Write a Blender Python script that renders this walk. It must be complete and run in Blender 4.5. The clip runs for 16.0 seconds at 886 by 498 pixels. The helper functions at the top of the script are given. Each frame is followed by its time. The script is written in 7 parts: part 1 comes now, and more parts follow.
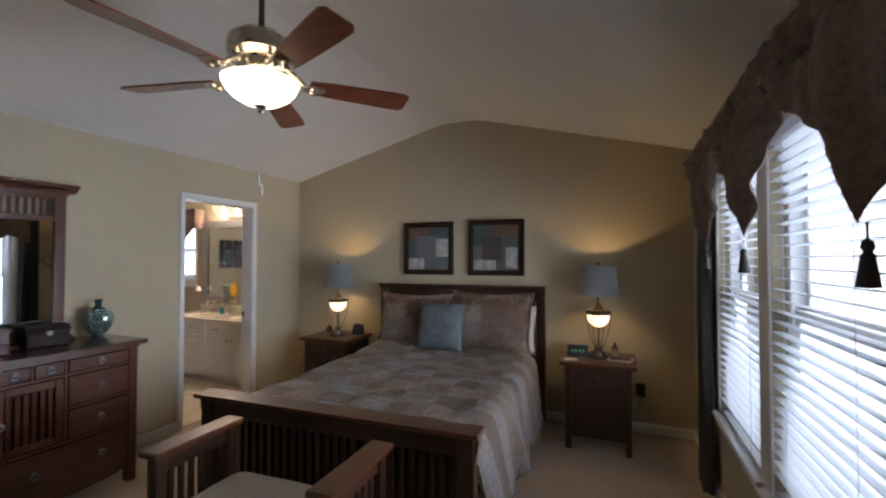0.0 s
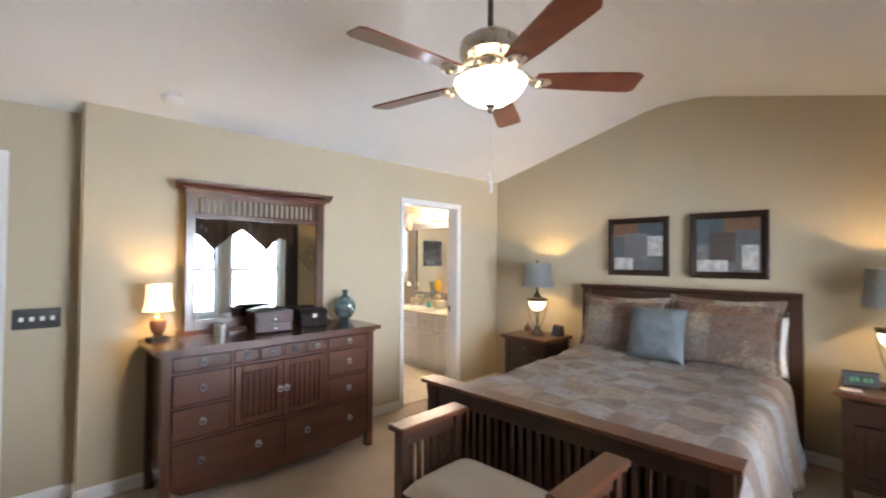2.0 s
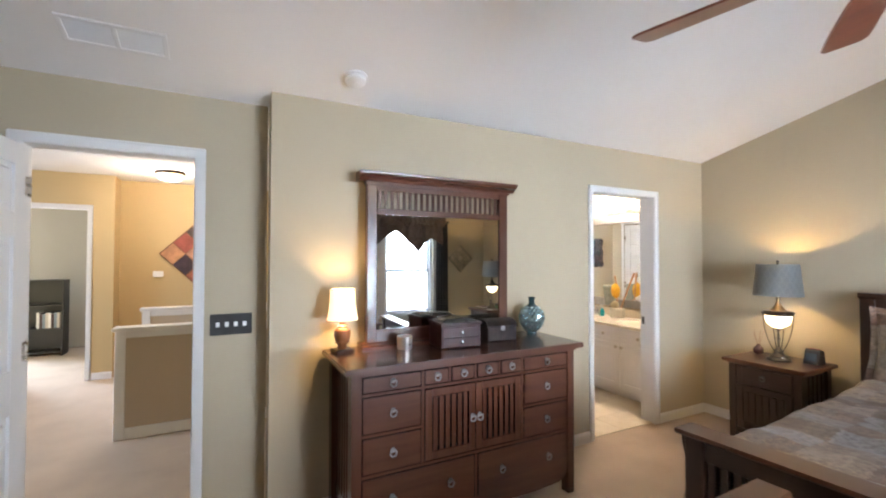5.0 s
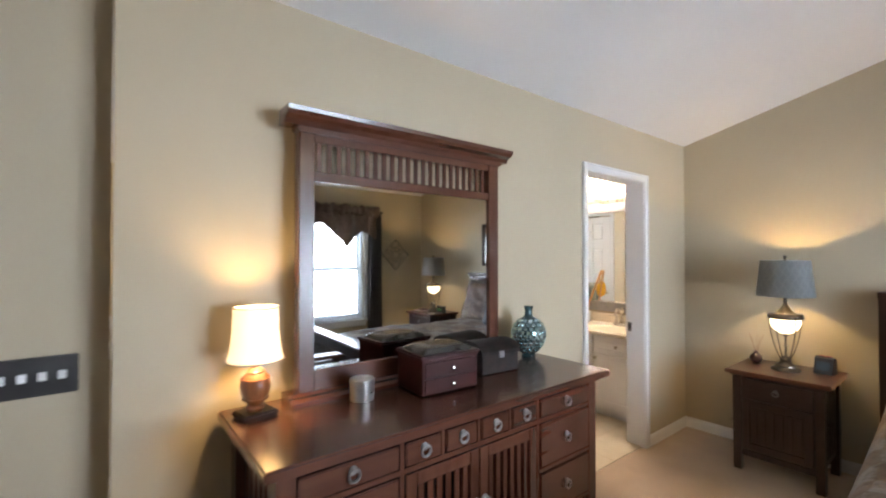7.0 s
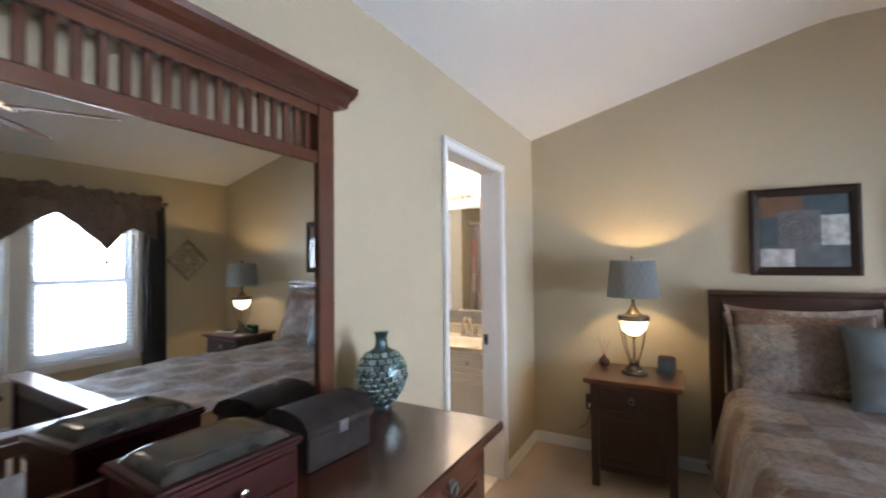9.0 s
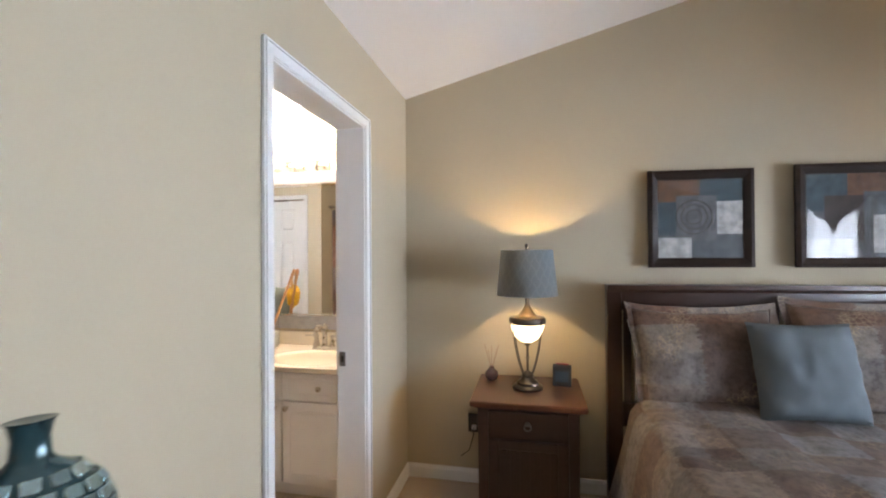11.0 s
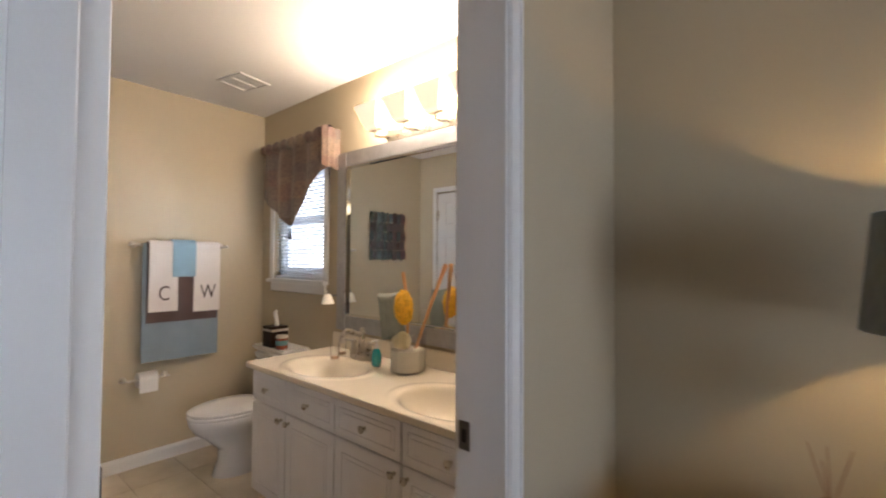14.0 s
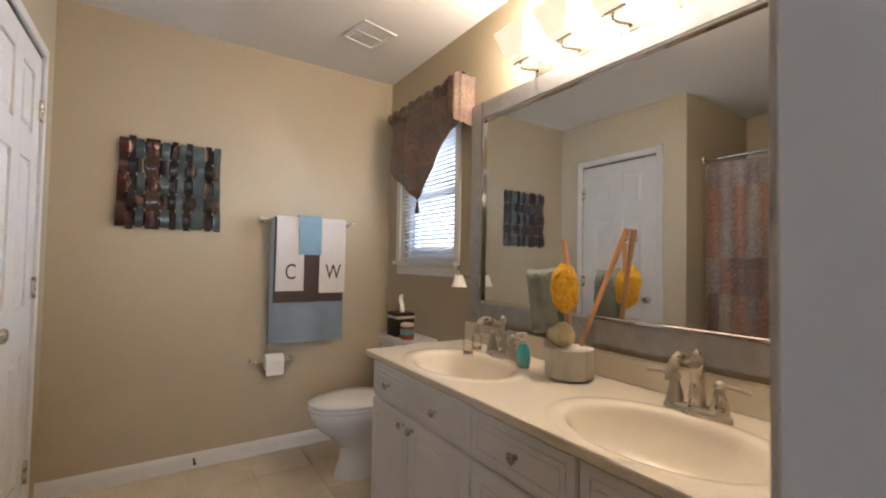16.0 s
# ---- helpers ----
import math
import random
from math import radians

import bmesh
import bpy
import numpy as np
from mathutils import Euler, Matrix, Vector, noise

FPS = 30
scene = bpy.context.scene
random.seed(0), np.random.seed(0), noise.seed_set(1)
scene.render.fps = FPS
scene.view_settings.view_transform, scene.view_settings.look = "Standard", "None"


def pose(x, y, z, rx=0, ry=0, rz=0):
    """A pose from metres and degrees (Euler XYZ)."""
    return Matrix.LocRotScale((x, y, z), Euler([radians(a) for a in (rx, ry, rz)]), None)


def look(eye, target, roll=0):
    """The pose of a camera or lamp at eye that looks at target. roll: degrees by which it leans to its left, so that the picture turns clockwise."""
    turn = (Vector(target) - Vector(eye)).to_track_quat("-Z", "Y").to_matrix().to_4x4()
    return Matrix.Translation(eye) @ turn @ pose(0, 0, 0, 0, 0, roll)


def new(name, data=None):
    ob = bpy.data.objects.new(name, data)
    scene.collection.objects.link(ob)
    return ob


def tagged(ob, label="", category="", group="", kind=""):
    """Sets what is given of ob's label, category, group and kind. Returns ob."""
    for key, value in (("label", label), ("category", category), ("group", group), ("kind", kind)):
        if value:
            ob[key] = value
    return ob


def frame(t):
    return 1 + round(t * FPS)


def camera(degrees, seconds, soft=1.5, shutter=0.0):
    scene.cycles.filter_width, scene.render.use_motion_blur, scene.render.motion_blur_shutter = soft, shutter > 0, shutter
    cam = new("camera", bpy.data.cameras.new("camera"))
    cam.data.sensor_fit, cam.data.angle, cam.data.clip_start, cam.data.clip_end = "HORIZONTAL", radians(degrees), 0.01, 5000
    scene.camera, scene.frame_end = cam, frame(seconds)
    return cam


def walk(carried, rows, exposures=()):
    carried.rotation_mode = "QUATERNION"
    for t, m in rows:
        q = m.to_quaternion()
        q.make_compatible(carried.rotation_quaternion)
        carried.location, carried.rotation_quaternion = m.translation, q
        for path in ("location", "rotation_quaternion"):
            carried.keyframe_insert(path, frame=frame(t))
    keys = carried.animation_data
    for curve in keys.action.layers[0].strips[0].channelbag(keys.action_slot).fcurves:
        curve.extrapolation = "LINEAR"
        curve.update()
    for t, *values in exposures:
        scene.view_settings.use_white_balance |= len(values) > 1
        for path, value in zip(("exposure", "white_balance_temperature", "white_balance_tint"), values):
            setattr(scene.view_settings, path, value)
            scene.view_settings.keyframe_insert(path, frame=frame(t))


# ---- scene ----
cam = camera(91.7, 16.0, soft=2.0, shutter=0.5)
PATH = [
    (0, (0.717, 0.772, 1.511), (-0.049, 2.618, 1.555), 0.0),
    (0.5, (0.692, 0.776, 1.499), (-0.225, 2.552, 1.547), 0.1),
    (1, (0.638, 0.758, 1.499), (-0.437, 2.444, 1.543), 0.5),
    (1.5, (0.577, 0.736, 1.503), (-0.687, 2.286, 1.544), 0.5),
    (2, (0.509, 0.718, 1.492), (-0.933, 2.103, 1.536), 0.4),
    (2.5, (0.425, 0.694, 1.503), (-1.133, 1.948, 1.542), 0.4),
    (3, (0.332, 0.68, 1.503), (-1.331, 1.791, 1.547), 0.5),
    (3.5, (0.217, 0.659, 1.511), (-1.523, 1.645, 1.552), 0.4),
    (4, (0.092, 0.668, 1.5), (-1.689, 1.576, 1.545), 0.1),
    (6.5, (-1.029, 0.831, 1.488), (-2.711, 1.914, 1.503), 0.2),
    (7, (-1.244, 0.921, 1.485), (-2.812, 2.162, 1.513), 0.0),
    (7.5, (-1.428, 1.021, 1.483), (-2.859, 2.418, 1.53), -0.2),
    (8, (-1.584, 1.146, 1.471), (-2.857, 2.687, 1.534), -0.3),
    (8.5, (-1.727, 1.323, 1.478), (-2.858, 2.971, 1.526), -0.4),
    (9, (-1.832, 1.477, 1.461), (-2.796, 3.229, 1.513), -0.6),
    (9.5, (-1.921, 1.634, 1.457), (-2.63, 3.503, 1.511), -0.4),
    (12, (-2.13, 2.662, 1.413), (-2.512, 4.625, 1.429), -0.4),
    (12.5, (-2.141, 2.87, 1.404), (-2.739, 4.778, 1.42), -0.7),
    (13, (-2.179, 3.062, 1.387), (-3.026, 4.873, 1.413), -0.8),
    (13.5, (-2.264, 3.239, 1.362), (-3.33, 4.931, 1.399), -0.3),
    (14, (-2.359, 3.353, 1.342), (-3.653, 4.877, 1.396), 0.3),
    (14.5, (-2.486, 3.451, 1.309), (-3.937, 4.826, 1.372), 1.0),
    (15, (-2.607, 3.539, 1.268), (-4.192, 4.758, 1.33), 1.3),
    (15.5, (-2.736, 3.608, 1.226), (-4.393, 4.726, 1.281), 1.4),
    (16, (-2.84, 3.653, 1.197), (-4.513, 4.748, 1.257), 1.1),
]
EXPOSURES = [(0.0, -1.42, 6450, 19), (0.5, -1.05, 6500, 17), (1.0, -0.6, 6600, 17), (1.5, -0.18, 6600, 17), (2.5, -0.02, 6480, 17), (4.0, 0.0, 6350, 17), (6.5, -0.2, 6350, 17), (7.5, -0.34, 6400, 17), (8.5, -0.43, 6150, 17), (9.5, -0.2, 6150, 17), (12.0, -0.44, 6300, 18), (13.0, -0.93, 6400, 18), (14.0, -1.37, 6500, 19), (16.0, -1.41, 6300, 18)]
walk(cam, [(t, look(eye, target, roll)) for t, eye, target, roll in PATH], EXPOSURES)

# ---- light ----
world = bpy.data.worlds.new("sky")
scene.world = world
world.use_nodes = True
wn = world.node_tree
sky = wn.nodes.new("ShaderNodeTexSky")
sky.sky_type, sky.sun_disc = "NISHITA", False
sky.sun_elevation, sky.sun_rotation = radians(48), radians(65)
wn.links.new(sky.outputs[0], wn.nodes["Background"].inputs[0])
wn.nodes["Background"].inputs[1].default_value = 0.12


def lamp(name, kind, m, power, colour, size=0.1, size_y=None):
    data = bpy.data.lights.new(name, kind)
    data.energy, data.color = power, colour
    if kind == "AREA":
        data.shape, data.size, data.size_y = "RECTANGLE", size, size_y or size
        data.spread = radians(135)
    elif kind == "POINT":
        data.shadow_soft_size = size
    elif kind == "SUN":
        data.angle = size
    ob = new(name, data)
    ob.matrix_world = m
    return ob


WARM = (1.0, 0.67, 0.28)
SOFT = (1.0, 0.83, 0.62)
DAY = (0.74, 0.88, 1.0)
lamp("sun", "SUN", look((-30, -14, 40), (0, 2, 0)), 2.0, (1.0, 0.95, 0.88), radians(0.5))
# daylight in the bedroom and bathroom window openings
lamp("window_daylight", "AREA", look((1.52, 2.97, 1.28), (0, 2.97, 1.4)), 240, DAY, 1.9, 1.42)
lamp("bath_daylight", "AREA", look((-5.13, 5.25, 1.60), (-5.13, 3.5, 1.2)), 130, DAY, 0.6, 0.7)
# added fill through an unseen opening, to brighten the hall and half walls
lamp("hall_fill", "AREA", look((-5.0, -3.06, 1.4), (-5.0, 0, 1.0)), 70, DAY, 1.0, 1.2)
# added source in an invented opening, makes the far room look daylit
lamp("office_fill", "AREA", look((-9.62, -3.1, 1.3), (-8.0, -2.4, 1.0)), 260, DAY, 1.0, 1.3)


# ---- materials ----
def material(name):
    m = bpy.data.materials.new(name)
    m.use_nodes = True
    t = m.node_tree
    return m, t, t.nodes["Principled BSDF"]


def node(t, kind, **values):
    n = t.nodes.new(kind)
    for k, v in values.items():
        n.inputs[k.replace("_", " ")].default_value = v
    return n


def coords(t, scale=(1, 1, 1), world_space=False):
    mp = node(t, "ShaderNodeMapping", Scale=scale)
    if world_space:
        g = t.nodes.new("ShaderNodeNewGeometry")
        t.links.new(g.outputs["Position"], mp.inputs["Vector"])
    else:
        c = t.nodes.new("ShaderNodeTexCoord")
        t.links.new(c.outputs["Object"], mp.inputs["Vector"])
    return mp.outputs[0]


def ramp(t, source, stops):
    r = t.nodes.new("ShaderNodeValToRGB")
    r.color_ramp.elements[0].position, r.color_ramp.elements[0].color = stops[0][0], (*stops[0][1], 1)
    r.color_ramp.elements[1].position, r.color_ramp.elements[1].color = stops[-1][0], (*stops[-1][1], 1)
    for p, c in stops[1:-1]:
        e = r.color_ramp.elements.new(p)
        e.color = (*c, 1)
    t.links.new(source, r.inputs[0])
    return r.outputs[0]


def bump(t, b, source, strength, distance):
    n = node(t, "ShaderNodeBump", Strength=strength, Distance=distance)
    t.links.new(source, n.inputs["Height"])
    t.links.new(n.outputs[0], b.inputs["Normal"])


def shade(c, k):
    return tuple(min(1, x * k) for x in c)


def plain(name, colour, rough=0.5, metal=0.0, vary=0.08, scale=6.0, grain=0.0, grain_scale=200.0, coat=0.0, stretch=(1, 1, 1)):
    """A surface of one colour with blotches at a large scale, uneven gloss and fine relief."""
    m, t, b = material(name)
    v = coords(t, stretch)
    n = node(t, "ShaderNodeTexNoise", Scale=scale, Detail=5.0)
    t.links.new(v, n.inputs["Vector"])
    t.links.new(ramp(t, n.outputs[0], [(0.3, shade(colour, 1 - vary)), (0.7, shade(colour, 1 + vary))]), b.inputs["Base Color"])
    t.links.new(ramp(t, n.outputs[0], [(0.3, (rough * 0.9,) * 3), (0.7, (min(1, rough * 1.12),) * 3)]), b.inputs["Roughness"])
    b.inputs["Metallic"].default_value = metal
    b.inputs["Coat Weight"].default_value = coat
    b.inputs["Coat Roughness"].default_value = 0.12
    if grain:
        g = node(t, "ShaderNodeTexNoise", Scale=grain_scale, Detail=3.0)
        t.links.new(v, g.inputs["Vector"])
        bump(t, b, g.outputs[0], grain, 0.003)
    return m


def wood(name, dark, light, axis=0, rough=0.25, coat=0.4, scale=1.0):
    """Stained wood with long grain along one axis."""
    m, t, b = material(name)
    s = [11.0 * scale] * 3
    s[axis] = 0.9 * scale
    v = coords(t, s)
    n = node(t, "ShaderNodeTexNoise", Scale=2.0, Detail=6.0, Roughness=0.5, Distortion=0.25)
    t.links.new(v, n.inputs["Vector"])
    big = node(t, "ShaderNodeTexNoise", Scale=2.0, Detail=2.0)
    t.links.new(coords(t, (1, 1, 1)), big.inputs["Vector"])
    mix = t.nodes.new("ShaderNodeMath")
    mix.operation = "MULTIPLY_ADD"
    mix.inputs[1].default_value = 0.35
    t.links.new(big.outputs[0], mix.inputs[0])
    t.links.new(n.outputs[0], mix.inputs[2])
    t.links.new(ramp(t, mix.outputs[0], [(0.35, dark), (0.65, tuple((a + c) / 2 for a, c in zip(dark, light))), (1.0, light)]), b.inputs["Base Color"])
    t.links.new(ramp(t, n.outputs[0], [(0.3, (rough * 0.97,) * 3), (0.75, (rough * 1.04,) * 3)]), b.inputs["Roughness"])
    b.inputs["Coat Weight"].default_value = coat
    b.inputs["Coat Roughness"].default_value = 0.14
    bump(t, b, n.outputs[0], 0.004, 0.001)
    return m


def paint(name, colour, rough=0.75, relief=0.15):
    """Rolled wall paint: slight mottling and an orange-peel relief."""
    m, t, b = material(name)
    v = coords(t, (1, 1, 1), True)
    n = node(t, "ShaderNodeTexNoise", Scale=0.9, Detail=4.0)
    t.links.new(v, n.inputs["Vector"])
    t.links.new(ramp(t, n.outputs[0], [(0.3, shade(colour, 0.97)), (0.7, shade(colour, 1.03))]), b.inputs["Base Color"])
    b.inputs["Roughness"].default_value = rough
    g = node(t, "ShaderNodeTexNoise", Scale=170.0, Detail=3.0)
    t.links.new(v, g.inputs["Vector"])
    bump(t, b, g.outputs[0], relief, 0.002)
    return m


def glowing(name, colour, strength, base=(0.9, 0.85, 0.75)):
    """Frosted lamp glass, lit from within."""
    m, t, b = material(name)
    b.inputs["Base Color"].default_value = (*base, 1)
    b.inputs["Roughness"].default_value = 0.35
    n = node(t, "ShaderNodeTexNoise", Scale=14.0, Detail=3.0)
    t.links.new(coords(t), n.inputs["Vector"])
    t.links.new(ramp(t, n.outputs[0], [(0.3, shade(colour, 0.85)), (0.7, colour)]), b.inputs["Emission Color"])
    b.inputs["Emission Strength"].default_value = strength
    return m


def glass(name, colour=(1, 1, 1), rough=0.02, ior=1.45):
    m, t, b = material(name)
    b.inputs["Base Color"].default_value = (*colour, 1)
    b.inputs["Transmission Weight"].default_value = 1.0
    b.inputs["Roughness"].default_value = rough
    b.inputs["IOR"].default_value = ior
    return m


def let_through(m, share, colour):
    """Thin cloth: part of the light passes through it."""
    t = m.node_tree
    b = t.nodes["Principled BSDF"]
    tr = t.nodes.new("ShaderNodeBsdfTranslucent")
    tr.inputs[0].default_value = (*colour, 1)
    mx = t.nodes.new("ShaderNodeMixShader")
    mx.inputs[0].default_value = share
    out = t.nodes["Material Output"]
    t.links.new(b.outputs[0], mx.inputs[1])
    t.links.new(tr.outputs[0], mx.inputs[2])
    t.links.new(mx.outputs[0], out.inputs[0])
    return m


def mirror_glass(name):
    m, t, b = material(name)
    b.inputs["Base Color"].default_value = (0.82, 0.85, 0.86, 1)
    b.inputs["Metallic"].default_value = 1.0
    b.inputs["Roughness"].default_value = 0.015
    return m


def carpet_material():
    m, t, b = material("carpet")
    v = coords(t, (1, 1, 1), True)
    big = node(t, "ShaderNodeTexNoise", Scale=2.5, Detail=4.0)
    fine = node(t, "ShaderNodeTexNoise", Scale=240.0, Detail=3.0)
    for n in (big, fine):
        t.links.new(v, n.inputs["Vector"])
    c = t.nodes.new("ShaderNodeMixRGB")
    c.blend_type = "MULTIPLY"
    c.inputs[0].default_value = 1.0
    t.links.new(ramp(t, big.outputs[0], [(0.35, (0.46, 0.345, 0.245)), (0.65, (0.54, 0.41, 0.295))]), c.inputs[1])
    t.links.new(ramp(t, fine.outputs[0], [(0.3, (0.75, 0.75, 0.75)), (0.7, (1.0, 1.0, 1.0))]), c.inputs[2])
    t.links.new(c.outputs[0], b.inputs["Base Color"])
    b.inputs["Roughness"].default_value = 0.95
    b.inputs["Sheen Weight"].default_value = 0.2
    bump(t, b, fine.outputs[0], 0.5, 0.006)
    return m


def patchwork(name, block, colours, grain=90.0, blend=0.2, wobble=0.058, brush=0.16, scroll=0.0, checker=False):
    """Woven print of overlapping soft-edged blocks with a fine fleck."""
    m, t, b = material(name)
    v = coords(t, (1, 1, 1))
    wob = node(t, "ShaderNodeTexNoise", Scale=16.0, Detail=5.0, Roughness=0.7)
    t.links.new(v, wob.inputs["Vector"])
    add = t.nodes.new("ShaderNodeVectorMath")
    add.operation = "MULTIPLY_ADD"
    add.inputs[1].default_value = (wobble, wobble, wobble)
    t.links.new(wob.outputs["Color"], add.inputs[0])
    t.links.new(v, add.inputs[2])
    # brush-stroke edges: thin rows shifted along x
    rows = node(t, "ShaderNodeTexNoise", Scale=1.0, Detail=3.0, Roughness=0.7)
    rmap = node(t, "ShaderNodeMapping", Scale=(4.0, 75.0, 75.0))
    t.links.new(v, rmap.inputs["Vector"])
    t.links.new(rmap.outputs[0], rows.inputs["Vector"])
    stroke = t.nodes.new("ShaderNodeVectorMath")
    stroke.operation = "MULTIPLY_ADD"
    stroke.inputs[1].default_value = (brush, 0.02, 0.02)
    t.links.new(rows.outputs["Color"], stroke.inputs[0])
    t.links.new(add.outputs[0], stroke.inputs[2])
    outs = []
    for k, (s, off) in enumerate(((block, 0.0), ((block[0] * 0.57, block[1] * 1.7, block[2] * 1.3), 0.37))):
        mp = node(t, "ShaderNodeMapping", Scale=tuple(1 / a for a in s), Location=(off, off * 1.7, off))
        t.links.new(stroke.outputs[0], mp.inputs["Vector"])
        fl = t.nodes.new("ShaderNodeVectorMath")
        fl.operation = "FLOOR"
        t.links.new(mp.outputs[0], fl.inputs[0])
        wnz = t.nodes.new("ShaderNodeTexWhiteNoise")
        t.links.new(fl.outputs[0], wnz.inputs["Vector"])
        sides = []
        for some in ((colours[0::2], colours[1::2]) if checker else (colours,)):
            r = ramp(t, wnz.outputs["Value"], [(i / len(some), c) for i, c in enumerate(some)])
            r.node.color_ramp.interpolation = "CONSTANT"
            sides.append(r)
        if checker:
            xyz = t.nodes.new("ShaderNodeSeparateXYZ")
            t.links.new(fl.outputs[0], xyz.inputs[0])
            total, odd, alt = t.nodes.new("ShaderNodeMath"), t.nodes.new("ShaderNodeMath"), t.nodes.new("ShaderNodeMixRGB")
            odd.operation = "FLOORED_MODULO"
            odd.inputs[1].default_value = 2.0
            t.links.new(xyz.outputs[0], total.inputs[0])
            t.links.new(xyz.outputs[1], total.inputs[1])
            t.links.new(total.outputs[0], odd.inputs[0])
            t.links.new(odd.outputs[0], alt.inputs[0])
            t.links.new(sides[0], alt.inputs[1])
            t.links.new(sides[1], alt.inputs[2])
            sides = [alt.outputs[0]]
        outs.append(sides[0])
    mix = t.nodes.new("ShaderNodeMixRGB")
    mix.inputs[0].default_value = blend
    t.links.new(outs[0], mix.inputs[1])
    t.links.new(outs[1], mix.inputs[2])
    if scroll:
        # printed scrolls and leaves over some of the blocks
        vor = node(t, "ShaderNodeTexVoronoi", Scale=42.0)
        vor.feature = "DISTANCE_TO_EDGE"
        t.links.new(add.outputs[0], vor.inputs["Vector"])
        where = node(t, "ShaderNodeTexNoise", Scale=4.5, Detail=3.0)
        t.links.new(v, where.inputs["Vector"])
        lines = ramp(t, vor.outputs["Distance"], [(0.03, (1, 1, 1)), (0.12, (0, 0, 0))])
        areas = ramp(t, where.outputs[0], [(0.52, (0, 0, 0)), (0.60, (scroll,) * 3)])
        both = t.nodes.new("ShaderNodeMath")
        both.operation = "MULTIPLY"
        t.links.new(lines, both.inputs[0])
        t.links.new(areas, both.inputs[1])
        inked = t.nodes.new("ShaderNodeMixRGB")
        t.links.new(both.outputs[0], inked.inputs[0])
        t.links.new(mix.outputs[0], inked.inputs[1])
        inked.inputs[2].default_value = (0.36, 0.27, 0.17, 1)
        mix = inked
    fleck = node(t, "ShaderNodeTexNoise", Scale=grain, Detail=4.0, Roughness=0.7)
    t.links.new(v, fleck.inputs["Vector"])
    mul = t.nodes.new("ShaderNodeMixRGB")
    mul.blend_type = "MULTIPLY"
    mul.inputs[0].default_value = 1.0
    t.links.new(mix.outputs[0], mul.inputs[1])
    t.links.new(ramp(t, fleck.outputs[0], [(0.36, (0.66, 0.61, 0.56)), (0.5, (0.98, 0.96, 0.94)), (0.66, (1.25, 1.2, 1.14))]), mul.inputs[2])
    t.links.new(mul.outputs[0], b.inputs["Base Color"])
    b.inputs["Roughness"].default_value = 0.62
    b.inputs["Sheen Weight"].default_value = 0.08
    bump(t, b, fleck.outputs[0], 0.25, 0.004)
    return m


WALL = paint("beige_wall_paint", (0.455, 0.388, 0.272))
CEIL = paint("white_ceiling_paint", (0.80, 0.795, 0.785), 0.9, 0.3)
HALLP = paint("hall_wall_paint", (0.52, 0.395, 0.205))
TRIM = plain("white_trim_paint", (0.76, 0.76, 0.755), 0.38, vary=0.02, grain=0.03)
CARPET = carpet_material()
GROUT = plain("tile_grout", (0.55, 0.48, 0.37), 0.9)
CHERRY_X = wood("cherry_wood_x", (0.046, 0.0160, 0.0090), (0.088, 0.0305, 0.0170), 0)
CHERRY_Y = wood("cherry_wood_y", (0.046, 0.0160, 0.0090), (0.088, 0.0305, 0.0170), 1)
CHERRY_Z = wood("cherry_wood_z", (0.046, 0.0160, 0.0090), (0.088, 0.0305, 0.0170), 2)
# redder, paler tone for nightstand tops, footboard cap and bench arms
WARMWOOD_X = wood("warm_wood_x", (0.055, 0.0155, 0.0060), (0.086, 0.0255, 0.0100), 0, 0.3)
WARMWOOD_Y = wood("warm_wood_y", (0.055, 0.0155, 0.0060), (0.086, 0.0255, 0.0100), 1, 0.3)
WARMWOOD_Z = wood("warm_wood_z", (0.055, 0.0155, 0.0060), (0.086, 0.0255, 0.0100), 2, 0.3)
# deeper tone for the frames, legs and bodies below them
DARKWOOD_X = wood("dark_wood_x", (0.024, 0.0085, 0.0042), (0.040, 0.0145, 0.0072), 0, 0.34, 0.25)
DARKWOOD_Y = wood("dark_wood_y", (0.024, 0.0085, 0.0042), (0.040, 0.0145, 0.0072), 1, 0.34, 0.25)
DARKWOOD_Z = wood("dark_wood_z", (0.024, 0.0085, 0.0042), (0.040, 0.0145, 0.0072), 2, 0.34, 0.25)
ROSE = wood("red_box_wood", (0.018, 0.0025, 0.002), (0.042, 0.0055, 0.004), 1, 0.34, 0.12)
ROSE.node_tree.nodes["Principled BSDF"].inputs["Specular IOR Level"].default_value = 0.2
BLACKWOOD = wood("black_frame_wood", (0.012, 0.0065, 0.0042), (0.028, 0.0145, 0.009), 0, 0.5, 0.0)
BLACKWOOD.node_tree.nodes["Principled BSDF"].inputs["Specular IOR Level"].default_value = 0.2
PEWTER = plain("pewter_metal", (0.19, 0.185, 0.185), 0.35, 1.0, 0.15, 30, 0.1)
BRONZE = plain("dark_bronze_metal", (0.10, 0.085, 0.07), 0.3, 0.9, 0.2, 20, 0.05)
NICKEL = plain("brushed_nickel", (0.56, 0.52, 0.46), 0.28, 1.0, 0.06, 40)
CHROME = plain("bright_chrome", (0.75, 0.75, 0.75), 0.08, 1.0, 0.03, 20)
MIRROR = mirror_glass("mirror_silvering")
PANE = glass("clear_window_glass")


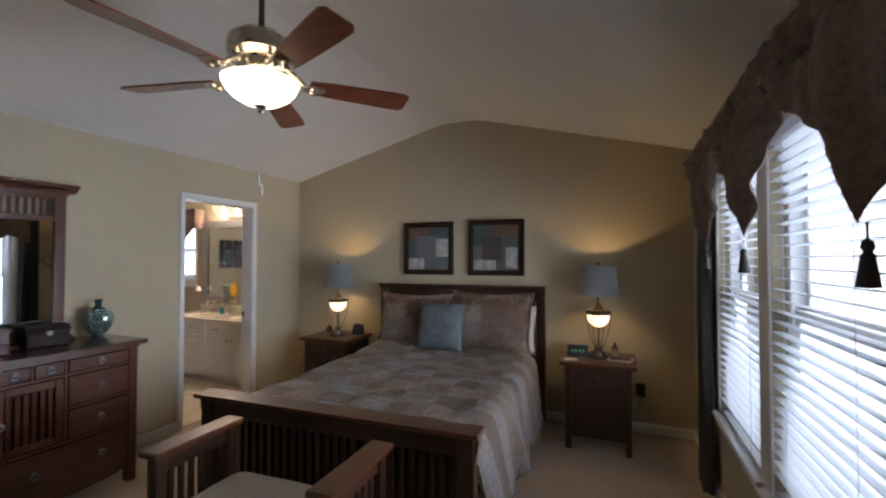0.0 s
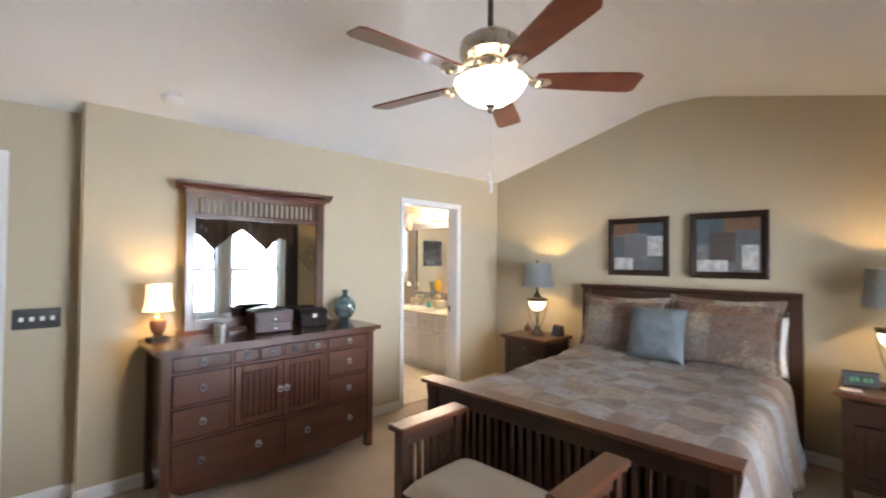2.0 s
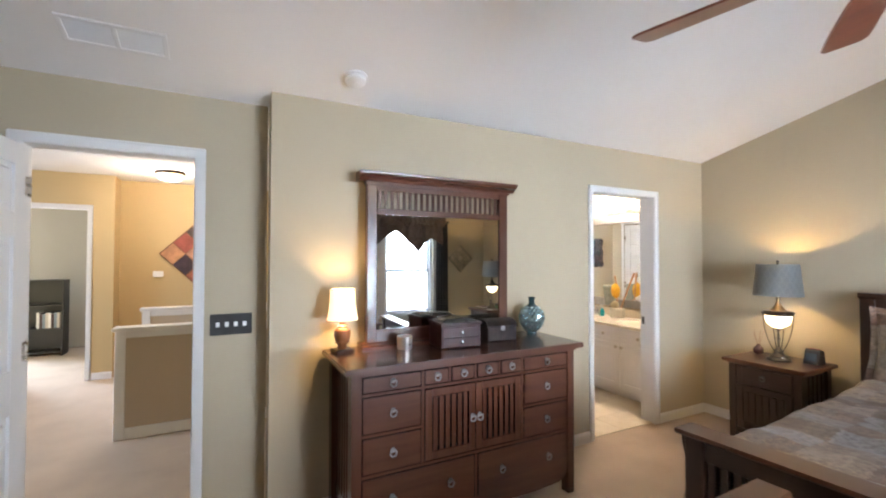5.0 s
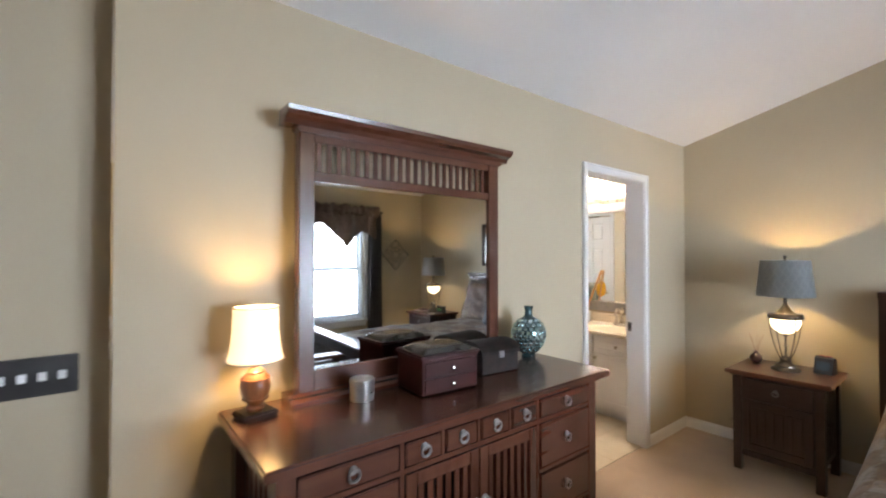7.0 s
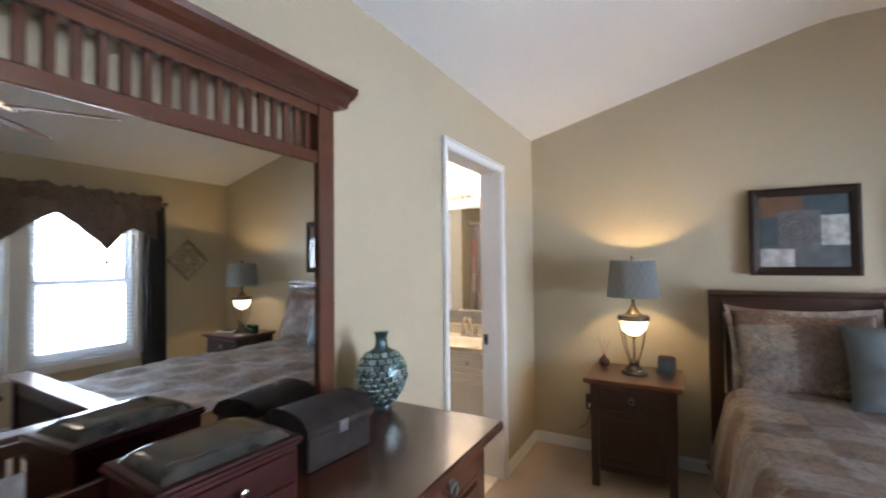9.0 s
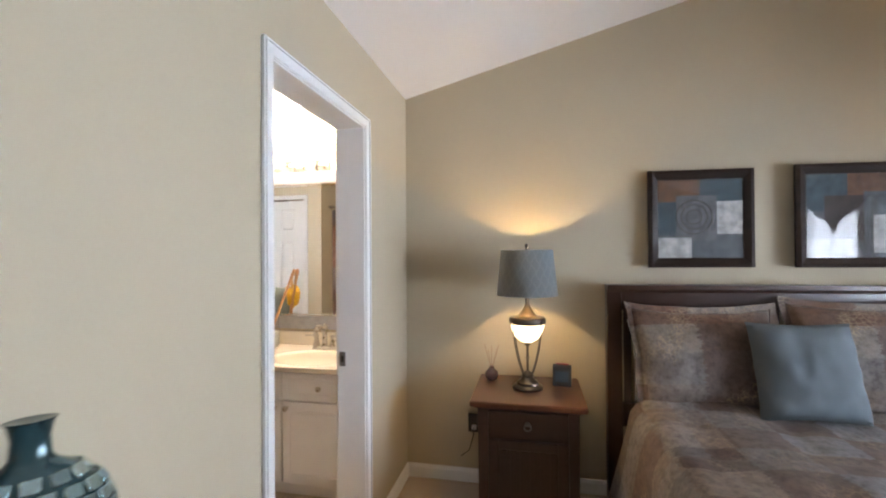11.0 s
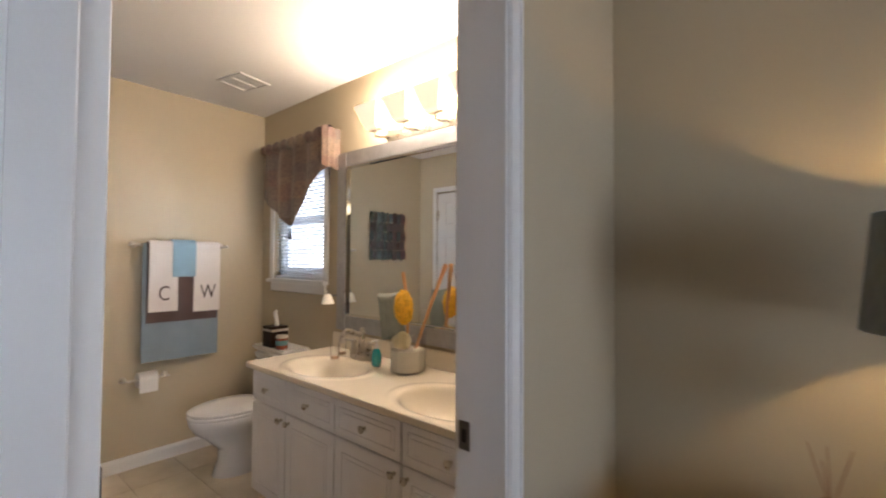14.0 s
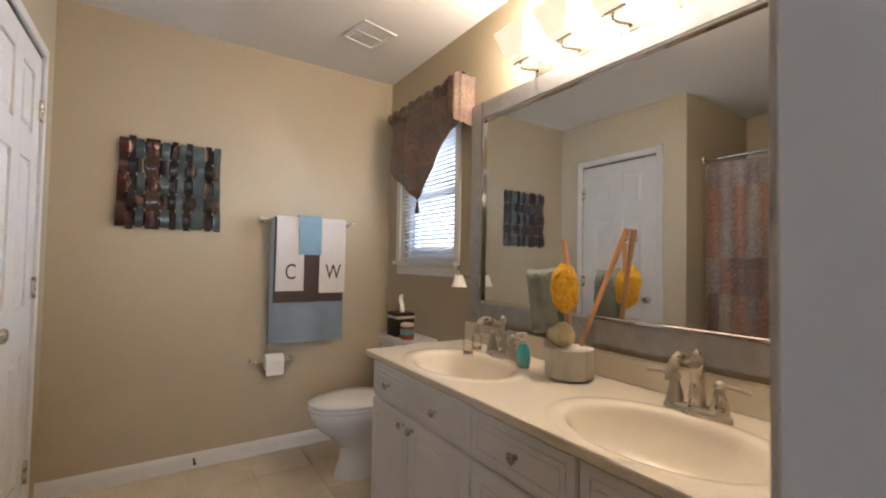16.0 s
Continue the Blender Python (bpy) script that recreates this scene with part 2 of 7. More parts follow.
# ---- building tools ----
def box(bm, x0, y0, z0, x1, y1, z1, bevel=0.0, seg=1):
    v = bmesh.ops.create_cube(bm, size=1)["verts"]
    bmesh.ops.scale(bm, vec=(x1 - x0, y1 - y0, z1 - z0), verts=v)
    bmesh.ops.translate(bm, vec=((x0 + x1) / 2, (y0 + y1) / 2, (z0 + z1) / 2), verts=v)
    if bevel:
        e = list({e for a in v for e in a.link_edges})
        v = bmesh.ops.bevel(bm, geom=e, offset=bevel, segments=seg, affect="EDGES", clamp_overlap=True)["verts"]
    return v


def blk(x0, y0, z0, x1, y1, z1, bevel=0.0, seg=1):
    bm = bmesh.new()
    box(bm, x0, y0, z0, x1, y1, z1, bevel, seg)
    return bm


def lathe(bm, profile, x=0.0, y=0.0, z=0.0, seg=32, sx=1.0, sy=1.0):
    """Turned body from (radius, height) pairs."""
    rings = []
    for r, h in profile:
        if r < 1e-5:
            rings.append([bm.verts.new((x, y, z + h))])
        else:
            rings.append([bm.verts.new((x + sx * r * math.cos(2 * math.pi * i / seg), y + sy * r * math.sin(2 * math.pi * i / seg), z + h)) for i in range(seg)])
    for a, b in zip(rings, rings[1:]):
        for i in range(seg):
            j = (i + 1) % seg
            if len(a) == 1 and len(b) == 1:
                continue
            if len(a) == 1:
                bm.faces.new((a[0], b[j], b[i]))
            elif len(b) == 1:
                bm.faces.new((a[i], a[j], b[0]))
            else:
                bm.faces.new((a[i], a[j], b[j], b[i]))
    return bm


def turned(profile, x=0.0, y=0.0, z=0.0, seg=32, sx=1.0, sy=1.0):
    return lathe(bmesh.new(), profile, x, y, z, seg, sx, sy)


def tube(bm, points, radius, seg=8, closed=False):
    """Round bar along a line of points; radius a number or one a point."""
    pts = [Vector(p) for p in points]
    n = len(pts)
    rings = []
    for i, p in enumerate(pts):
        a = pts[i - 1] if (i > 0 or closed) else p
        b = pts[(i + 1) % n] if (i < n - 1 or closed) else p
        d = (b - a).normalized()
        side = d.cross(Vector((0, 0, 1)))
        if side.length < 0.05:
            side = d.cross(Vector((0, 1, 0)))
        side.normalize()
        up = side.cross(d)
        r = radius[i] if isinstance(radius, (list, tuple)) else radius
        rings.append([bm.verts.new(p + r * (math.cos(2 * math.pi * k / seg) * side + math.sin(2 * math.pi * k / seg) * up)) for k in range(seg)])
    m = n if closed else n - 1
    for i in range(m):
        a, b = rings[i], rings[(i + 1) % n]
        for k in range(seg):
            j = (k + 1) % seg
            bm.faces.new((a[k], a[j], b[j], b[k]))
    if not closed:
        bm.faces.new(rings[0][::-1])
        bm.faces.new(rings[-1])
    return bm


def piped(points, radius, seg=8, closed=False):
    return tube(bmesh.new(), points, radius, seg, closed)


def prism(bm, outline, axis, a, b):
    """Solid of a flat outline (two coordinates in order of the other axes) from a to b along an axis."""
    def at(u, v, w):
        return ((w, u, v), (u, w, v), (u, v, w))[axis]
    lo = [bm.verts.new(at(u, v, a)) for u, v in outline]
    hi = [bm.verts.new(at(u, v, b)) for u, v in outline]
    bm.faces.new(lo)
    bm.faces.new(hi[::-1])
    for i in range(len(outline)):
        j = (i + 1) % len(outline)
        bm.faces.new((lo[j], lo[i], hi[i], hi[j]))
    bmesh.ops.recalc_face_normals(bm, faces=bm.faces)
    return bm


def sheet(nu, nv, f, thick=0.0):
    """Grid surface f(u, v) with u, v in 0..1, given a thickness."""
    bm = bmesh.new()
    g = [[bm.verts.new(f(i / nu, j / nv)) for j in range(nv + 1)] for i in range(nu + 1)]
    for i in range(nu):
        for j in range(nv):
            bm.faces.new((g[i][j], g[i + 1][j], g[i + 1][j + 1], g[i][j + 1]))
    if thick:
        bmesh.ops.recalc_face_normals(bm, faces=bm.faces)
        bmesh.ops.solidify(bm, geom=bm.faces[:], thickness=thick)
    return bm


def mesh_of(name, bm, mat, smooth=False):
    bmesh.ops.recalc_face_normals(bm, faces=bm.faces)
    me = bpy.data.meshes.new(name)
    bm.to_mesh(me)
    bm.free()
    me.materials.append(mat)
    if smooth:
        me.shade_smooth()
        me.set_sharp_from_angle(angle=radians(38))
    return me


def part(name, bm, mat, parent, label="", smooth=False):
    ob = new(name, mesh_of(name, bm, mat, smooth))
    ob.parent = parent
    if label:
        ob["label"] = label
    return ob


def thing(name, label, category, m=None, group="", kind=""):
    ob = new(name)
    ob.empty_display_size = 0.1
    if m is not None:
        ob.matrix_world = m
    return tagged(ob, label, category, group, kind)


def single(name, bm, mat, label, category, m=None, group="", smooth=False, kind=""):
    ob = new(name, mesh_of(name, bm, mat, smooth))
    if m is not None:
        ob.matrix_world = m
    return tagged(ob, label, category, group, kind)


def structure(name, bm, mat, label="", category="", smooth=False):
    ob = new(name, mesh_of(name, bm, mat, smooth))
    return tagged(ob, label, category, kind="structure")


# ---- plan ----
XW, XE, XN = -2.885, 1.28, -3.04        # dresser wall, window wall, entry wall
YN, YS, YJ = 4.915, -0.33, 0.945        # head wall, south wall, jog
DB0, DB1, DH = 3.436, 4.190, 2.045       # bathroom doorway
HD0, HD1 = -0.150, 0.565                # hall doorway
BX, BY0, BY1, BC = -5.66, 3.18, 5.03, 2.48   # bathroom far wall, south wall, sink wall, ceiling
XB = -3.02                              # bathroom side of the dresser wall
WY0, WYM0, WYM1, WY1, WZ0, WZ1 = 2.04, 2.90, 3.04, 3.90, 0.56, 2.02
EAVE, RIDGE = 2.435, 2.92


def wall_x(bm, x0, x1, y0, y1, z1, holes):
    """Wall between x0 and x1 along y with holes (y0, y1, z0, z1)."""
    y = y0
    for a, b, c, d in sorted(holes):
        if a > y:
            box(bm, x0, y, 0, x1, a, z1)
        if c > 0:
            box(bm, x0, a, 0, x1, b, c)
        if d < z1:
            box(bm, x0, a, d, x1, b, z1)
        y = b
    if y < y1:
        box(bm, x0, y, 0, x1, y1, z1)
    return bm


def wall_y(bm, y0, y1, x0, x1, z1, holes):
    x = x0
    for a, b, c, d in sorted(holes):
        if a > x:
            box(bm, x, y0, 0, a, y1, z1)
        if c > 0:
            box(bm, a, y0, 0, b, y1, c)
        if d < z1:
            box(bm, a, y0, d, b, y1, z1)
        x = b
    if x < x1:
        box(bm, x, y0, 0, x1, y1, z1)
    return bm


# bedroom shell
FLOOR = blk(XN - 0.14, YS - 0.16, -0.12, XE + 0.16, YN + 0.16, 0.0)
box(FLOOR, -9.6, -4.0, -0.12, XN - 0.14, 1.60, 0.0)
box(FLOOR, BX - 0.12, 1.60, -0.12, XN - 0.14, BY1 + 0.14, 0.0)
structure("floor", FLOOR, CARPET, "beige cut-pile carpet over bedroom and hall", "floor")
structure("wall_west", wall_x(bmesh.new(), XB, XW, YJ, YN, 3.0, [(DB0 - 0.012, DB1 + 0.012, 0, DH + 0.012)]), WALL, "beige painted wall with the bathroom doorway", "wall")
structure("wall_entry", wall_x(bmesh.new(), XN - 0.12, XN, YS - 0.12, YJ - 0.003, 3.0, [(HD0 - 0.012, HD1 + 0.012, 0, DH + 0.012)]), WALL, "beige painted wall with the hall doorway", "wall")
structure("wall_north", blk(XB, YN, 0, XE + 0.14, YN + 0.14, 3.1), WALL, "beige painted gable wall behind the bed", "wall")
structure("wall_south", blk(XN - 0.12, YS - 0.14, 0, XE + 0.14, YS, 3.1), WALL, "beige painted gable wall", "wall")
structure("wall_east", wall_x(bmesh.new(), XE, XE + 0.14, YS, YN, 3.0, [(WY0, WYM0, WZ0, WZ1), (WYM1, WY1, WZ0, WZ1)]), WALL, "beige painted wall with a double window", "wall")
bm = bmesh.new()
xm0, xm1 = -1.02, -0.62
k = (RIDGE - EAVE) / (xm0 - XW)
prism(bm, [(XN - 0.16, EAVE - k * (XW - XN + 0.16)), (xm0 - 0.08, RIDGE - 0.02), (xm0 + 0.06, RIDGE), (xm1 - 0.06, RIDGE), (xm1 + 0.08, RIDGE - 0.02), (XE + 0.16, RIDGE - k * (XE + 0.16 - xm1)), (XE + 0.16, 3.2), (XN - 0.16, 3.2)], 1, YS - 0.16, YN + 0.16)
structure("ceiling", bm, CEIL, "white vaulted ceiling", "ceiling")


def baseboard(name, x0, y0, x1, y1, inward, h=0.085):
    """Painted skirting along a straight wall; inward is the side on which it stands proud."""
    bm = bmesh.new()
    t = 0.013
    if abs(x1 - x0) > abs(y1 - y0):
        s = inward
        prism(bm, [(y0, 0.001), (y0 + s * t, 0.001), (y0 + s * t, h - 0.02), (y0 + s * 0.006, h), (y0, h)], 0, x0, x1)
    else:
        s = inward
        prism(bm, [(x0, 0.001), (x0 + s * t, 0.001), (x0 + s * t, h - 0.02), (x0 + s * 0.006, h), (x0, h)], 1, y0, y1)
    return structure(name, bm, TRIM, "white painted baseboard", "baseboard")


CW = 0.055
baseboard("baseboard_1", XW, YJ, XW, DB0 - CW, 1)
baseboard("baseboard_2", XW, DB1 + CW, XW, YN, 1)
baseboard("baseboard_3", XW + 0.013, YN, XE, YN, -1)
baseboard("baseboard_4", XN, HD1 + CW, XN, YJ - 0.02, 1)
baseboard("baseboard_5", XE, YS, XE, YN - 0.013, -1)
baseboard("baseboard_6", XN + 0.013, YS, XE - 0.013, YS, 1)
structure("baseboard_7", blk(XN + 0.013, YJ - 0.017, 0.001, XW + 0.013, YJ - 0.003, 0.085, 0.003), TRIM, "white painted baseboard", "baseboard")


def doorway(name, x0, x1, y0, y1, h, both=True):
    """Lined door opening in a wall along y: jamb lining, stop and moulded casing on both faces."""
    d = thing(name, "white painted door frame with moulded casing", "door frame", kind="structure")
    bm = bmesh.new()
    box(bm, x0 - 0.004, y0 - 0.012, 0.001, x1 + 0.004, y0, h, 0.002)
    box(bm, x0 - 0.004, y1, 0.001, x1 + 0.004, y1 + 0.012, h, 0.002)
    box(bm, x0 - 0.004, y0 - 0.012, h, x1 + 0.004, y1 + 0.012, h + 0.012, 0.002)
    part("jamb", bm, TRIM, d)
    for side, x in ((1, x1), (-1, x0)):
        for a, b in ((y0 - CW, y0 - 0.005), (y1 + 0.005, y1 + CW)):
            bm = bmesh.new()
            box(bm, min(x, x + side * 0.014), a, 0.001, max(x, x + side * 0.014), b, h + CW, 0.004, 2)
            m = a if a < y0 - 0.01 and b < y1 else b - 0.018
            box(bm, min(x, x + side * 0.020), m, 0.001, max(x, x + side * 0.020), m + 0.018, h + CW, 0.006, 2)
            part("casing", bm, TRIM, d)
        bm = bmesh.new()
        box(bm, min(x, x + side * 0.0135), y0 - CW, h + 0.005, max(x, x + side * 0.0135), y1 + CW, h + CW - 0.001, 0.004, 2)
        box(bm, min(x, x + side * 0.0195), y0 - CW, h + CW - 0.018, max(x, x + side * 0.0195), y1 + CW, h + CW - 0.0005, 0.006, 2)
        part("casing", bm, TRIM, d)
    return d


hall_door = doorway("door_1", XN - 0.12, XN, HD0, HD1, DH)
bath_door = doorway("door_2", XB, XW, DB0, DB1, DH)


def panel_door(name, width, label, height=2.02, thick=0.035):
    """Six-panel moulded door; hinge edge at the origin, leaf along +x."""
    d = thing(name, label, "door")
    bm = bmesh.new()
    s, m = 0.11, 0.10
    rows = [(0.24, 0.78), (0.98, 1.585), (1.70, height - 0.10)]
    cols = [(s, (width - m) / 2), ((width + m) / 2, width - s)]
    hx, hy = thick / 2, 0.010
    for x0, x1 in ((0, s), ((width - m) / 2, (width + m) / 2), (width - s, width)):
        box(bm, x0, -hx, 0.008, x1, hx, height, 0.0015)
    zs = [0.008] + [z for r in rows for z in r] + [height]
    for x0, x1 in cols:
        for z0, z1 in zip(zs[::2], zs[1::2]):
            box(bm, x0, -hx, z0, x1, hx, z1, 0.0015)
    part("stiles_and_rails", bm, TRIM, d)
    for x0, x1 in cols:
        for z0, z1 in rows:
            bm = bmesh.new()
            box(bm, x0 - 0.002, -hx + 0.012, z0 - 0.002, x1 + 0.002, hx - 0.012, z1 + 0.002)
            box(bm, x0 + 0.022, -hx + 0.002, z0 + 0.022, x1 - 0.022, hx - 0.002, z1 - 0.022, 0.0125, 1)
            part("panel", bm, TRIM, d)
    bm2 = bmesh.new()
    for sgn in (1, -1):
        b = turned([(0.0, 0.0), (0.028, 0.0), (0.028, 0.006), (0.011, 0.010), (0.011, 0.03), (0.024, 0.04), (0.027, 0.052), (0.02, 0.062), (0.0, 0.064)], seg=16)
        bmesh.ops.transform(b, matrix=pose(width - 0.065, sgn * hx, 0.93, -90 * sgn), verts=b.verts)
        tmp = bpy.data.meshes.new("knob_half")
        b.to_mesh(tmp)
        bm2.from_mesh(tmp)
        b.free()
        bpy.data.meshes.remove(tmp)
    part("door_knob", bm2, NICKEL, d, "brushed nickel knob", True)
    for z in (0.25, 1.05, 1.83):
        b = blk(-0.008, hx - 0.002, z - 0.045, 0.024, hx + 0.004, z + 0.045, 0.001)
        tube(b, [(-0.004, hx + 0.006, z - 0.05), (-0.004, hx + 0.006, z + 0.05)], 0.007, 8)
        part("hinge", b, NICKEL, d, "brushed nickel hinge")
    return d


leaf = panel_door("bedroom_door", 0.71, "open white six-panel door swung into the bedroom")
leaf.matrix_world = pose(XN + 0.012, HD0 + 0.01, 0, 0, 0, -6)


# ---- bed ----
QUILT = patchwork("taupe_patchwork_cloth", (0.24, 0.175, 5.0), [(0.098, 0.060, 0.044), (0.215, 0.223, 0.235), (0.140, 0.090, 0.069), (0.235, 0.187, 0.143), (0.118, 0.075, 0.056), (0.200, 0.210, 0.224), (0.165, 0.122, 0.096), (0.180, 0.165, 0.152)], 34.0, 0.28, 0.030, 0.06, 0.35, True)
SHAM = patchwork("sham_cloth", (0.30, 0.30, 0.15), [(0.165, 0.128, 0.105), (0.110, 0.070, 0.052), (0.195, 0.165, 0.138), (0.145, 0.124, 0.113), (0.125, 0.065, 0.038)], 34.0, 0.15, 0.035, 0.09, 0.6)
WHITE = plain("white_cotton", (0.72, 0.71, 0.69), 0.85, vary=0.04, grain=0.15, grain_scale=400)
BLUECLOTH = plain("slate_blue_cloth", (0.098, 0.116, 0.124), 0.8, vary=0.08, grain=0.3, grain_scale=300)
DARKCLOTH = plain("dark_skirt_cloth", (0.055, 0.045, 0.042), 0.9, vary=0.1, grain=0.2, grain_scale=300)
CREAM = plain("cream_upholstery", (0.50, 0.45, 0.385), 0.85, vary=0.06, grain=0.25, grain_scale=350)


def cushion(w, h, d, flange=0.0, seed=0, n=26, sag=0.06):
    """Stuffed pillow standing in x and z, d thick, with soft corners and creases."""
    bm = bmesh.new()
    rows = {}
    for side in (1, -1):
        for i in range(n + 1):
            for j in range(n + 1):
                u, v = 2 * i / n - 1, 2 * j / n - 1
                rim = i in (0, n) or j in (0, n)
                if rim and (i, j) in rows:
                    rows[(i, j, side)] = rows[(i, j)]
                    continue
                uu, vv = min(1, abs(u) / (1 - flange)), min(1, abs(v) / (1 - flange))
                t = max(0, (1 - uu ** 2.6)) ** 0.5 * max(0, (1 - vv ** 2.6)) ** 0.5
                pinch = 1 - 0.07 * (1 - v * v) * abs(u) ** 3
                pz = 1 - sag * (1 - u * u) * abs(v) ** 3
                crease = noise.noise((u * 2.2 + seed, v * 2.2, side * 3.1)) * 0.14 + noise.noise((u * 6 + seed, v * 5, side)) * 0.05
                y = side * (d / 2 * t * (1 + crease) + 0.004)
                p = bm.verts.new((u * w / 2 * pinch, y + 0.012 * noise.noise((u * 3, v * 3, seed)), h / 2 + v * h / 2 * pz))
                rows[(i, j, side)] = p
                if rim:
                    rows[(i, j)] = p
        for i in range(n):
            for j in range(n):
                q = [rows[(i, j, side)], rows[(i + 1, j, side)], rows[(i + 1, j + 1, side)], rows[(i, j + 1, side)]]
                if len(set(q)) == 4:
                    bm.faces.new(q if side < 0 else q[::-1])
    return bm


def flange(w, h, seed, n=96):
    """Flat rippled border round a cushion of the same size."""
    def f(u, k):
        s = (u % 1.0) * 4
        e, q = int(s) % 4, 2 * (s - int(s)) - 1
        a, b = ((q, -1), (1, q), (-q, 1), (-1, -q))[e]
        px = 1 - 0.07 * (1 - b * b) * abs(a) ** 3
        pz = 1 - 0.12 * (1 - a * a) * abs(b) ** 3
        g = 0.034 * k
        x = a * (w / 2 * px + g)
        z = h / 2 + b * (h / 2 * pz + g)
        return (x, 0.010 * k * math.sin(u * 60 + seed) + 0.012 * noise.noise((a * 3, b * 3, seed)) - 0.004 * k, z)
    return sheet(n, 3, f, 0.006)


BED = pose(-0.812, 4.86, 0, 0, 0, 2.0)


def make_bed():
    bed = thing("bed", "dark cherry mission bed with slatted head and foot boards", "bed", BED)
    # headboard
    bm = bmesh.new()
    prism(bm, [(-0.055, 1.208), (0.012, 1.208), (0.012, 1.218), (0.018, 1.225), (0.018, 1.249), (-0.07, 1.249), (-0.07, 1.226)], 0, -0.866, 0.866)
    part("headboard_cap", bm, DARKWOOD_X, bed)
    for s in (-1, 1):
        bm = blk(s * 0.825 - 0.04, -0.04, 0, s * 0.825 + 0.04, 0.018, 1.208, 0.004)
        part("headboard_post", bm, DARKWOOD_Z, bed)
    bm = blk(-0.785, -0.025, 1.105, 0.785, 0.010, 1.208, 0.003)
    part("headboard_rail", bm, DARKWOOD_X, bed)
    part("headboard_rail", blk(-0.785, -0.022, 0.45, 0.785, 0.018, 0.58, 0.003), DARKWOOD_X, bed)
    for i in range(21):
        x = -0.75 + i * 0.075
        part("headboard_slat", blk(x - 0.02, -0.012, 0.575, x + 0.02, 0.008, 1.11, 0.002), DARKWOOD_Z, bed)
    # footboard
    fx, fy = 0.03, -0.04
    bm = bmesh.new()
    prism(bm, [(-2.285 + fy, 0.718), (-2.175 + fy, 0.718), (-2.165 + fy, 0.728), (-2.165 + fy, 0.742), (-2.293 + fy, 0.742), (-2.293 + fy, 0.726)], 0, fx - 0.836, fx + 0.836)
    part("footboard_cap", bm, WARMWOOD_X, bed)
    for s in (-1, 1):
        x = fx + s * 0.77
        part("footboard_post", blk(x - 0.04, -2.262 + fy, 0, x + 0.04, -2.192 + fy, 0.718, 0.004), DARKWOOD_Z, bed)
        bm = bmesh.new()
        prism(bm, [(x + s * 0.04, 0.718), (x + s * 0.062, 0.718), (x + s * 0.055, 0.66), (x + s * 0.04, 0.60)], 1, -2.25 + fy, -2.20 + fy)
        part("corbel", bm, DARKWOOD_Z, bed)
    part("footboard_rail", blk(fx - 0.73, -2.25 + fy, 0.622, fx + 0.73, -2.205 + fy, 0.718, 0.003), DARKWOOD_X, bed)
    part("footboard_rail", blk(fx - 0.73, -2.25 + fy, 0.16, fx + 0.73, -2.205 + fy, 0.29, 0.003), DARKWOOD_X, bed)
    part("footboard_panel", blk(fx - 0.73, -2.210 + fy, 0.285, fx + 0.73, -2.200 + fy, 0.63), DARKWOOD_X, bed)
    for i in range(28):
        x = fx - 0.7088 + i * 0.0525
        part("footboard_slat", blk(x - 0.014, -2.242 + fy, 0.285, x + 0.014, -2.212 + fy, 0.63, 0.002), DARKWOOD_Z, bed)
    for s in (-1, 1):
        part("side_rail", blk(s * 0.775 + 0.01 - 0.015, -2.24, 0.2, s * 0.775 + 0.01 + 0.015, -0.03, 0.36, 0.003), DARKWOOD_Y, bed)
    part("mattress", blk(-0.765, -2.16, 0.28, 0.765, -0.06, 0.62, 0.05, 3), WHITE, bed)
    part("bed_skirt", blk(-0.775, -2.17, 0.04, 0.775, -0.06, 0.28, 0.004), DARKCLOTH, bed)


make_bed()


def comforter_point(u, v):
    """u across the bed from side to side, v from the pillows to the foot."""
    half, drop = 0.82, 0.42
    s = (2 * u - 1) * (half + drop)
    a = abs(s)
    sg = 1 if s >= 0 else -1
    y = -0.30 - 1.885 * v
    quilt = 0.017 * abs(math.sin((s + 0.13 * math.sin(3 * y)) * 9.0)) ** 0.7 * abs(math.sin(y * 8.0)) ** 0.7
    puff = 0.020 * noise.noise((s * 2.1, y * 2.1, 0.3)) + 0.014 * noise.noise((s * 6, y * 6, 2.0))
    r = 0.10
    if a < half - r:
        x, z = s, 0.645
    elif a < half + r * 0.57:
        k = (a - (half - r)) / r
        x, z = sg * (half - r + r * math.sin(min(k, 1.57))), 0.645 - r * (1 - math.cos(min(k, 1.57)))
    else:
        k = (a - half - r * 0.57) / (drop - r * 0.57)
        wave = 0.030 * math.sin(y * 9 + 1.5 * sg) + 0.018 * math.sin(y * 21 + 0.6)
        flare = 0.05 + 0.05 * v
        x = sg * (half + 0.01 + k * flare + k * wave)
        z = 0.545 - k * (0.36 + 0.03 * math.sin(y * 5))
        return (x, y, z + puff * 0.3)
    z += quilt + puff + 0.035 * max(0, 1 - v * 7) - 0.03 * max(0, (v - 0.93) * 10)
    return (x, y, z)


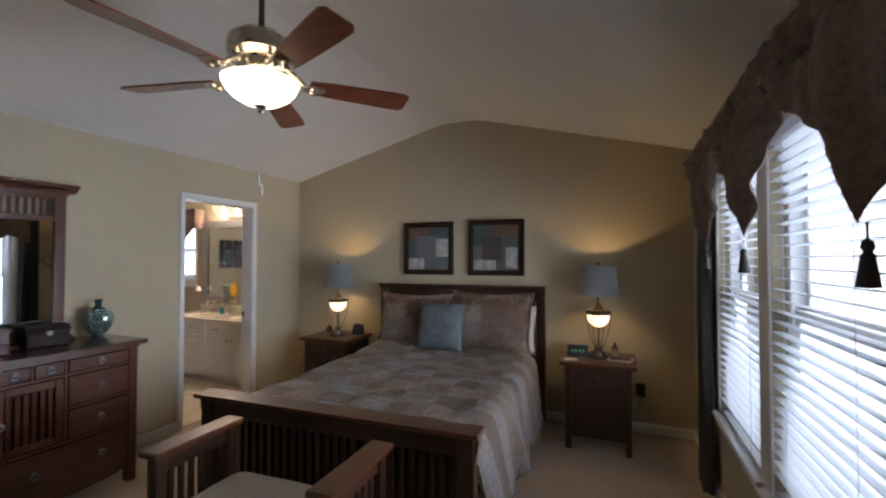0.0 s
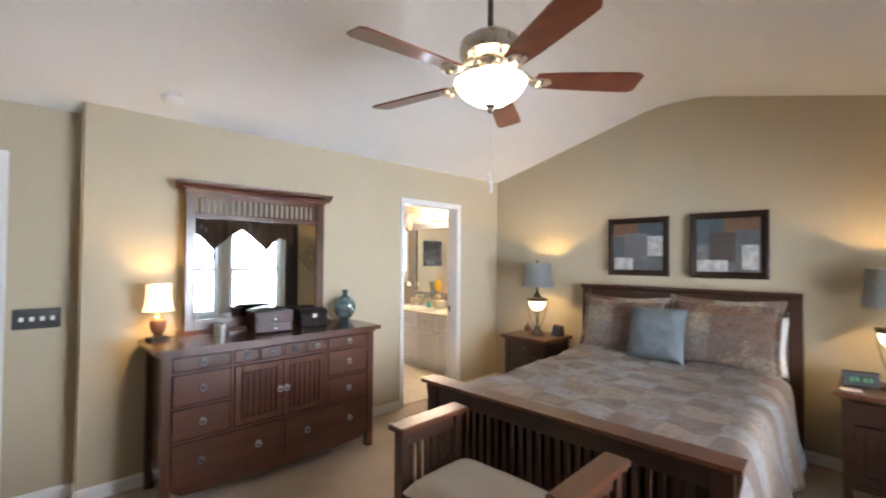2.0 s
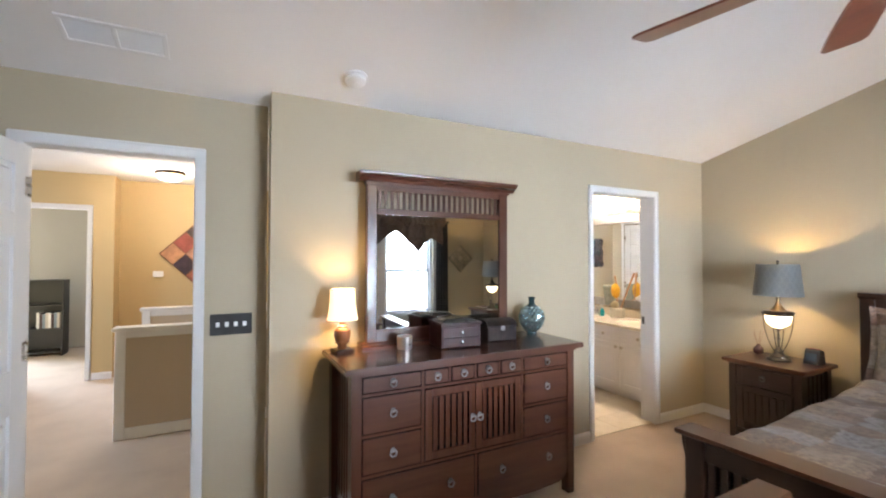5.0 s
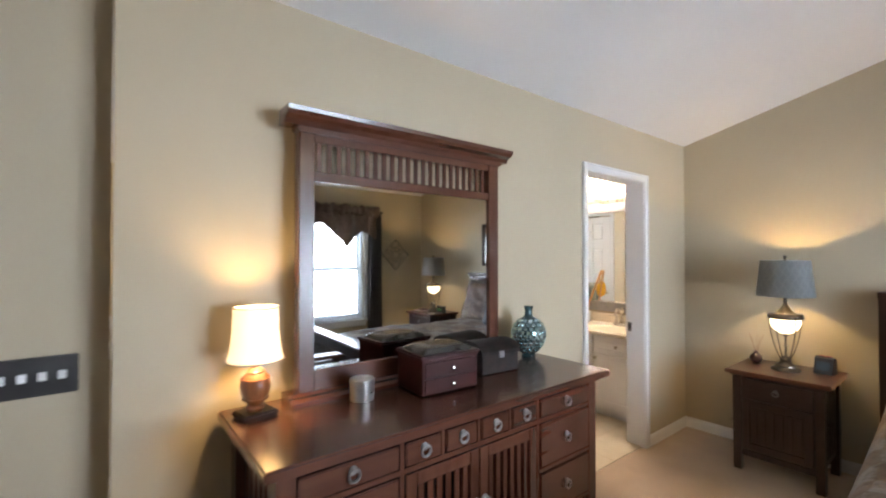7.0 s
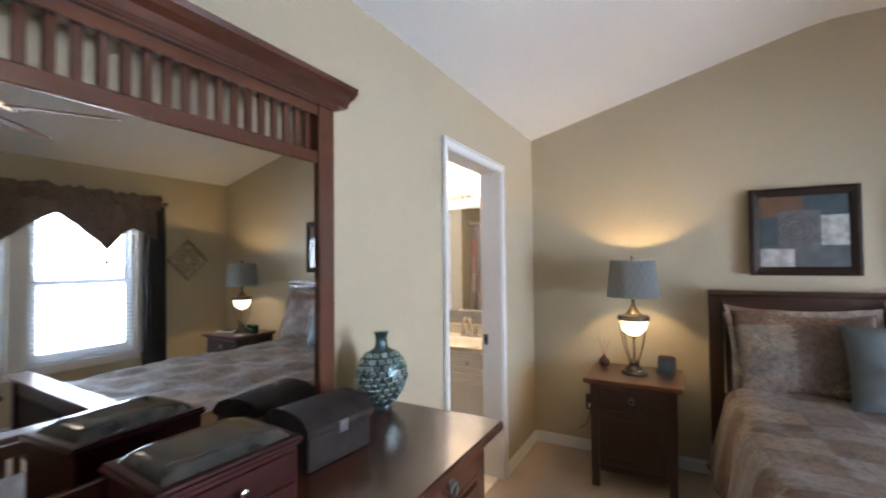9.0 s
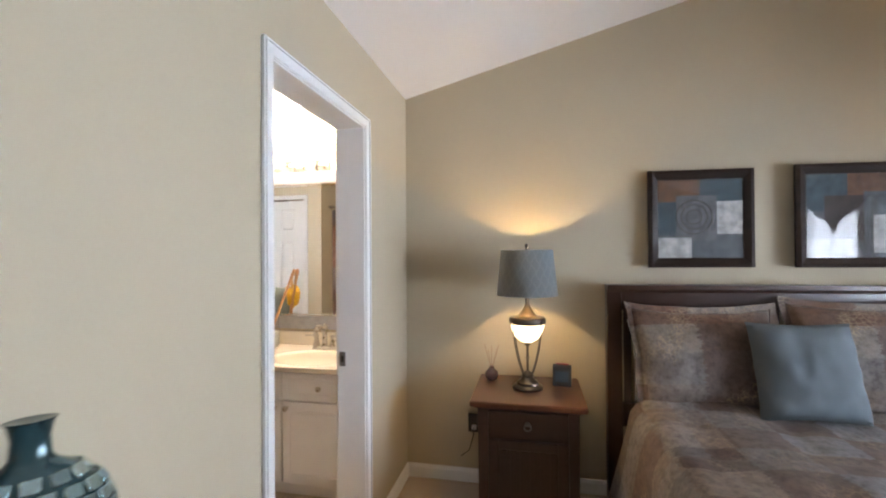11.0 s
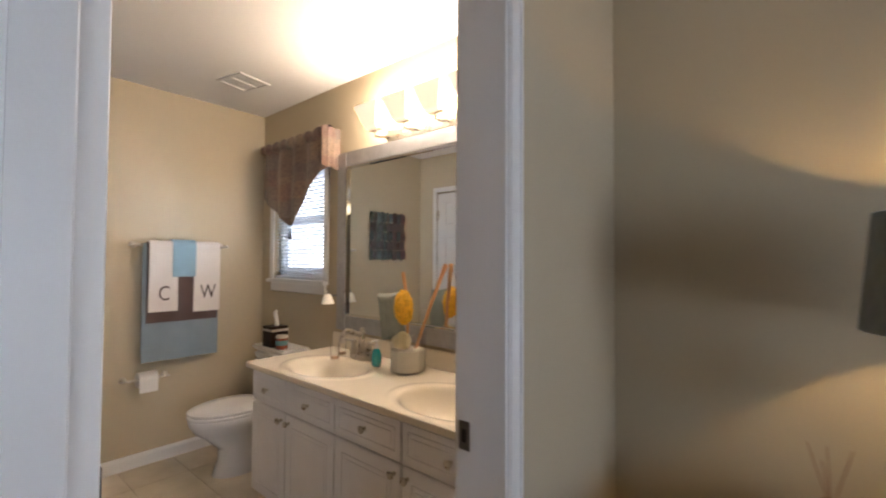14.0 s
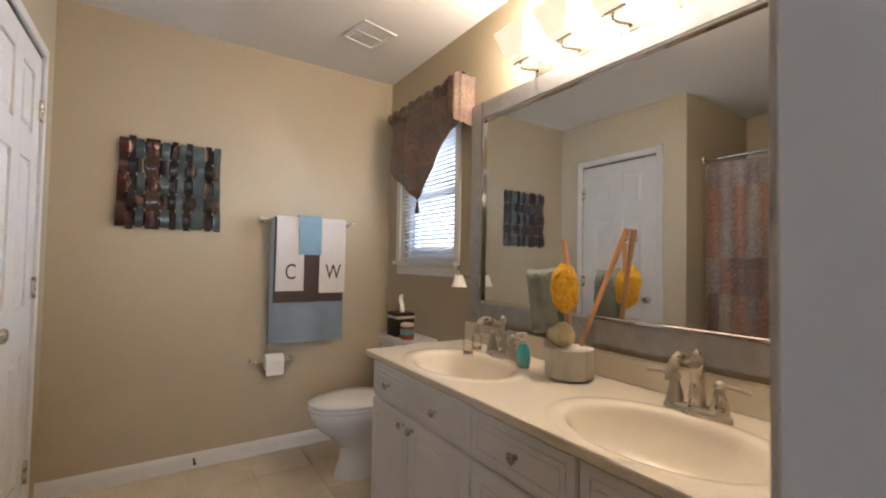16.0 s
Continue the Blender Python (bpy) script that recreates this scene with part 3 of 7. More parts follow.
ob = single("comforter", sheet(96, 84, comforter_point, 0.02), QUILT, "taupe and grey patchwork comforter spread over the bed", "comforter", BED, smooth=True)
for sg in (0.0, 1.0):
    part("binding", piped([Vector(comforter_point(sg, k / 60)) for k in range(61)], 0.008, 6), QUILT, ob, "stitched edge binding", True)
for i, (x, y, z, w, h, d, tilt, yaw, mat, name, lab, sd) in enumerate((
        (-0.42, -0.13, 0.63, 0.66, 0.44, 0.17, -16, 2, WHITE, "pillow", "white cotton pillow leaning on the headboard", 1),
        (0.45, -0.13, 0.63, 0.68, 0.45, 0.17, -16, -3, WHITE, "pillow", "white cotton pillow leaning on the headboard", 2),
        (-0.40, -0.27, 0.640, 0.70, 0.52, 0.19, -20, 3, SHAM, "pillow_sham", "taupe patchwork pillow sham with a flanged edge", 3),
        (0.37, -0.27, 0.640, 0.74, 0.55, 0.20, -19, -3, SHAM, "pillow_sham", "taupe patchwork pillow sham with a flanged edge", 4),
        (-0.055, -0.42, 0.662, 0.45, 0.45, 0.17, -17, 1, BLUECLOTH, "cushion", "slate blue square cushion on the bed", 5))):
    if mat is SHAM:
        sham = thing(name, lab, "pillow", BED @ pose(x, y, z, tilt, 0, yaw), "pillows on the bed")
        part("pillow_body", cushion(w, h, d, 0.0, sd, 30, 0.12), mat, sham, smooth=True)
        part("flange", flange(w, h, sd), mat, sham, "flat stitched flange", True)
        continue
    single(name, cushion(w, h, d, 0.0, sd), mat, lab, "cushion" if name == "cushion" else "pillow", BED @ pose(x, y, z, tilt, 0, yaw), "pillows on the bed", True)


def ring_pull(r=0.017):
    """Ring on a small round backplate, standing out towards -y."""
    bm = bmesh.new()
    b = turned([(0.0, 0.0), (0.013, 0.0), (0.013, 0.004), (0.006, 0.007), (0.006, 0.014), (0.0, 0.016)], seg=12)
    bmesh.ops.transform(b, matrix=pose(0, 0, 0.012, 90), verts=b.verts)
    me = bpy.data.meshes.new("stud")
    b.to_mesh(me)
    bm.from_mesh(me)
    b.free()
    bpy.data.meshes.remove(me)
    tube(bm, [(r * math.sin(a), -0.011, r * math.cos(a)) for a in [2 * math.pi * i / 18 for i in range(18)]], 0.0042, 8, True)
    return bm


RING = mesh_of("ring_pull", ring_pull(), PEWTER, True)


def pull(parent, m):
    ob = new("ring_pull", RING)
    ob.parent = parent
    ob.matrix_basis = m
    return ob


# ---- foot bench ----
def make_bench():
    b = thing("bench", "mission wood bench with slatted arms and cream cushion", "bench", pose(-0.68, 2.20, 0, 0, 0, 1.5))
    W, D = 0.475, 0.23
    for s in (-1, 1):
        x = s * (W - 0.05)
        part("arm", blk(x - 0.055, -D, 0.678, x + 0.055, D, 0.706, 0.005, 2), WARMWOOD_Y, b)
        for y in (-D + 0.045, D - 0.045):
            part("leg", blk(x - 0.026, y - 0.026, 0, x + 0.026, y + 0.026, 0.678, 0.003), DARKWOOD_Z, b)
        part("arm_rail", blk(x - 0.012, -D + 0.07, 0.60, x + 0.012, D - 0.07, 0.66, 0.002), DARKWOOD_Y, b)
        part("arm_rail", blk(x - 0.012, -D + 0.07, 0.30, x + 0.012, D - 0.07, 0.36, 0.002), DARKWOOD_Y, b)
        for i in range(6):
            y = -0.125 + i * 0.05
            part("arm_slat", blk(x - 0.007, y - 0.013, 0.355, x + 0.007, y + 0.013, 0.605, 0.0015), DARKWOOD_Z, b)
    for y in (-D + 0.045, D - 0.045):
        part("seat_rail", blk(-W + 0.075, y - 0.014, 0.30, W - 0.075, y + 0.014, 0.395, 0.003), DARKWOOD_X, b)
    part("seat_board", blk(-W + 0.075, -D + 0.06, 0.385, W - 0.075, D - 0.06, 0.40), DARKWOOD_X, b)

    def top(u, v):
        x, y = (2 * u - 1), (2 * v - 1)
        e = max(0, 1 - abs(x) ** 7) ** 0.5 * max(0, 1 - abs(y) ** 7) ** 0.5
        return (x * (W - 0.085), y * (D - 0.02), 0.41 + 0.075 * e + 0.006 * noise.noise((x * 2, y * 2, 0)))
    part("seat_cushion", sheet(30, 20, top, 0.03), CREAM, b, "cream upholstered seat pad", True)


make_bench()


# ---- dresser ----
def make_dresser():
    d = thing("dresser", "long cherry mission dresser with ring pulls and slatted doors", "dresser", pose(-2.60, 1.985, 0))
    part("top", blk(-0.265, -0.755, 0.925, 0.272, 0.78, 0.957, 0.006, 2), CHERRY_Y, d, "polished cherry top")
    part("body", blk(-0.255, -0.655, 0.13, 0.165, 0.685, 0.915), CHERRY_Y, d)
    part("top_moulding", blk(-0.25, -0.722, 0.908, 0.245, 0.745, 0.926, 0.006, 2), CHERRY_Y, d)
    for x in (-0.23, 0.19):
        for y in (-0.685, 0.713):
            bm = bmesh.new()
            prism(bm, [(y - 0.025, 0.002), (y + 0.025, 0.002), (y + 0.027, 0.91), (y - 0.027, 0.91)], 0, x - 0.03, x + 0.03)
            part("corner_post", bm, CHERRY_Z, d)
    for y in (-0.68, 0.708):
        for z0, z1 in ((0.15, 0.21), (0.86, 0.908)):
            part("side_rail", blk(-0.20, y - 0.010, z0, 0.16, y + 0.010, z1, 0.002), CHERRY_X, d)
        for k in range(7):
            x = -0.17 + k * 0.05
            part("side_slat", blk(x - 0.014, y - 0.008, 0.20, x + 0.014, y + 0.008, 0.87, 0.0015), CHERRY_Z, d)
    bm = bmesh.new()
    prism(bm, [(-0.658, 0.150), (-0.658, 0.125), (-0.60, 0.085), (-0.40, 0.072), (0.43, 0.072), (0.63, 0.085), (0.686, 0.125), (0.686, 0.150)], 0, 0.19, 0.208)
    part("apron", bm, CHERRY_Y, d)
    F = 0.205
    L, R, C0, C1 = -0.658, 0.686, -0.325, 0.328
    # face frame with dark reveals round the drawers
    for z, a, b in ((0.403, L, R), (0.603, L, C0), (0.603, C1, R), (0.806, L, R), (0.906, L, R)):
        part("rail", blk(0.160, a, z - 0.009, F + 0.014, b, z + 0.009, 0.002), CHERRY_Y, d)
    for y, z0, z1 in ((C0, 0.412, 0.897), (C1, 0.412, 0.897), (0.005, 0.150, 0.394)):
        part("stile", blk(0.160, y - 0.009, z0, F + 0.014, y + 0.009, z1, 0.002), CHERRY_Z, d)
    small = [C0 + (C1 - C0) * i / 4 for i in range(5)]
    for y in small[1:4]:
        part("stile", blk(0.160, y - 0.007, 0.815, F + 0.014, y + 0.007, 0.897, 0.002), CHERRY_Z, d)

    def front(name, y0, y1, z0, z1, pulls, edge=0.009):
        g = edge + 0.0045
        f = part(name, blk(0.15, y0 + g, z0 + 0.0045, F + 0.018, y1 - g, z1 - 0.0045, 0.004, 2), CHERRY_Y, d)
        for u in pulls:
            pull(f, pose(F + 0.018, y0 + (y1 - y0) * u, (z0 + z1) / 2, 0, 0, 90))
        return f
    for y0, y1 in ((L - 0.009, C0), (C1, R + 0.009)):
        for z0, z1 in ((0.815, 0.897), (0.612, 0.797), (0.412, 0.594)):
            front("drawer", y0, y1, z0, z1, (0.5,))
    for y0, y1 in zip(small, small[1:]):
        front("small_drawer", y0, y1, 0.815, 0.897, (0.5,), 0.007)
    front("long_drawer", L - 0.009, 0.005, 0.150, 0.394, (0.25, 0.75))
    front("long_drawer", 0.005, R + 0.009, 0.150, 0.394, (0.25, 0.75))
    for s in (-1, 1):
        y0, y1 = (C0 + 0.013, -0.001) if s < 0 else (0.003, C1 - 0.013)
        door = part("cabinet_door", blk(0.166, y0 + 0.002, 0.417, 0.178, y1 - 0.002, 0.793), CHERRY_Z, d)
        bm = bmesh.new()
        for a, b in ((y0, y0 + 0.042), (y1 - 0.042, y1)):
            box(bm, 0.178, a, 0.416, F + 0.018, b, 0.793, 0.003)
        for c, e in ((0.416, 0.462), (0.748, 0.793)):
            box(bm, 0.178, y0 + 0.042, c, F + 0.0175, y1 - 0.042, e, 0.003)
        part("door_frame", bm, CHERRY_Z, door)
        for i in range(6):
            y = y0 + 0.042 + (y1 - y0 - 0.084) * (i + 0.5) / 6
            part("door_slat", blk(0.190, y - 0.0115, 0.460, F + 0.012, y + 0.0115, 0.750, 0.002), CHERRY_Z, door)
        pull(door, pose(F + 0.018, y1 - 0.021 if s < 0 else y0 + 0.021, 0.60, 0, 0, 90))


make_dresser()


def make_dresser_mirror():
    m = thing("dresser_mirror", "cherry framed mirror with slatted header above the dresser", "mirror", pose(-2.80, 1.982, 0.957))
    bm = bmesh.new()
    prism(bm, [(-0.03, 0.995), (0.035, 0.995), (0.045, 1.012), (0.065, 1.022), (0.078, 1.035), (0.082, 1.050), (-0.03, 1.050)], 1, -0.565, 0.558)
    part("crown", bm, CHERRY_Y, m)
    part("crown_bead", blk(-0.03, -0.52, 0.975, 0.040, 0.52, 0.996, 0.006, 2), CHERRY_Y, m)
    for s in (-1, 1):
        a, b = (-0.509, -0.449) if s < 0 else (0.443, 0.509)
        part("stile", blk(-0.025, a, 0.0, 0.025, b, 0.976, 0.003), CHERRY_Z, m)
    part("rail", blk(-0.02, -0.449, 0.945, 0.02, 0.443, 0.976, 0.002), CHERRY_Y, m)
    part("rail", blk(-0.02, -0.449, 0.800, 0.02, 0.443, 0.838, 0.003), CHERRY_Y, m)
    part("rail", blk(-0.02, -0.449, 0.03, 0.022, 0.443, 0.105, 0.003), CHERRY_Y, m)
    for i in range(22):
        y = -0.423 + i * 0.846 / 21
        part("header_slat", blk(-0.01, y - 0.010, 0.836, 0.000, y + 0.010, 0.947, 0.002), CHERRY_Z, m)
    part("mirror_glass", blk(-0.010, -0.450, 0.100, 0.013, 0.444, 0.805), MIRROR, m, "silvered mirror glass")
    bm = bmesh.new()
    prism(bm, [(-0.03, 0.0), (0.075, 0.0), (0.075, 0.012), (0.06, 0.022), (0.045, 0.026), (0.035, 0.034), (-0.03, 0.034)], 1, -0.55, 0.55)
    part("base_moulding", bm, CHERRY_Y, m)


make_dresser_mirror()


# ---- nightstands and lamps ----
def make_nightstand(m):
    n = thing("nightstand", "cherry mission nightstand with one drawer and slatted door", "nightstand", m, "nightstands beside the bed")
    part("top", blk(-0.285, -0.26, 0.662, 0.285, 0.25, 0.69, 0.005, 2), WARMWOOD_X, n, "polished reddish wood top")
    part("top_moulding", blk(-0.262, -0.235, 0.648, 0.262, 0.235, 0.663, 0.005), DARKWOOD_X, n)
    part("body", blk(-0.225, -0.20, 0.13, 0.225, 0.225, 0.65), DARKWOOD_Z, n)
    for x in (-1, 1):
        for y in (-0.195, 0.205):
            bm = bmesh.new()
            prism(bm, [(x * 0.222 - 0.023, 0.001), (x * 0.222 + 0.023, 0.001), (x * 0.222 + 0.026, 0.65), (x * 0.222 - 0.026, 0.65)], 1, y - 0.026, y + 0.026)
            part("leg", bm, DARKWOOD_Z, n)
        for k in range(5):
            y = -0.125 + k * 0.064
            part("side_slat", blk(x * 0.228 - 0.007, y - 0.014, 0.18, x * 0.228 + 0.007, y + 0.014, 0.62, 0.0015), DARKWOOD_Z, n)
    dr = part("drawer", blk(-0.192, -0.222, 0.505, 0.192, -0.198, 0.635, 0.004, 2), DARKWOOD_X, n)
    pull(dr, pose(0, -0.222, 0.57))
    door = part("cabinet_door", blk(-0.192, -0.212, 0.15, 0.192, -0.198, 0.492), DARKWOOD_Z, n)
    bm = bmesh.new()
    box(bm, -0.192, -0.222, 0.15, -0.145, -0.212, 0.492, 0.003)
    box(bm, 0.145, -0.222, 0.15, 0.192, -0.212, 0.492, 0.003)
    box(bm, -0.145, -0.2215, 0.15, 0.145, -0.212, 0.20, 0.003)
    box(bm, -0.145, -0.2215, 0.445, 0.145, -0.212, 0.492, 0.003)
    part("door_frame", bm, DARKWOOD_Z, door)
    for i in range(6):
        x = -0.145 + 0.29 * (i + 0.5) / 6
        part("door_slat", blk(x - 0.015, -0.219, 0.202, x + 0.015, -0.212, 0.443, 0.002), DARKWOOD_Z, door)
    part("apron", blk(-0.2, -0.208, 0.10, 0.2, -0.19, 0.14, 0.002), DARKWOOD_X, n)
    return n


make_nightstand(pose(-2.115, 4.625, 0))
make_nightstand(pose(0.535, 4.575, 0))


def trellis(name, ground, line, k=5.0, pitch=0.085):
    """Cloth with a diamond trellis woven round a drum."""
    m, t, b = material(name)
    c = t.nodes.new("ShaderNodeTexCoord")
    sep = t.nodes.new("ShaderNodeSeparateXYZ")
    t.links.new(c.outputs["Object"], sep.inputs[0])

    def op(kind, a, bb=None, cc=None):
        n = t.nodes.new("ShaderNodeMath")
        n.operation = kind
        for i, s in enumerate((a, bb, cc)):
            if s is None:
                continue
            if isinstance(s, (int, float)):
                n.inputs[i].default_value = s
            else:
                t.links.new(s, n.inputs[i])
        return n.outputs[0]
    u = op("MULTIPLY", op("ARCTAN2", sep.outputs[1], sep.outputs[0]), k * 2 / math.pi)
    v = op("DIVIDE", sep.outputs[2], pitch)
    w = op("MULTIPLY", op("SINE", op("MULTIPLY", v, 6.283)), 0.10)
    lines = []
    for s in (1, -1):
        f = op("FRACT", op("ADD", op("MULTIPLY_ADD", v, float(s), u), w))
        lines.append(op("LESS_THAN", op("ABSOLUTE", op("SUBTRACT", f, 0.5)), 0.085))
    on = op("MAXIMUM", lines[0], lines[1])
    weave = node(t, "ShaderNodeTexNoise", Scale=260.0, Detail=2.0)
    t.links.new(c.outputs["Object"], weave.inputs["Vector"])
    mix = t.nodes.new("ShaderNodeMixRGB")
    t.links.new(on, mix.inputs[0])
    t.links.new(ramp(t, weave.outputs[0], [(0.3, shade(ground, 0.8)), (0.7, shade(ground, 1.15))]), mix.inputs[1])
    mix.inputs[2].default_value = (*line, 1)
    t.links.new(mix.outputs[0], b.inputs["Base Color"])
    b.inputs["Roughness"].default_value = 0.75
    bump(t, b, weave.outputs[0], 0.3, 0.003)
    return m


SHADE_BLUE = let_through(trellis("blue_trellis_shade", (0.26, 0.305, 0.335), (0.44, 0.47, 0.48)), 0.68, (0.60, 0.63, 0.64))
SHADE_IN = let_through(plain("shade_lining", (0.80, 0.76, 0.68), 0.8, vary=0.03), 0.5, (0.74, 0.70, 0.62))
LIT_BOWL = glowing("lit_night_bowl", (1.0, 0.80, 0.45), 6.0)


def make_bedside_lamp(m):
    L = thing("table_lamp", "bronze lantern table lamp with blue trellis shade, lit", "table lamp", m, "bedside lamps")
    part("base", turned([(0, 0), (0.082, 0), (0.084, 0.008), (0.078, 0.016), (0.060, 0.022), (0.058, 0.036), (0.038, 0.046), (0.030, 0.062), (0.034, 0.072), (0.022, 0.085), (0.012, 0.095), (0.0, 0.097)], seg=32), BRONZE, L, "stepped bronze base", True)
    part("stem", turned([(0, 0.09), (0.007, 0.09), (0.007, 0.16), (0.015, 0.165), (0.007, 0.172), (0.007, 0.23), (0.02, 0.24), (0.026, 0.25), (0, 0.252)], seg=16), BRONZE, L, smooth=True)
    for a in range(4):
        t = radians(45 + 90 * a)
        pts = []
        for i in range(13):
            s = i / 12
            r = 0.030 + 0.072 * math.sin(min(1, s * 1.05) * math.pi / 2) ** 0.8
            pts.append((r * math.cos(t), r * math.sin(t), 0.075 + 0.29 * s))
        pts.append((0.112 * math.cos(t), 0.112 * math.sin(t), 0.372))
        part("cage_arm", piped(pts, 0.0038, 8), BRONZE, L, smooth=True)
        part("rim_knob", turned([(0, -0.008), (0.007, -0.004), (0.008, 0.0), (0.007, 0.004), (0, 0.008)], 0.109 * math.cos(t), 0.109 * math.sin(t), 0.374, 12), BRONZE, L, smooth=True)
    part("night_bowl", turned([(0, 0.252), (0.03, 0.255), (0.055, 0.272), (0.076, 0.295), (0.086, 0.330), (0.088, 0.352), (0, 0.352)], seg=32), LIT_BOWL, L, "frosted glass bowl, glowing", True)
    part("crown", turned([(0, 0.352), (0.092, 0.352), (0.100, 0.357), (0.102, 0.366), (0.100, 0.380), (0.094, 0.390), (0.074, 0.393), (0.052, 0.397), (0.042, 0.408), (0.031, 0.424), (0.018, 0.446), (0.012, 0.462), (0.010, 0.53), (0.0, 0.53)], seg=36), BRONZE, L, "dark bronze domed crown", True)
    part("shade", turned([(0.165, 0.51), (0.140, 0.757), (0.1385, 0.757), (0.1635, 0.51), (0.165, 0.51)], seg=56), SHADE_BLUE, L, "blue trellis patterned drum shade", True)
    part("shade_lining", turned([(0.1630, 0.512), (0.1380, 0.755), (0.1370, 0.755), (0.1620, 0.512)], seg=56), SHADE_IN, L, smooth=True)
    bm = bmesh.new()
    for a in range(3):
        t = radians(120 * a)
        tube(bm, [(0, 0, 0.745), (0.136 * math.cos(t), 0.136 * math.sin(t), 0.75)], 0.002, 6)
    part("shade_spider", bm, BRONZE, L)
    part("harp", piped([(0.0, 0, 0.53), (0.035, 0, 0.56), (0.045, 0, 0.64), (0.03, 0, 0.72), (0, 0, 0.745)], 0.002, 6), BRONZE, L)
    part("finial", turned([(0, 0.745), (0.006, 0.745), (0.006, 0.77), (0.011, 0.776), (0.009, 0.788), (0, 0.795)], seg=14), BRONZE, L, smooth=True)
    lamp("bedside_bulb", "POINT", m @ Matrix.Translation((0, 0, 0.664)), 17, WARM, 0.012)
    return L


make_bedside_lamp(pose(-2.115, 4.64, 0.69))
make_bedside_lamp(pose(0.535, 4.60, 0.69, 0, 0, 20))


# ---- ceiling fan ----
FANWOOD = wood("fan_blade_wood", (0.10, 0.022, 0.010), (0.22, 0.060, 0.028), 0, 0.3, 0.4)
FANBOWL = glowing("fan_light_glass", (1.0, 0.82, 0.52), 14.0)
CHAIN = plain("dull_brass_chain", (0.30, 0.25, 0.17), 0.7)
FX, FY = -0.680, 2.137


def make_fan():
    f = thing("ceiling_fan", "five-blade mahogany ceiling fan with lit glass bowl", "ceiling fan", pose(FX, FY, 0))
    part("canopy", turned([(0, 2.918), (0.07, 2.918), (0.07, 2.89), (0.045, 2.86), (0.018, 2.845), (0, 2.845)], seg=28), PEWTER, f, smooth=True)
    part("downrod", turned([(0, 2.45), (0.0125, 2.45), (0.0125, 2.85), (0, 2.85)], seg=14), BRONZE, f, smooth=True)
    part("motor_housing", turned([(0, 2.47), (0.03, 2.47), (0.06, 2.455), (0.10, 2.445), (0.13, 2.42), (0.135, 2.385), (0.13, 2.36), (0.11, 2.345), (0.085, 2.338), (0, 2.338)], seg=44), NICKEL, f, "brushed nickel motor housing", True)
    part("switch_housing", turned([(0, 2.34), (0.075, 2.34), (0.08, 2.32), (0.07, 2.29), (0.05, 2.275), (0.06, 2.262), (0.06, 2.25), (0, 2.25)], seg=32), NICKEL, f, smooth=True)
    for i in range(5):
        a = radians(48 + 72 * i)
        m = Matrix.Rotation(a, 4, "Z")
        bm = bmesh.new()
        out = [(0.20, -0.045), (0.19, 0.0), (0.20, 0.045), (0.30, 0.055), (0.55, 0.066), (0.625, 0.066), (0.648, 0.05), (0.648, -0.05), (0.625, -0.066), (0.55, -0.066), (0.30, -0.055)]
        prism(bm, out, 2, -0.004, 0.004)
        bmesh.ops.transform(bm, matrix=m @ Matrix.Translation((0, 0, 2.265)) @ Matrix.Rotation(radians(-12), 4, "X"), verts=bm.verts)
        blade = part("blade", bm, FANWOOD, f, "mahogany blade")
        bm = bmesh.new()
        tube(bm, [(0.09, 0.0, 2.335), (0.13, 0.0, 2.308), (0.17, 0.0, 2.274), (0.20, 0.0, 2.263)], [0.012, 0.011, 0.010, 0.009], 8)
        prism(bm, [(0.17, -0.02), (0.19, -0.04), (0.25, -0.035), (0.265, 0.0), (0.25, 0.035), (0.19, 0.04), (0.17, 0.02)], 2, 2.253, 2.259)
        for y in (-0.02, 0.02):
            lathe(bm, [(0.0, 0.0), (0.014, 0.0), (0.016, 0.01), (0.008, 0.02), (0, 0.02)], 0.215, y, 2.24, 10)
        bmesh.ops.transform(bm, matrix=m, verts=bm.verts)
        part("blade_bracket", bm, NICKEL, f, smooth=True)
    part("glass_bowl", turned([(0.0, 2.150), (0.03, 2.152), (0.075, 2.165), (0.115, 2.19), (0.14, 2.218), (0.152, 2.245), (0.155, 2.252), (0.0, 2.256)], seg=48), FANBOWL, f, "frosted alabaster glass bowl, lit", True)
    part("bowl_finial", turned([(0, 2.118), (0.008, 2.12), (0.013, 2.132), (0.01, 2.14), (0.022, 2.146), (0.026, 2.153), (0, 2.157)], seg=18), PEWTER, f, smooth=True)
    for x, y, z in ((0.012, -0.02, 1.83), (-0.012, 0.02, 1.80)):
        c = part("pull_chain", piped([(x, y, 2.13), (x, y, z + 0.03)], 0.0003, 4), CHAIN, f)
        part("chain_pull", turned([(0, z - 0.024), (0.006, z - 0.02), (0.007, z), (0.003, z + 0.03), (0, z + 0.032)], x, y, 0, 12), TRIM, c, "white pull knob", True)


make_fan()


# ---- bedroom window ----
VINYL = plain("white_vinyl", (0.82, 0.83, 0.84), 0.35, vary=0.02)
BLIND = let_through(plain("white_blind_slat", (0.80, 0.81, 0.82), 0.4, vary=0.02), 0.4, (0.78, 0.84, 0.9))
BRONZECLOTH = patchwork("bronze_damask_cloth", (0.35, 0.3, 0.22), [(0.16, 0.112, 0.090), (0.185, 0.137, 0.115), (0.13, 0.090, 0.073), (0.17, 0.128, 0.11)], 45)
DAYGLOW = glowing("bright_overcast_sky", (0.86, 0.93, 1.0), 6.0)

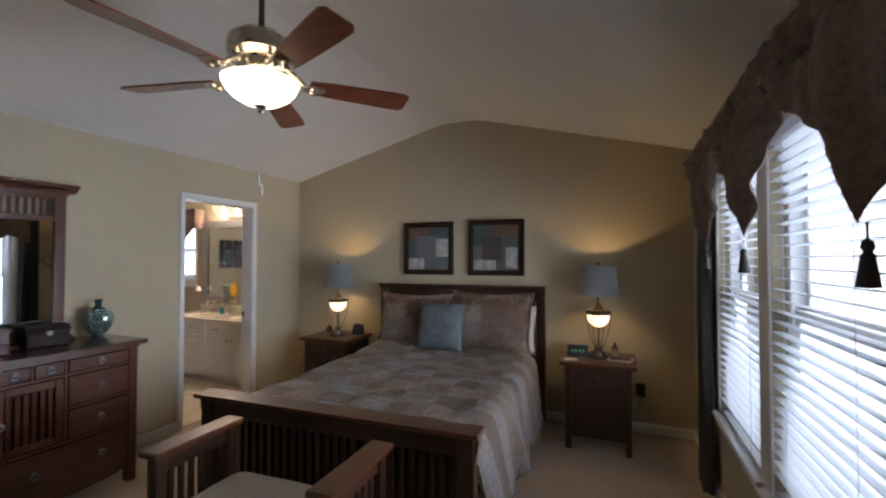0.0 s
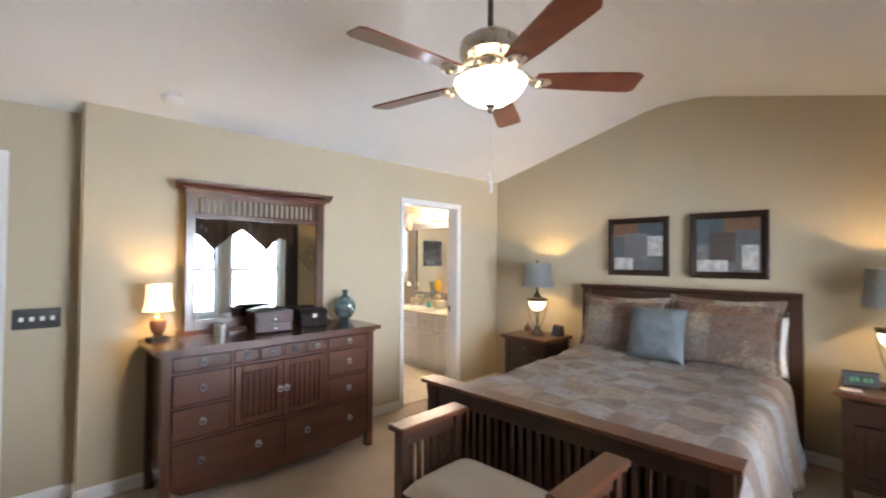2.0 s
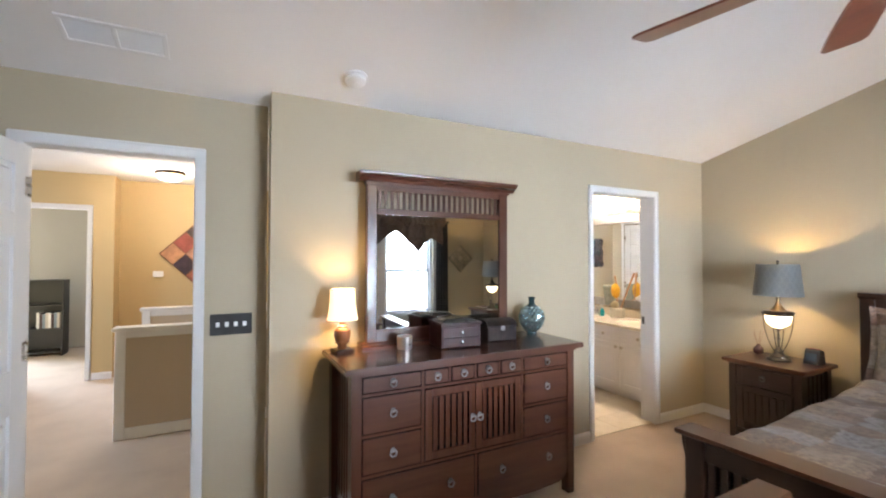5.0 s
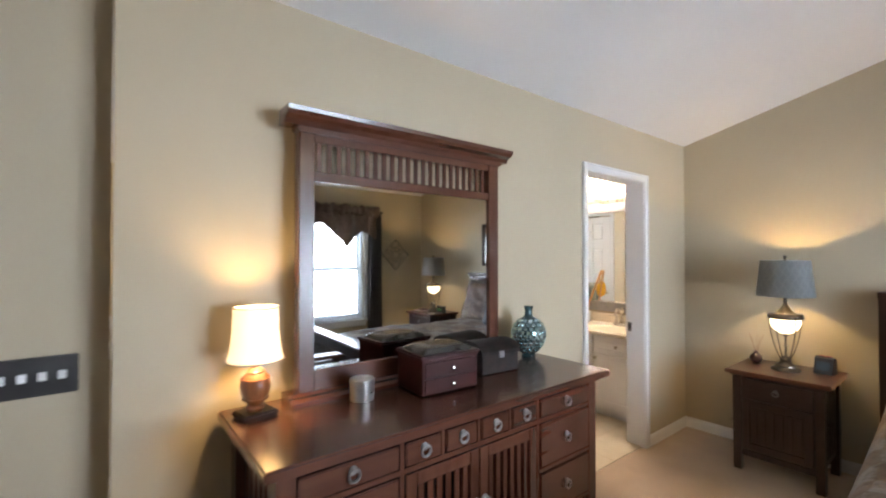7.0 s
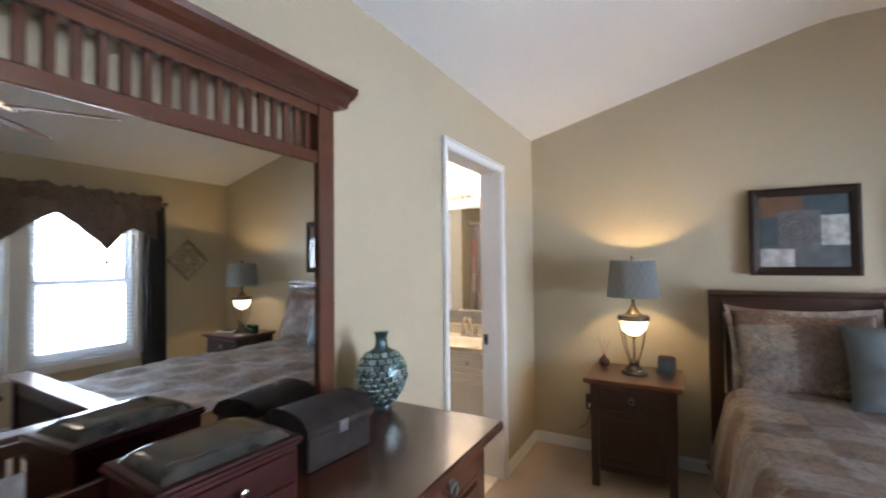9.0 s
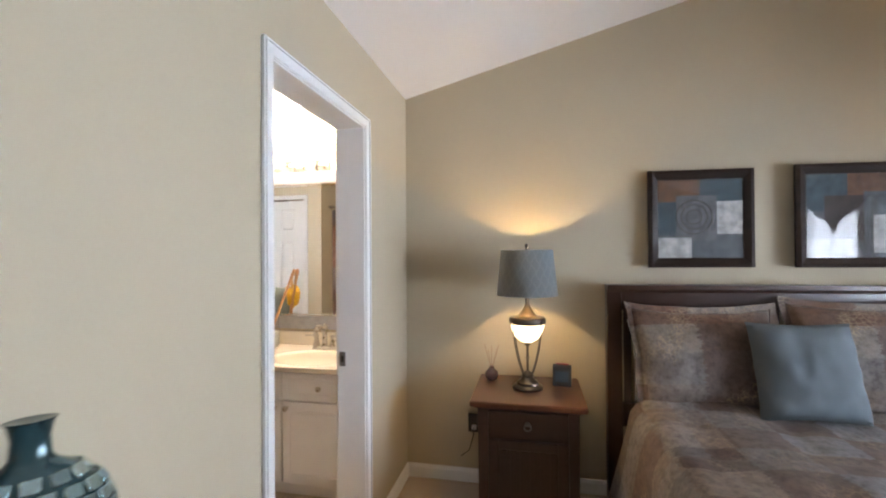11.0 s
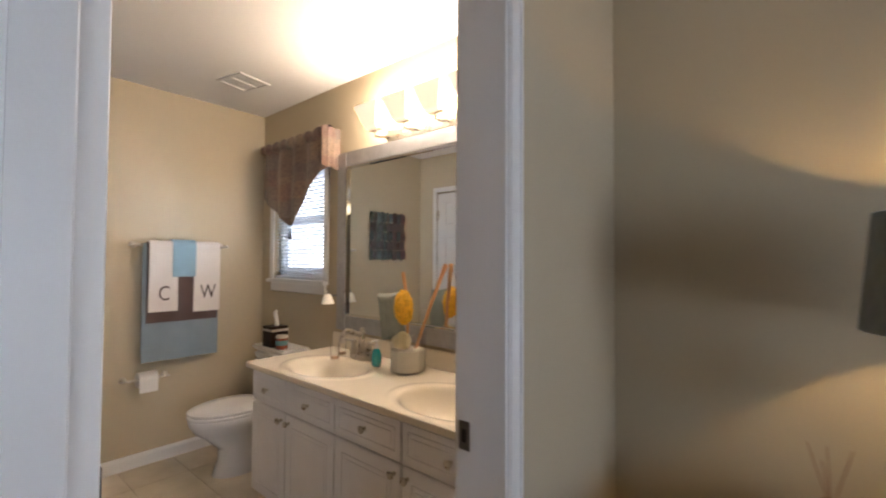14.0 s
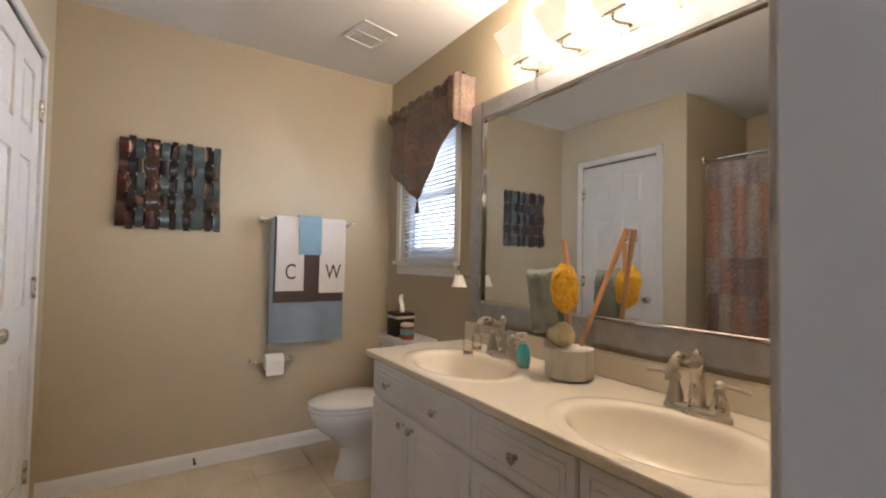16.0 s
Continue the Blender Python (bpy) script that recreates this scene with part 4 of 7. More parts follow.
structure("backdrop_1", blk(3.4, -4.0, -1.0, 3.5, 9.0, 5.0), DAYGLOW, "bright washed-out daylight outside the windows", "backdrop")
structure("backdrop_2", blk(-14.0, 6.6, -1.0, -2.0, 6.7, 5.0), DAYGLOW, "bright washed-out daylight outside the windows", "backdrop")


def make_window(name, axis_y0, axis_y1, z0, z1, place):
    """Double-hung sash in a wall along local x, outside towards +y."""
    w = thing(name, "white double-hung window, bright daylight behind", "window", place, kind="structure")
    a, b = axis_y0, axis_y1
    bm = bmesh.new()
    for x0, x1 in ((a, a + 0.035), (b - 0.035, b)):
        box(bm, x0, 0.05, z0, x1, 0.13, z1, 0.003)
    box(bm, a + 0.035, 0.05, z1 - 0.035, b - 0.035, 0.13, z1, 0.003)
    box(bm, a + 0.035, 0.05, z0, b - 0.035, 0.13, z0 + 0.035, 0.003)
    part("window_frame", bm, VINYL, w)
    zm = (z0 + z1) / 2
    for nm, c, d, y in (("lower_sash", z0 + 0.035, zm + 0.02, 0.065), ("upper_sash", zm - 0.02, z1 - 0.035, 0.098)):
        bm = bmesh.new()
        for x0, x1 in ((a + 0.036, a + 0.076), (b - 0.076, b - 0.036)):
            box(bm, x0, y, c, x1, y + 0.03, d, 0.003)
        for p, q in ((c, c + 0.045), (d - 0.045, d)):
            box(bm, a + 0.076, y, p, b - 0.076, y + 0.03, q, 0.003)
        s = part(nm, bm, VINYL, w)
        g = part("pane", blk(a + 0.074, y + 0.012, c + 0.043, b - 0.074, y + 0.016, d - 0.043), PANE, s)
        g.visible_shadow = False
    part("window_sill", blk(a - 0.05, -0.045, z0 - 0.024, b + 0.05, 0.05, z0 + 0.001, 0.005, 2), TRIM, w)
    part("apron", blk(a - 0.03, -0.016, z0 - 0.09, b + 0.03, -0.001, z0 - 0.024, 0.004), TRIM, w)
    return w


EASTM = pose(XE, 0, 0, 0, 0, -90)       # local x runs along -y, local y out of the room
make_window("window_1", -WYM0, -WY0, WZ0, WZ1, EASTM)
make_window("window_2", -WY1, -WYM1, WZ0, WZ1, EASTM)
bm = bmesh.new()
for y0, y1 in ((WY1, WY1 + 0.055), (WYM0, WYM1), (WY0 - 0.055, WY0)):
    box(bm, XE - 0.013, y0, WZ0 - 0.02, XE - 0.0005, y1, WZ1 + 0.055, 0.004)
box(bm, XE - 0.0125, WY0 - 0.05, WZ1 + 0.001, XE - 0.0005, WY1 + 0.05, WZ1 + 0.054, 0.004)
structure("window_trim", bm, TRIM, "white painted window trim", "trim")


def make_blind(place, half, z0, z1, pitch=0.043, tilt=-5, depth=0.05, group="window blinds", label="white slatted blind lowered over the window, slats half open"):
    b = thing("window_blind", label, "blind", place, group)
    part("headrail", blk(-half, -0.028, z1 - 0.05, half, 0.028, z1, 0.003), BLIND, b)
    me = None
    n = int((z1 - z0 - 0.09) / pitch)
    for i in range(n):
        z = z1 - 0.07 - i * pitch
        if me is None:
            bm = bmesh.new()
            prism(bm, [(-depth / 2, -0.001), (-depth / 4, 0.0012), (0, 0.002), (depth / 4, 0.0012), (depth / 2, -0.001), (depth / 2, 0.001), (0, 0.0045), (-depth / 2, 0.001)], 0, -half + 0.004, half - 0.004)
            me = mesh_of("slat", bm, BLIND)
        o = new("slat", me)
        o.parent = b
        o.matrix_basis = pose(0, 0, z, tilt, 0, 0)
    part("bottom_rail", blk(-half + 0.003, -0.022, z0 + 0.003, half - 0.003, 0.022, z0 + 0.022, 0.004), BLIND, b)
    for x in (-half * 0.62, half * 0.62):
        part("ladder_cord", piped([(x, -0.026, z0 + 0.02), (x, -0.026, z1 - 0.04)], 0.0015, 5), BLIND, b)
    return b


for y0, y1 in ((WY0, WYM0), (WYM1, WY1)):
    make_blind(pose(XE + 0.018, (y0 + y1) / 2, 0, 0, 0, -90), (y1 - y0) / 2 - 0.006, WZ0 + 0.002, WZ1 - 0.004)


def tassel(x, y, z, s=1.0):
    """Silk tassel hanging from (x, y, z)."""
    return turned([(0, 0), (0.0025 * s, -0.001), (0.0025 * s, -0.03 * s), (0.009 * s, -0.035 * s), (0.011 * s, -0.045 * s), (0.007 * s, -0.053 * s), (0.011 * s, -0.06 * s), (0.017 * s, -0.105 * s), (0.018 * s, -0.115 * s), (0, -0.117 * s)], x, y, z, 14)


TASSEL = plain("dark_silk_tassel", (0.035, 0.03, 0.032), 0.7, vary=0.1, grain=0.4, grain_scale=300, stretch=(1, 1, 0.1))


def make_valance():
    v = thing("valance", "bronze gathered valance with pointed scallops and dark tassels", "valance", pose(XE, 0, 0))
    y_hi, y_lo = 4.03, 1.42
    marks = [(4.03, 1.70), (3.80, 1.82), (3.57, 1.58), (3.18, 1.93), (2.76, 1.58), (2.33, 1.97), (1.85, 1.58), (1.52, 1.90), (1.42, 1.76)]

    def hem(y):
        for (a, za), (b, zb) in zip(marks, marks[1:]):
            if a >= y >= b:
                k = (a - y) / (a - b)
                k = k ** 0.75 if zb > za else 1 - (1 - k) ** 0.75
                return za + (zb - za) * k
        return 1.75

    def cloth(u, w):
        y = y_hi + (y_lo - y_hi) * u
        z0, z1 = hem(y), 2.10
        z = z1 + (z0 - z1) * w
        fold = 0.026 * math.sin(y * 19 + 0.8 * math.sin(y * 5)) * (1 - 0.4 * w) + 0.010 * math.sin(y * 43)
        swag = 0.05 * math.sin(w * math.pi) * (0.6 + 0.4 * math.sin(y * 7.4 + 1.0))
        x = -0.118 - swag + fold + 0.010 * noise.noise((y * 7, w * 5, 1.0))
        return (x, y, z)
    part("scalloped_cloth", sheet(170, 26, cloth, 0.004), BRONZECLOTH, v, "bronze damask with pointed hem", True)

    def ruff(u, w):
        y = y_hi + 0.03 + (y_lo - y_hi - 0.06) * u
        a = 2 * math.pi * w
        r = 0.074 + 0.010 * math.sin(y * 61 + 3 * math.sin(y * 7) + 2 * math.cos(a)) + 0.038 * noise.noise((y * 11, math.cos(a) * 1.6, math.sin(a) * 1.6)) + 0.018 * noise.noise((y * 30, math.cos(a) * 3, math.sin(a) * 3))
        return (-0.100 + r * 0.85 * math.cos(a), y, 2.105 + r * math.sin(a) + 0.012 * noise.noise((y * 4, 0, 3)))
    part("gathered_header", sheet(240, 20, ruff), BRONZECLOTH, v, "gathered and puffed header", True)
    bm = piped([(-0.10, y_hi + 0.09, 2.10), (-0.10, y_lo - 0.09, 2.10)], 0.014, 12)
    for y in (y_hi + 0.10, y_lo - 0.10):
        lathe(bm, [(0, -0.025), (0.018, -0.018), (0.025, 0), (0.018, 0.018), (0, 0.025)], -0.10, y, 2.10, 14)
    part("rod", bm, BRONZE, v, "dark bronze rod", True)
    for y in (y_hi + 0.055, y_lo - 0.055):
        part("rod_bracket", blk(-0.105, y - 0.008, 2.07, 0.0, y + 0.008, 2.095, 0.003), BRONZE, v)
    for y in (3.57, 2.76, 1.85):
        part("tassel", tassel(-0.125, y, 1.582, 1.1), TASSEL, v, "dark silk tassel", True)


make_valance()
CURTAIN = plain("dark_curtain_cloth", (0.040, 0.036, 0.038), 0.75, vary=0.15, grain=0.3, grain_scale=250, stretch=(1, 1, 0.3))


def drape(u, w):
    y = 0.205 * (u - 0.5) * (1 + 0.15 * w)
    return (0.028 * math.sin(u * 2 * math.pi * 4.5 + 0.5 * math.sin(w * 3)) + 0.01 * noise.noise((u * 8, w * 3, 0)), y, 0.03 + (1 - w) * 2.05)


single("curtain", sheet(60, 20, drape, 0.004), CURTAIN, "long dark curtain panel hanging beside the window", "curtain", pose(XE - 0.062, 4.045, 0), smooth=True)


# ---- pictures, wall ornament, plates ----
ARTCOL = {"slate": (0.085, 0.092, 0.095), "teal": (0.045, 0.072, 0.083), "rust": (0.15, 0.07, 0.032), "grey": (0.13, 0.125, 0.125), "pale": (0.42, 0.40, 0.37), "brown": (0.055, 0.038, 0.03)}
ART = {k: plain("art_" + k, c, 0.55, vary=0.35, scale=22, grain=0.3, grain_scale=120) for k, c in ARTCOL.items()}
PICGLASS = glass("picture_glass")


def make_picture(x0, x1, z0, z1, blocks, label, skew):
    p = thing("framed_picture", label, "picture", pose((x0 + x1) / 2, YN - (x1 - x0) / 2 * math.sin(radians(skew)), (z0 + z1) / 2, 0, 0, skew), "pictures above the bed")
    w, h, t = (x1 - x0) / 2, (z1 - z0) / 2, 0.055
    for s in (-1, 1):
        bm = bmesh.new()
        prism(bm, [(s * w, -0.005), (s * w, -0.022), (s * (w - 0.02), -0.030), (s * (w - t + 0.012), -0.020), (s * (w - t), -0.014), (s * (w - t), -0.005)], 2, -h, h)
        part("frame_side", bm, BLACKWOOD, p)
        bm = bmesh.new()
        prism(bm, [(-0.005, s * h), (-0.0215, s * h), (-0.0295, s * (h - 0.02)), (-0.0195, s * (h - t + 0.012)), (-0.0135, s * (h - t)), (-0.005, s * (h - t))], 0, -w + 0.012, w - 0.012)
        part("frame_rail", bm, BLACKWOOD, p)
    part("backing", blk(-w + 0.03, -0.0075, -h + 0.03, w - 0.03, -0.001, h - 0.03), ART["slate"], p, "painted collage")
    for i, (a, b, c, d, col) in enumerate(blocks):
        W, H = w - t, h - t
        part("collage_piece", blk(-W + 2 * W * a, -0.0085 - 0.0006 * i, -H + 2 * H * b, -W + 2 * W * c, -0.0072, -H + 2 * H * d), ART[col], p)
    g = part("glazing", blk(-w + t - 0.004, -0.0165, -h + t - 0.004, w - t + 0.004, -0.0150, h - t + 0.004), PICGLASS, p, "clear reflecting glass")
    g.visible_shadow = False
    return p


def medallion(r):
    bm = bmesh.new()
    for q in (1.0, 0.72, 0.42):
        tube(bm, [(r * q * math.cos(2 * math.pi * i / 28), 0, r * q * math.sin(2 * math.pi * i / 28)) for i in range(28)], 0.0025, 6, True)
    return bm


BL = [(0.0, 0.72, 0.52, 1.0, "rust"), (0.5, 0.62, 1.0, 1.0, "teal"), (0.0, 0.30, 0.22, 0.72, "teal"), (0.22, 0.20, 0.70, 0.80, "grey"), (0.70, 0.30, 1.0, 0.72, "pale"), (0.0, 0.0, 0.40, 0.26, "pale"), (0.40, 0.0, 1.0, 0.22, "slate")]
pic = make_picture(-1.436, -0.882, 1.342, 1.892, BL, "dark wood framed abstract collage in blue, grey and rust", 3)
o = part("medallion", medallion(0.095), ART["brown"], pic)
o.matrix_basis = pose(-0.03, -0.012, 0.01)
BL2 = [(0.0, 0.55, 0.45, 1.0, "teal"), (0.45, 0.70, 1.0, 1.0, "rust"), (0.2, 0.18, 0.62, 0.74, "brown"), (0.62, 0.30, 1.0, 0.78, "slate"), (0.0, 0.0, 0.5, 0.22, "pale"), (0.72, 0.05, 0.97, 0.5, "pale"), (0.0, 0.22, 0.2, 0.5, "grey")]
make_picture(-0.706, -0.148, 1.342, 1.895, BL2, "dark wood framed abstract collage in teal and brown", 4)


def make_wall_ornament():
    bm = bmesh.new()
    s = 0.235
    tube(bm, [(0, s, 0), (0, 0, s), (0, -s, 0), (0, 0, -s)], 0.007, 6, True)
    tube(bm, [(0, s - 0.03, 0), (0, 0, s - 0.03), (0, -s + 0.03, 0), (0, 0, -s + 0.03)], 0.004, 6, True)
    for k in range(8):
        cy, cz = (0.09 * math.cos(k * math.pi / 4 + 0.4), 0.09 * math.sin(k * math.pi / 4 + 0.4))
        pts = []
        for i in range(22):
            a = i * 0.42 + k * 0.8
            r = 0.055 - 0.0022 * i
            pts.append((-0.004 * (i % 2), cy + r * math.cos(a), cz + r * math.sin(a)))
        tube(bm, pts, 0.004, 6)
    single("wall_ornament", bm, BRONZE, "diamond-shaped scrolled metal ornament on the wall", "wall ornament", pose(XE - 0.012, 4.43, 1.49), smooth=True)


make_wall_ornament()
BLACKPLATE = plain("black_bronze_plate", (0.03, 0.028, 0.028), 0.4, 0.3, 0.15, 20)


def make_switch_plate():
    s = thing("light_switch", "dark four-gang switch plate with white rockers", "light switch", pose(XN, 0.757, 1.115))
    part("plate", blk(0.0005, -0.108, -0.060, 0.008, 0.108, 0.060, 0.003, 2), BLACKPLATE, s)
    for i in range(4):
        y = -0.069 + i * 0.046
        part("toggle", blk(0.007, y - 0.010, -0.013, 0.013, y + 0.010, 0.013, 0.002), TRIM, s, "white switch")


make_switch_plate()


def make_outlet(m, plug):
    o = thing("wall_outlet", "dark outlet plate with a plugged-in cord", "outlet", m)
    part("plate", blk(-0.037, -0.006, -0.058, 0.037, -0.0005, 0.058, 0.002), BLACKPLATE, o)
    part("plug", blk(-0.014, -0.032, -0.035, 0.014, -0.006, -0.008, 0.004), plug, o)
    part("cord", piped([(0, -0.03, -0.02), (0, -0.04, -0.06), (-0.03, -0.035, -0.16), (-0.08, -0.03, -0.2)], 0.003, 6), BLACKPLATE, o)


make_outlet(pose(0.862, YN, 0.365), BLACKPLATE)
make_outlet(pose(-2.449, YN, 0.37), VINYL)


def make_vent(m, w, d, slats, label, name="ceiling_vent"):
    v = thing(name, label, "vent", m)
    part("backing", blk(-w / 2 + 0.012, -d / 2 + 0.012, -0.004, w / 2 - 0.012, d / 2 - 0.012, -0.001), VINYL, v)
    bm = bmesh.new()
    t = 0.02
    for a, b, c, e in ((-w / 2, -d / 2, w / 2, -d / 2 + t), (-w / 2, d / 2 - t, w / 2, d / 2), (-w / 2, -d / 2 + t, -w / 2 + t, d / 2 - t), (w / 2 - t, -d / 2 + t, w / 2, d / 2 - t), (-0.01, -d / 2 + t, 0.01, d / 2 - t)):
        box(bm, a, b, -0.010, c, e, -0.0005, 0.002)
    part("frame", bm, TRIM, v)
    for i in range(slats):
        y = -d / 2 + t + (d - 2 * t) * (i + 0.5) / slats
        s = part("slat", blk(-w / 2 + t, -0.006, -0.0008, w / 2 - t, 0.006, 0.0008), TRIM, v)
        s.matrix_basis = pose(0, y, -0.0055, 30)


SLOPE = math.degrees(math.atan(k))
make_vent(pose(-2.68, 0.268, EAVE + k * (-2.68 - XW), 0, -SLOPE, 0) @ pose(0, 0, 0, 0, 0, 90), 0.40, 0.17, 9, "white ceiling air vent with slats")


def make_detector(m):
    d = thing("smoke_detector", "round white smoke detector on the ceiling", "smoke detector", m)
    part("base", turned([(0, 0), (0.068, 0), (0.068, -0.012), (0.06, -0.014), (0, -0.014)], seg=36), TRIM, d, smooth=True)
    part("cover", turned([(0.058, -0.014), (0.056, -0.03), (0.045, -0.038), (0.018, -0.04), (0.016, -0.043), (0, -0.043)], seg=36), TRIM, d, smooth=True)


make_detector(pose(-2.635, 1.355, EAVE + k * (-2.635 - XW), 0, -SLOPE, 0))


# ---- on the dresser ----
TOPZ = 0.957
URN = wood("carved_urn_wood", (0.035, 0.010, 0.005), (0.28, 0.10, 0.035), 2, 0.3, 0.6, 2.0)


def lit_cloth(name, colour, strength):
    m, t, b = material(name)
    n = node(t, "ShaderNodeTexNoise", Scale=180.0, Detail=2.0)
    t.links.new(coords(t), n.inputs["Vector"])
    t.links.new(ramp(t, n.outputs[0], [(0.3, shade(colour, 0.9)), (0.7, colour)]), b.inputs["Base Color"])
    t.links.new(ramp(t, n.outputs[0], [(0.3, (1.0, 0.66, 0.32)), (0.7, (1.0, 0.72, 0.40))]), b.inputs["Emission Color"])
    b.inputs["Emission Strength"].default_value = strength
    b.inputs["Roughness"].default_value = 0.85
    return m


def make_small_lamp():
    L = thing("table_lamp", "small carved urn lamp with lit cream bell shade", "table lamp", pose(-2.737, 1.318, TOPZ, 0, 0, 12) @ Matrix.Diagonal((0.97, 0.97, 0.98, 1)))
    part("foot", blk(-0.052, -0.058, 0, 0.052, 0.058, 0.022, 0.006, 2), BLACKWOOD, L, "black footed base")
    part("urn", turned([(0, 0.022), (0.026, 0.022), (0.030, 0.032), (0.024, 0.04), (0.036, 0.06), (0.046, 0.085), (0.049, 0.105), (0.046, 0.125), (0.036, 0.140), (0.028, 0.146), (0.031, 0.152), (0.022, 0.158), (0.016, 0.166), (0.018, 0.174), (0.008, 0.18), (0.008, 0.205), (0, 0.205)], seg=36), URN, L, "carved reddish urn body", True)
    for z in (0.062, 0.128):
        part("carved_band", piped([((0.040 if z < 0.1 else 0.045) * math.cos(2 * math.pi * i / 32), (0.040 if z < 0.1 else 0.045) * math.sin(2 * math.pi * i / 32), z) for i in range(32)], 0.0035, 6, True), URN, L, smooth=True)
    prof = [(0.090, 0.188), (0.083, 0.215), (0.077, 0.25), (0.073, 0.29), (0.071, 0.365)]
    part("shade", turned(prof + [(r - 0.001, z) for r, z in reversed(prof)], seg=48), lit_cloth("lit_cream_shade", (0.80, 0.72, 0.56), 1.8), L, "cream bell shade glowing warm", True)
    for r, z in ((0.0905, 0.189), (0.0715, 0.364)):
        part("shade_trim", piped([(r * math.cos(2 * math.pi * i / 40), r * math.sin(2 * math.pi * i / 40), z) for i in range(40)], 0.0028, 6, True), CREAM, L, smooth=True)
    lamp("small_bulb", "POINT", pose(-2.737, 1.318, TOPZ + 0.29), 11, WARM, 0.025)


make_small_lamp()
TIN = plain("brushed_tin", (0.55, 0.54, 0.52), 0.3, 0.85, 0.1, 30)
c = thing("candle_tin", "silvery round candle tin with a rimmed lid", "candle", pose(-2.672, 1.672, TOPZ))
part("tin", turned([(0, 0), (0.043, 0), (0.044, 0.003), (0.044, 0.058), (0, 0.058)], seg=36), TIN, c, smooth=True)
part("lid", turned([(0, 0.058), (0.0455, 0.058), (0.0455, 0.073), (0.043, 0.076), (0.040, 0.074), (0, 0.074)], seg=36), TIN, c, "silver rimmed lid", True)
LEATHER = plain("mottled_grey_leather", (0.016, 0.0105, 0.0085), 0.75, vary=0.85, scale=22, grain=0.4, grain_scale=120)


def make_jewelry_box():
    j = thing("jewelry_box", "glossy dark red jewelry box with smoky lid panel", "jewelry box", pose(-2.625, 1.985, TOPZ, 0, 0, -4))
    part("body", blk(-0.095, -0.130, 0.004, 0.095, 0.130, 0.135, 0.003), ROSE, j)
    for z0, z1 in ((0.012, 0.064), (0.070, 0.125)):
        d = part("drawer", blk(0.094, -0.120, z0, 0.101, 0.120, z1, 0.002), ROSE, j)
        b = turned([(0, 0), (0.004, 0), (0.004, 0.008), (0.0085, 0.012), (0.0085, 0.018), (0, 0.021)], seg=14)
        bmesh.ops.transform(b, matrix=pose(0.101, 0.0, (z0 + z1) / 2, 0, 90, 0), verts=b.verts)
        part("knob", b, CHROME, d, "bright chrome knob", True)
    part("lid", blk(-0.103, -0.140, 0.136, 0.106, 0.140, 0.152, 0.006, 2), ROSE, j)

    def pad(u, v):
        x, y = 2 * u - 1, 2 * v - 1
        e = max(0, 1 - abs(x) ** 5) ** 0.5 * max(0, 1 - abs(y) ** 5) ** 0.5
        return (x * 0.085, y * 0.118, 0.152 + 0.024 * e)
    part("lid_panel", sheet(18, 22, pad), plain("smoky_lid_glass", (0.035, 0.034, 0.030), 0.12, vary=0.6, scale=30, coat=0.3), j, "smoky glossy lid panel", True)


make_jewelry_box()


def make_chest_box():
    LEATHER.node_tree.nodes["Principled BSDF"].inputs["Specular IOR Level"].default_value = 0.25
    j = thing("trinket_box", "mottled dark brown leather trinket box with domed lid", "box", pose(-2.685, 2.335, TOPZ, 0, 0, -6))
    part("body", blk(-0.085, -0.105, 0, 0.085, 0.105, 0.085, 0.004), LEATHER, j)
    bm = bmesh.new()
    prism(bm, [(-0.09, 0.086), (0.09, 0.086), (0.09, 0.10), (0.072, 0.122), (0.04, 0.134), (0.0, 0.138), (-0.04, 0.134), (-0.072, 0.122), (-0.09, 0.10)], 1, -0.11, 0.11)
    part("lid", bm, LEATHER, j, smooth=True)
    part("clasp", blk(0.085, -0.015, 0.07, 0.094, 0.015, 0.10, 0.002), PEWTER, j)


make_chest_box()


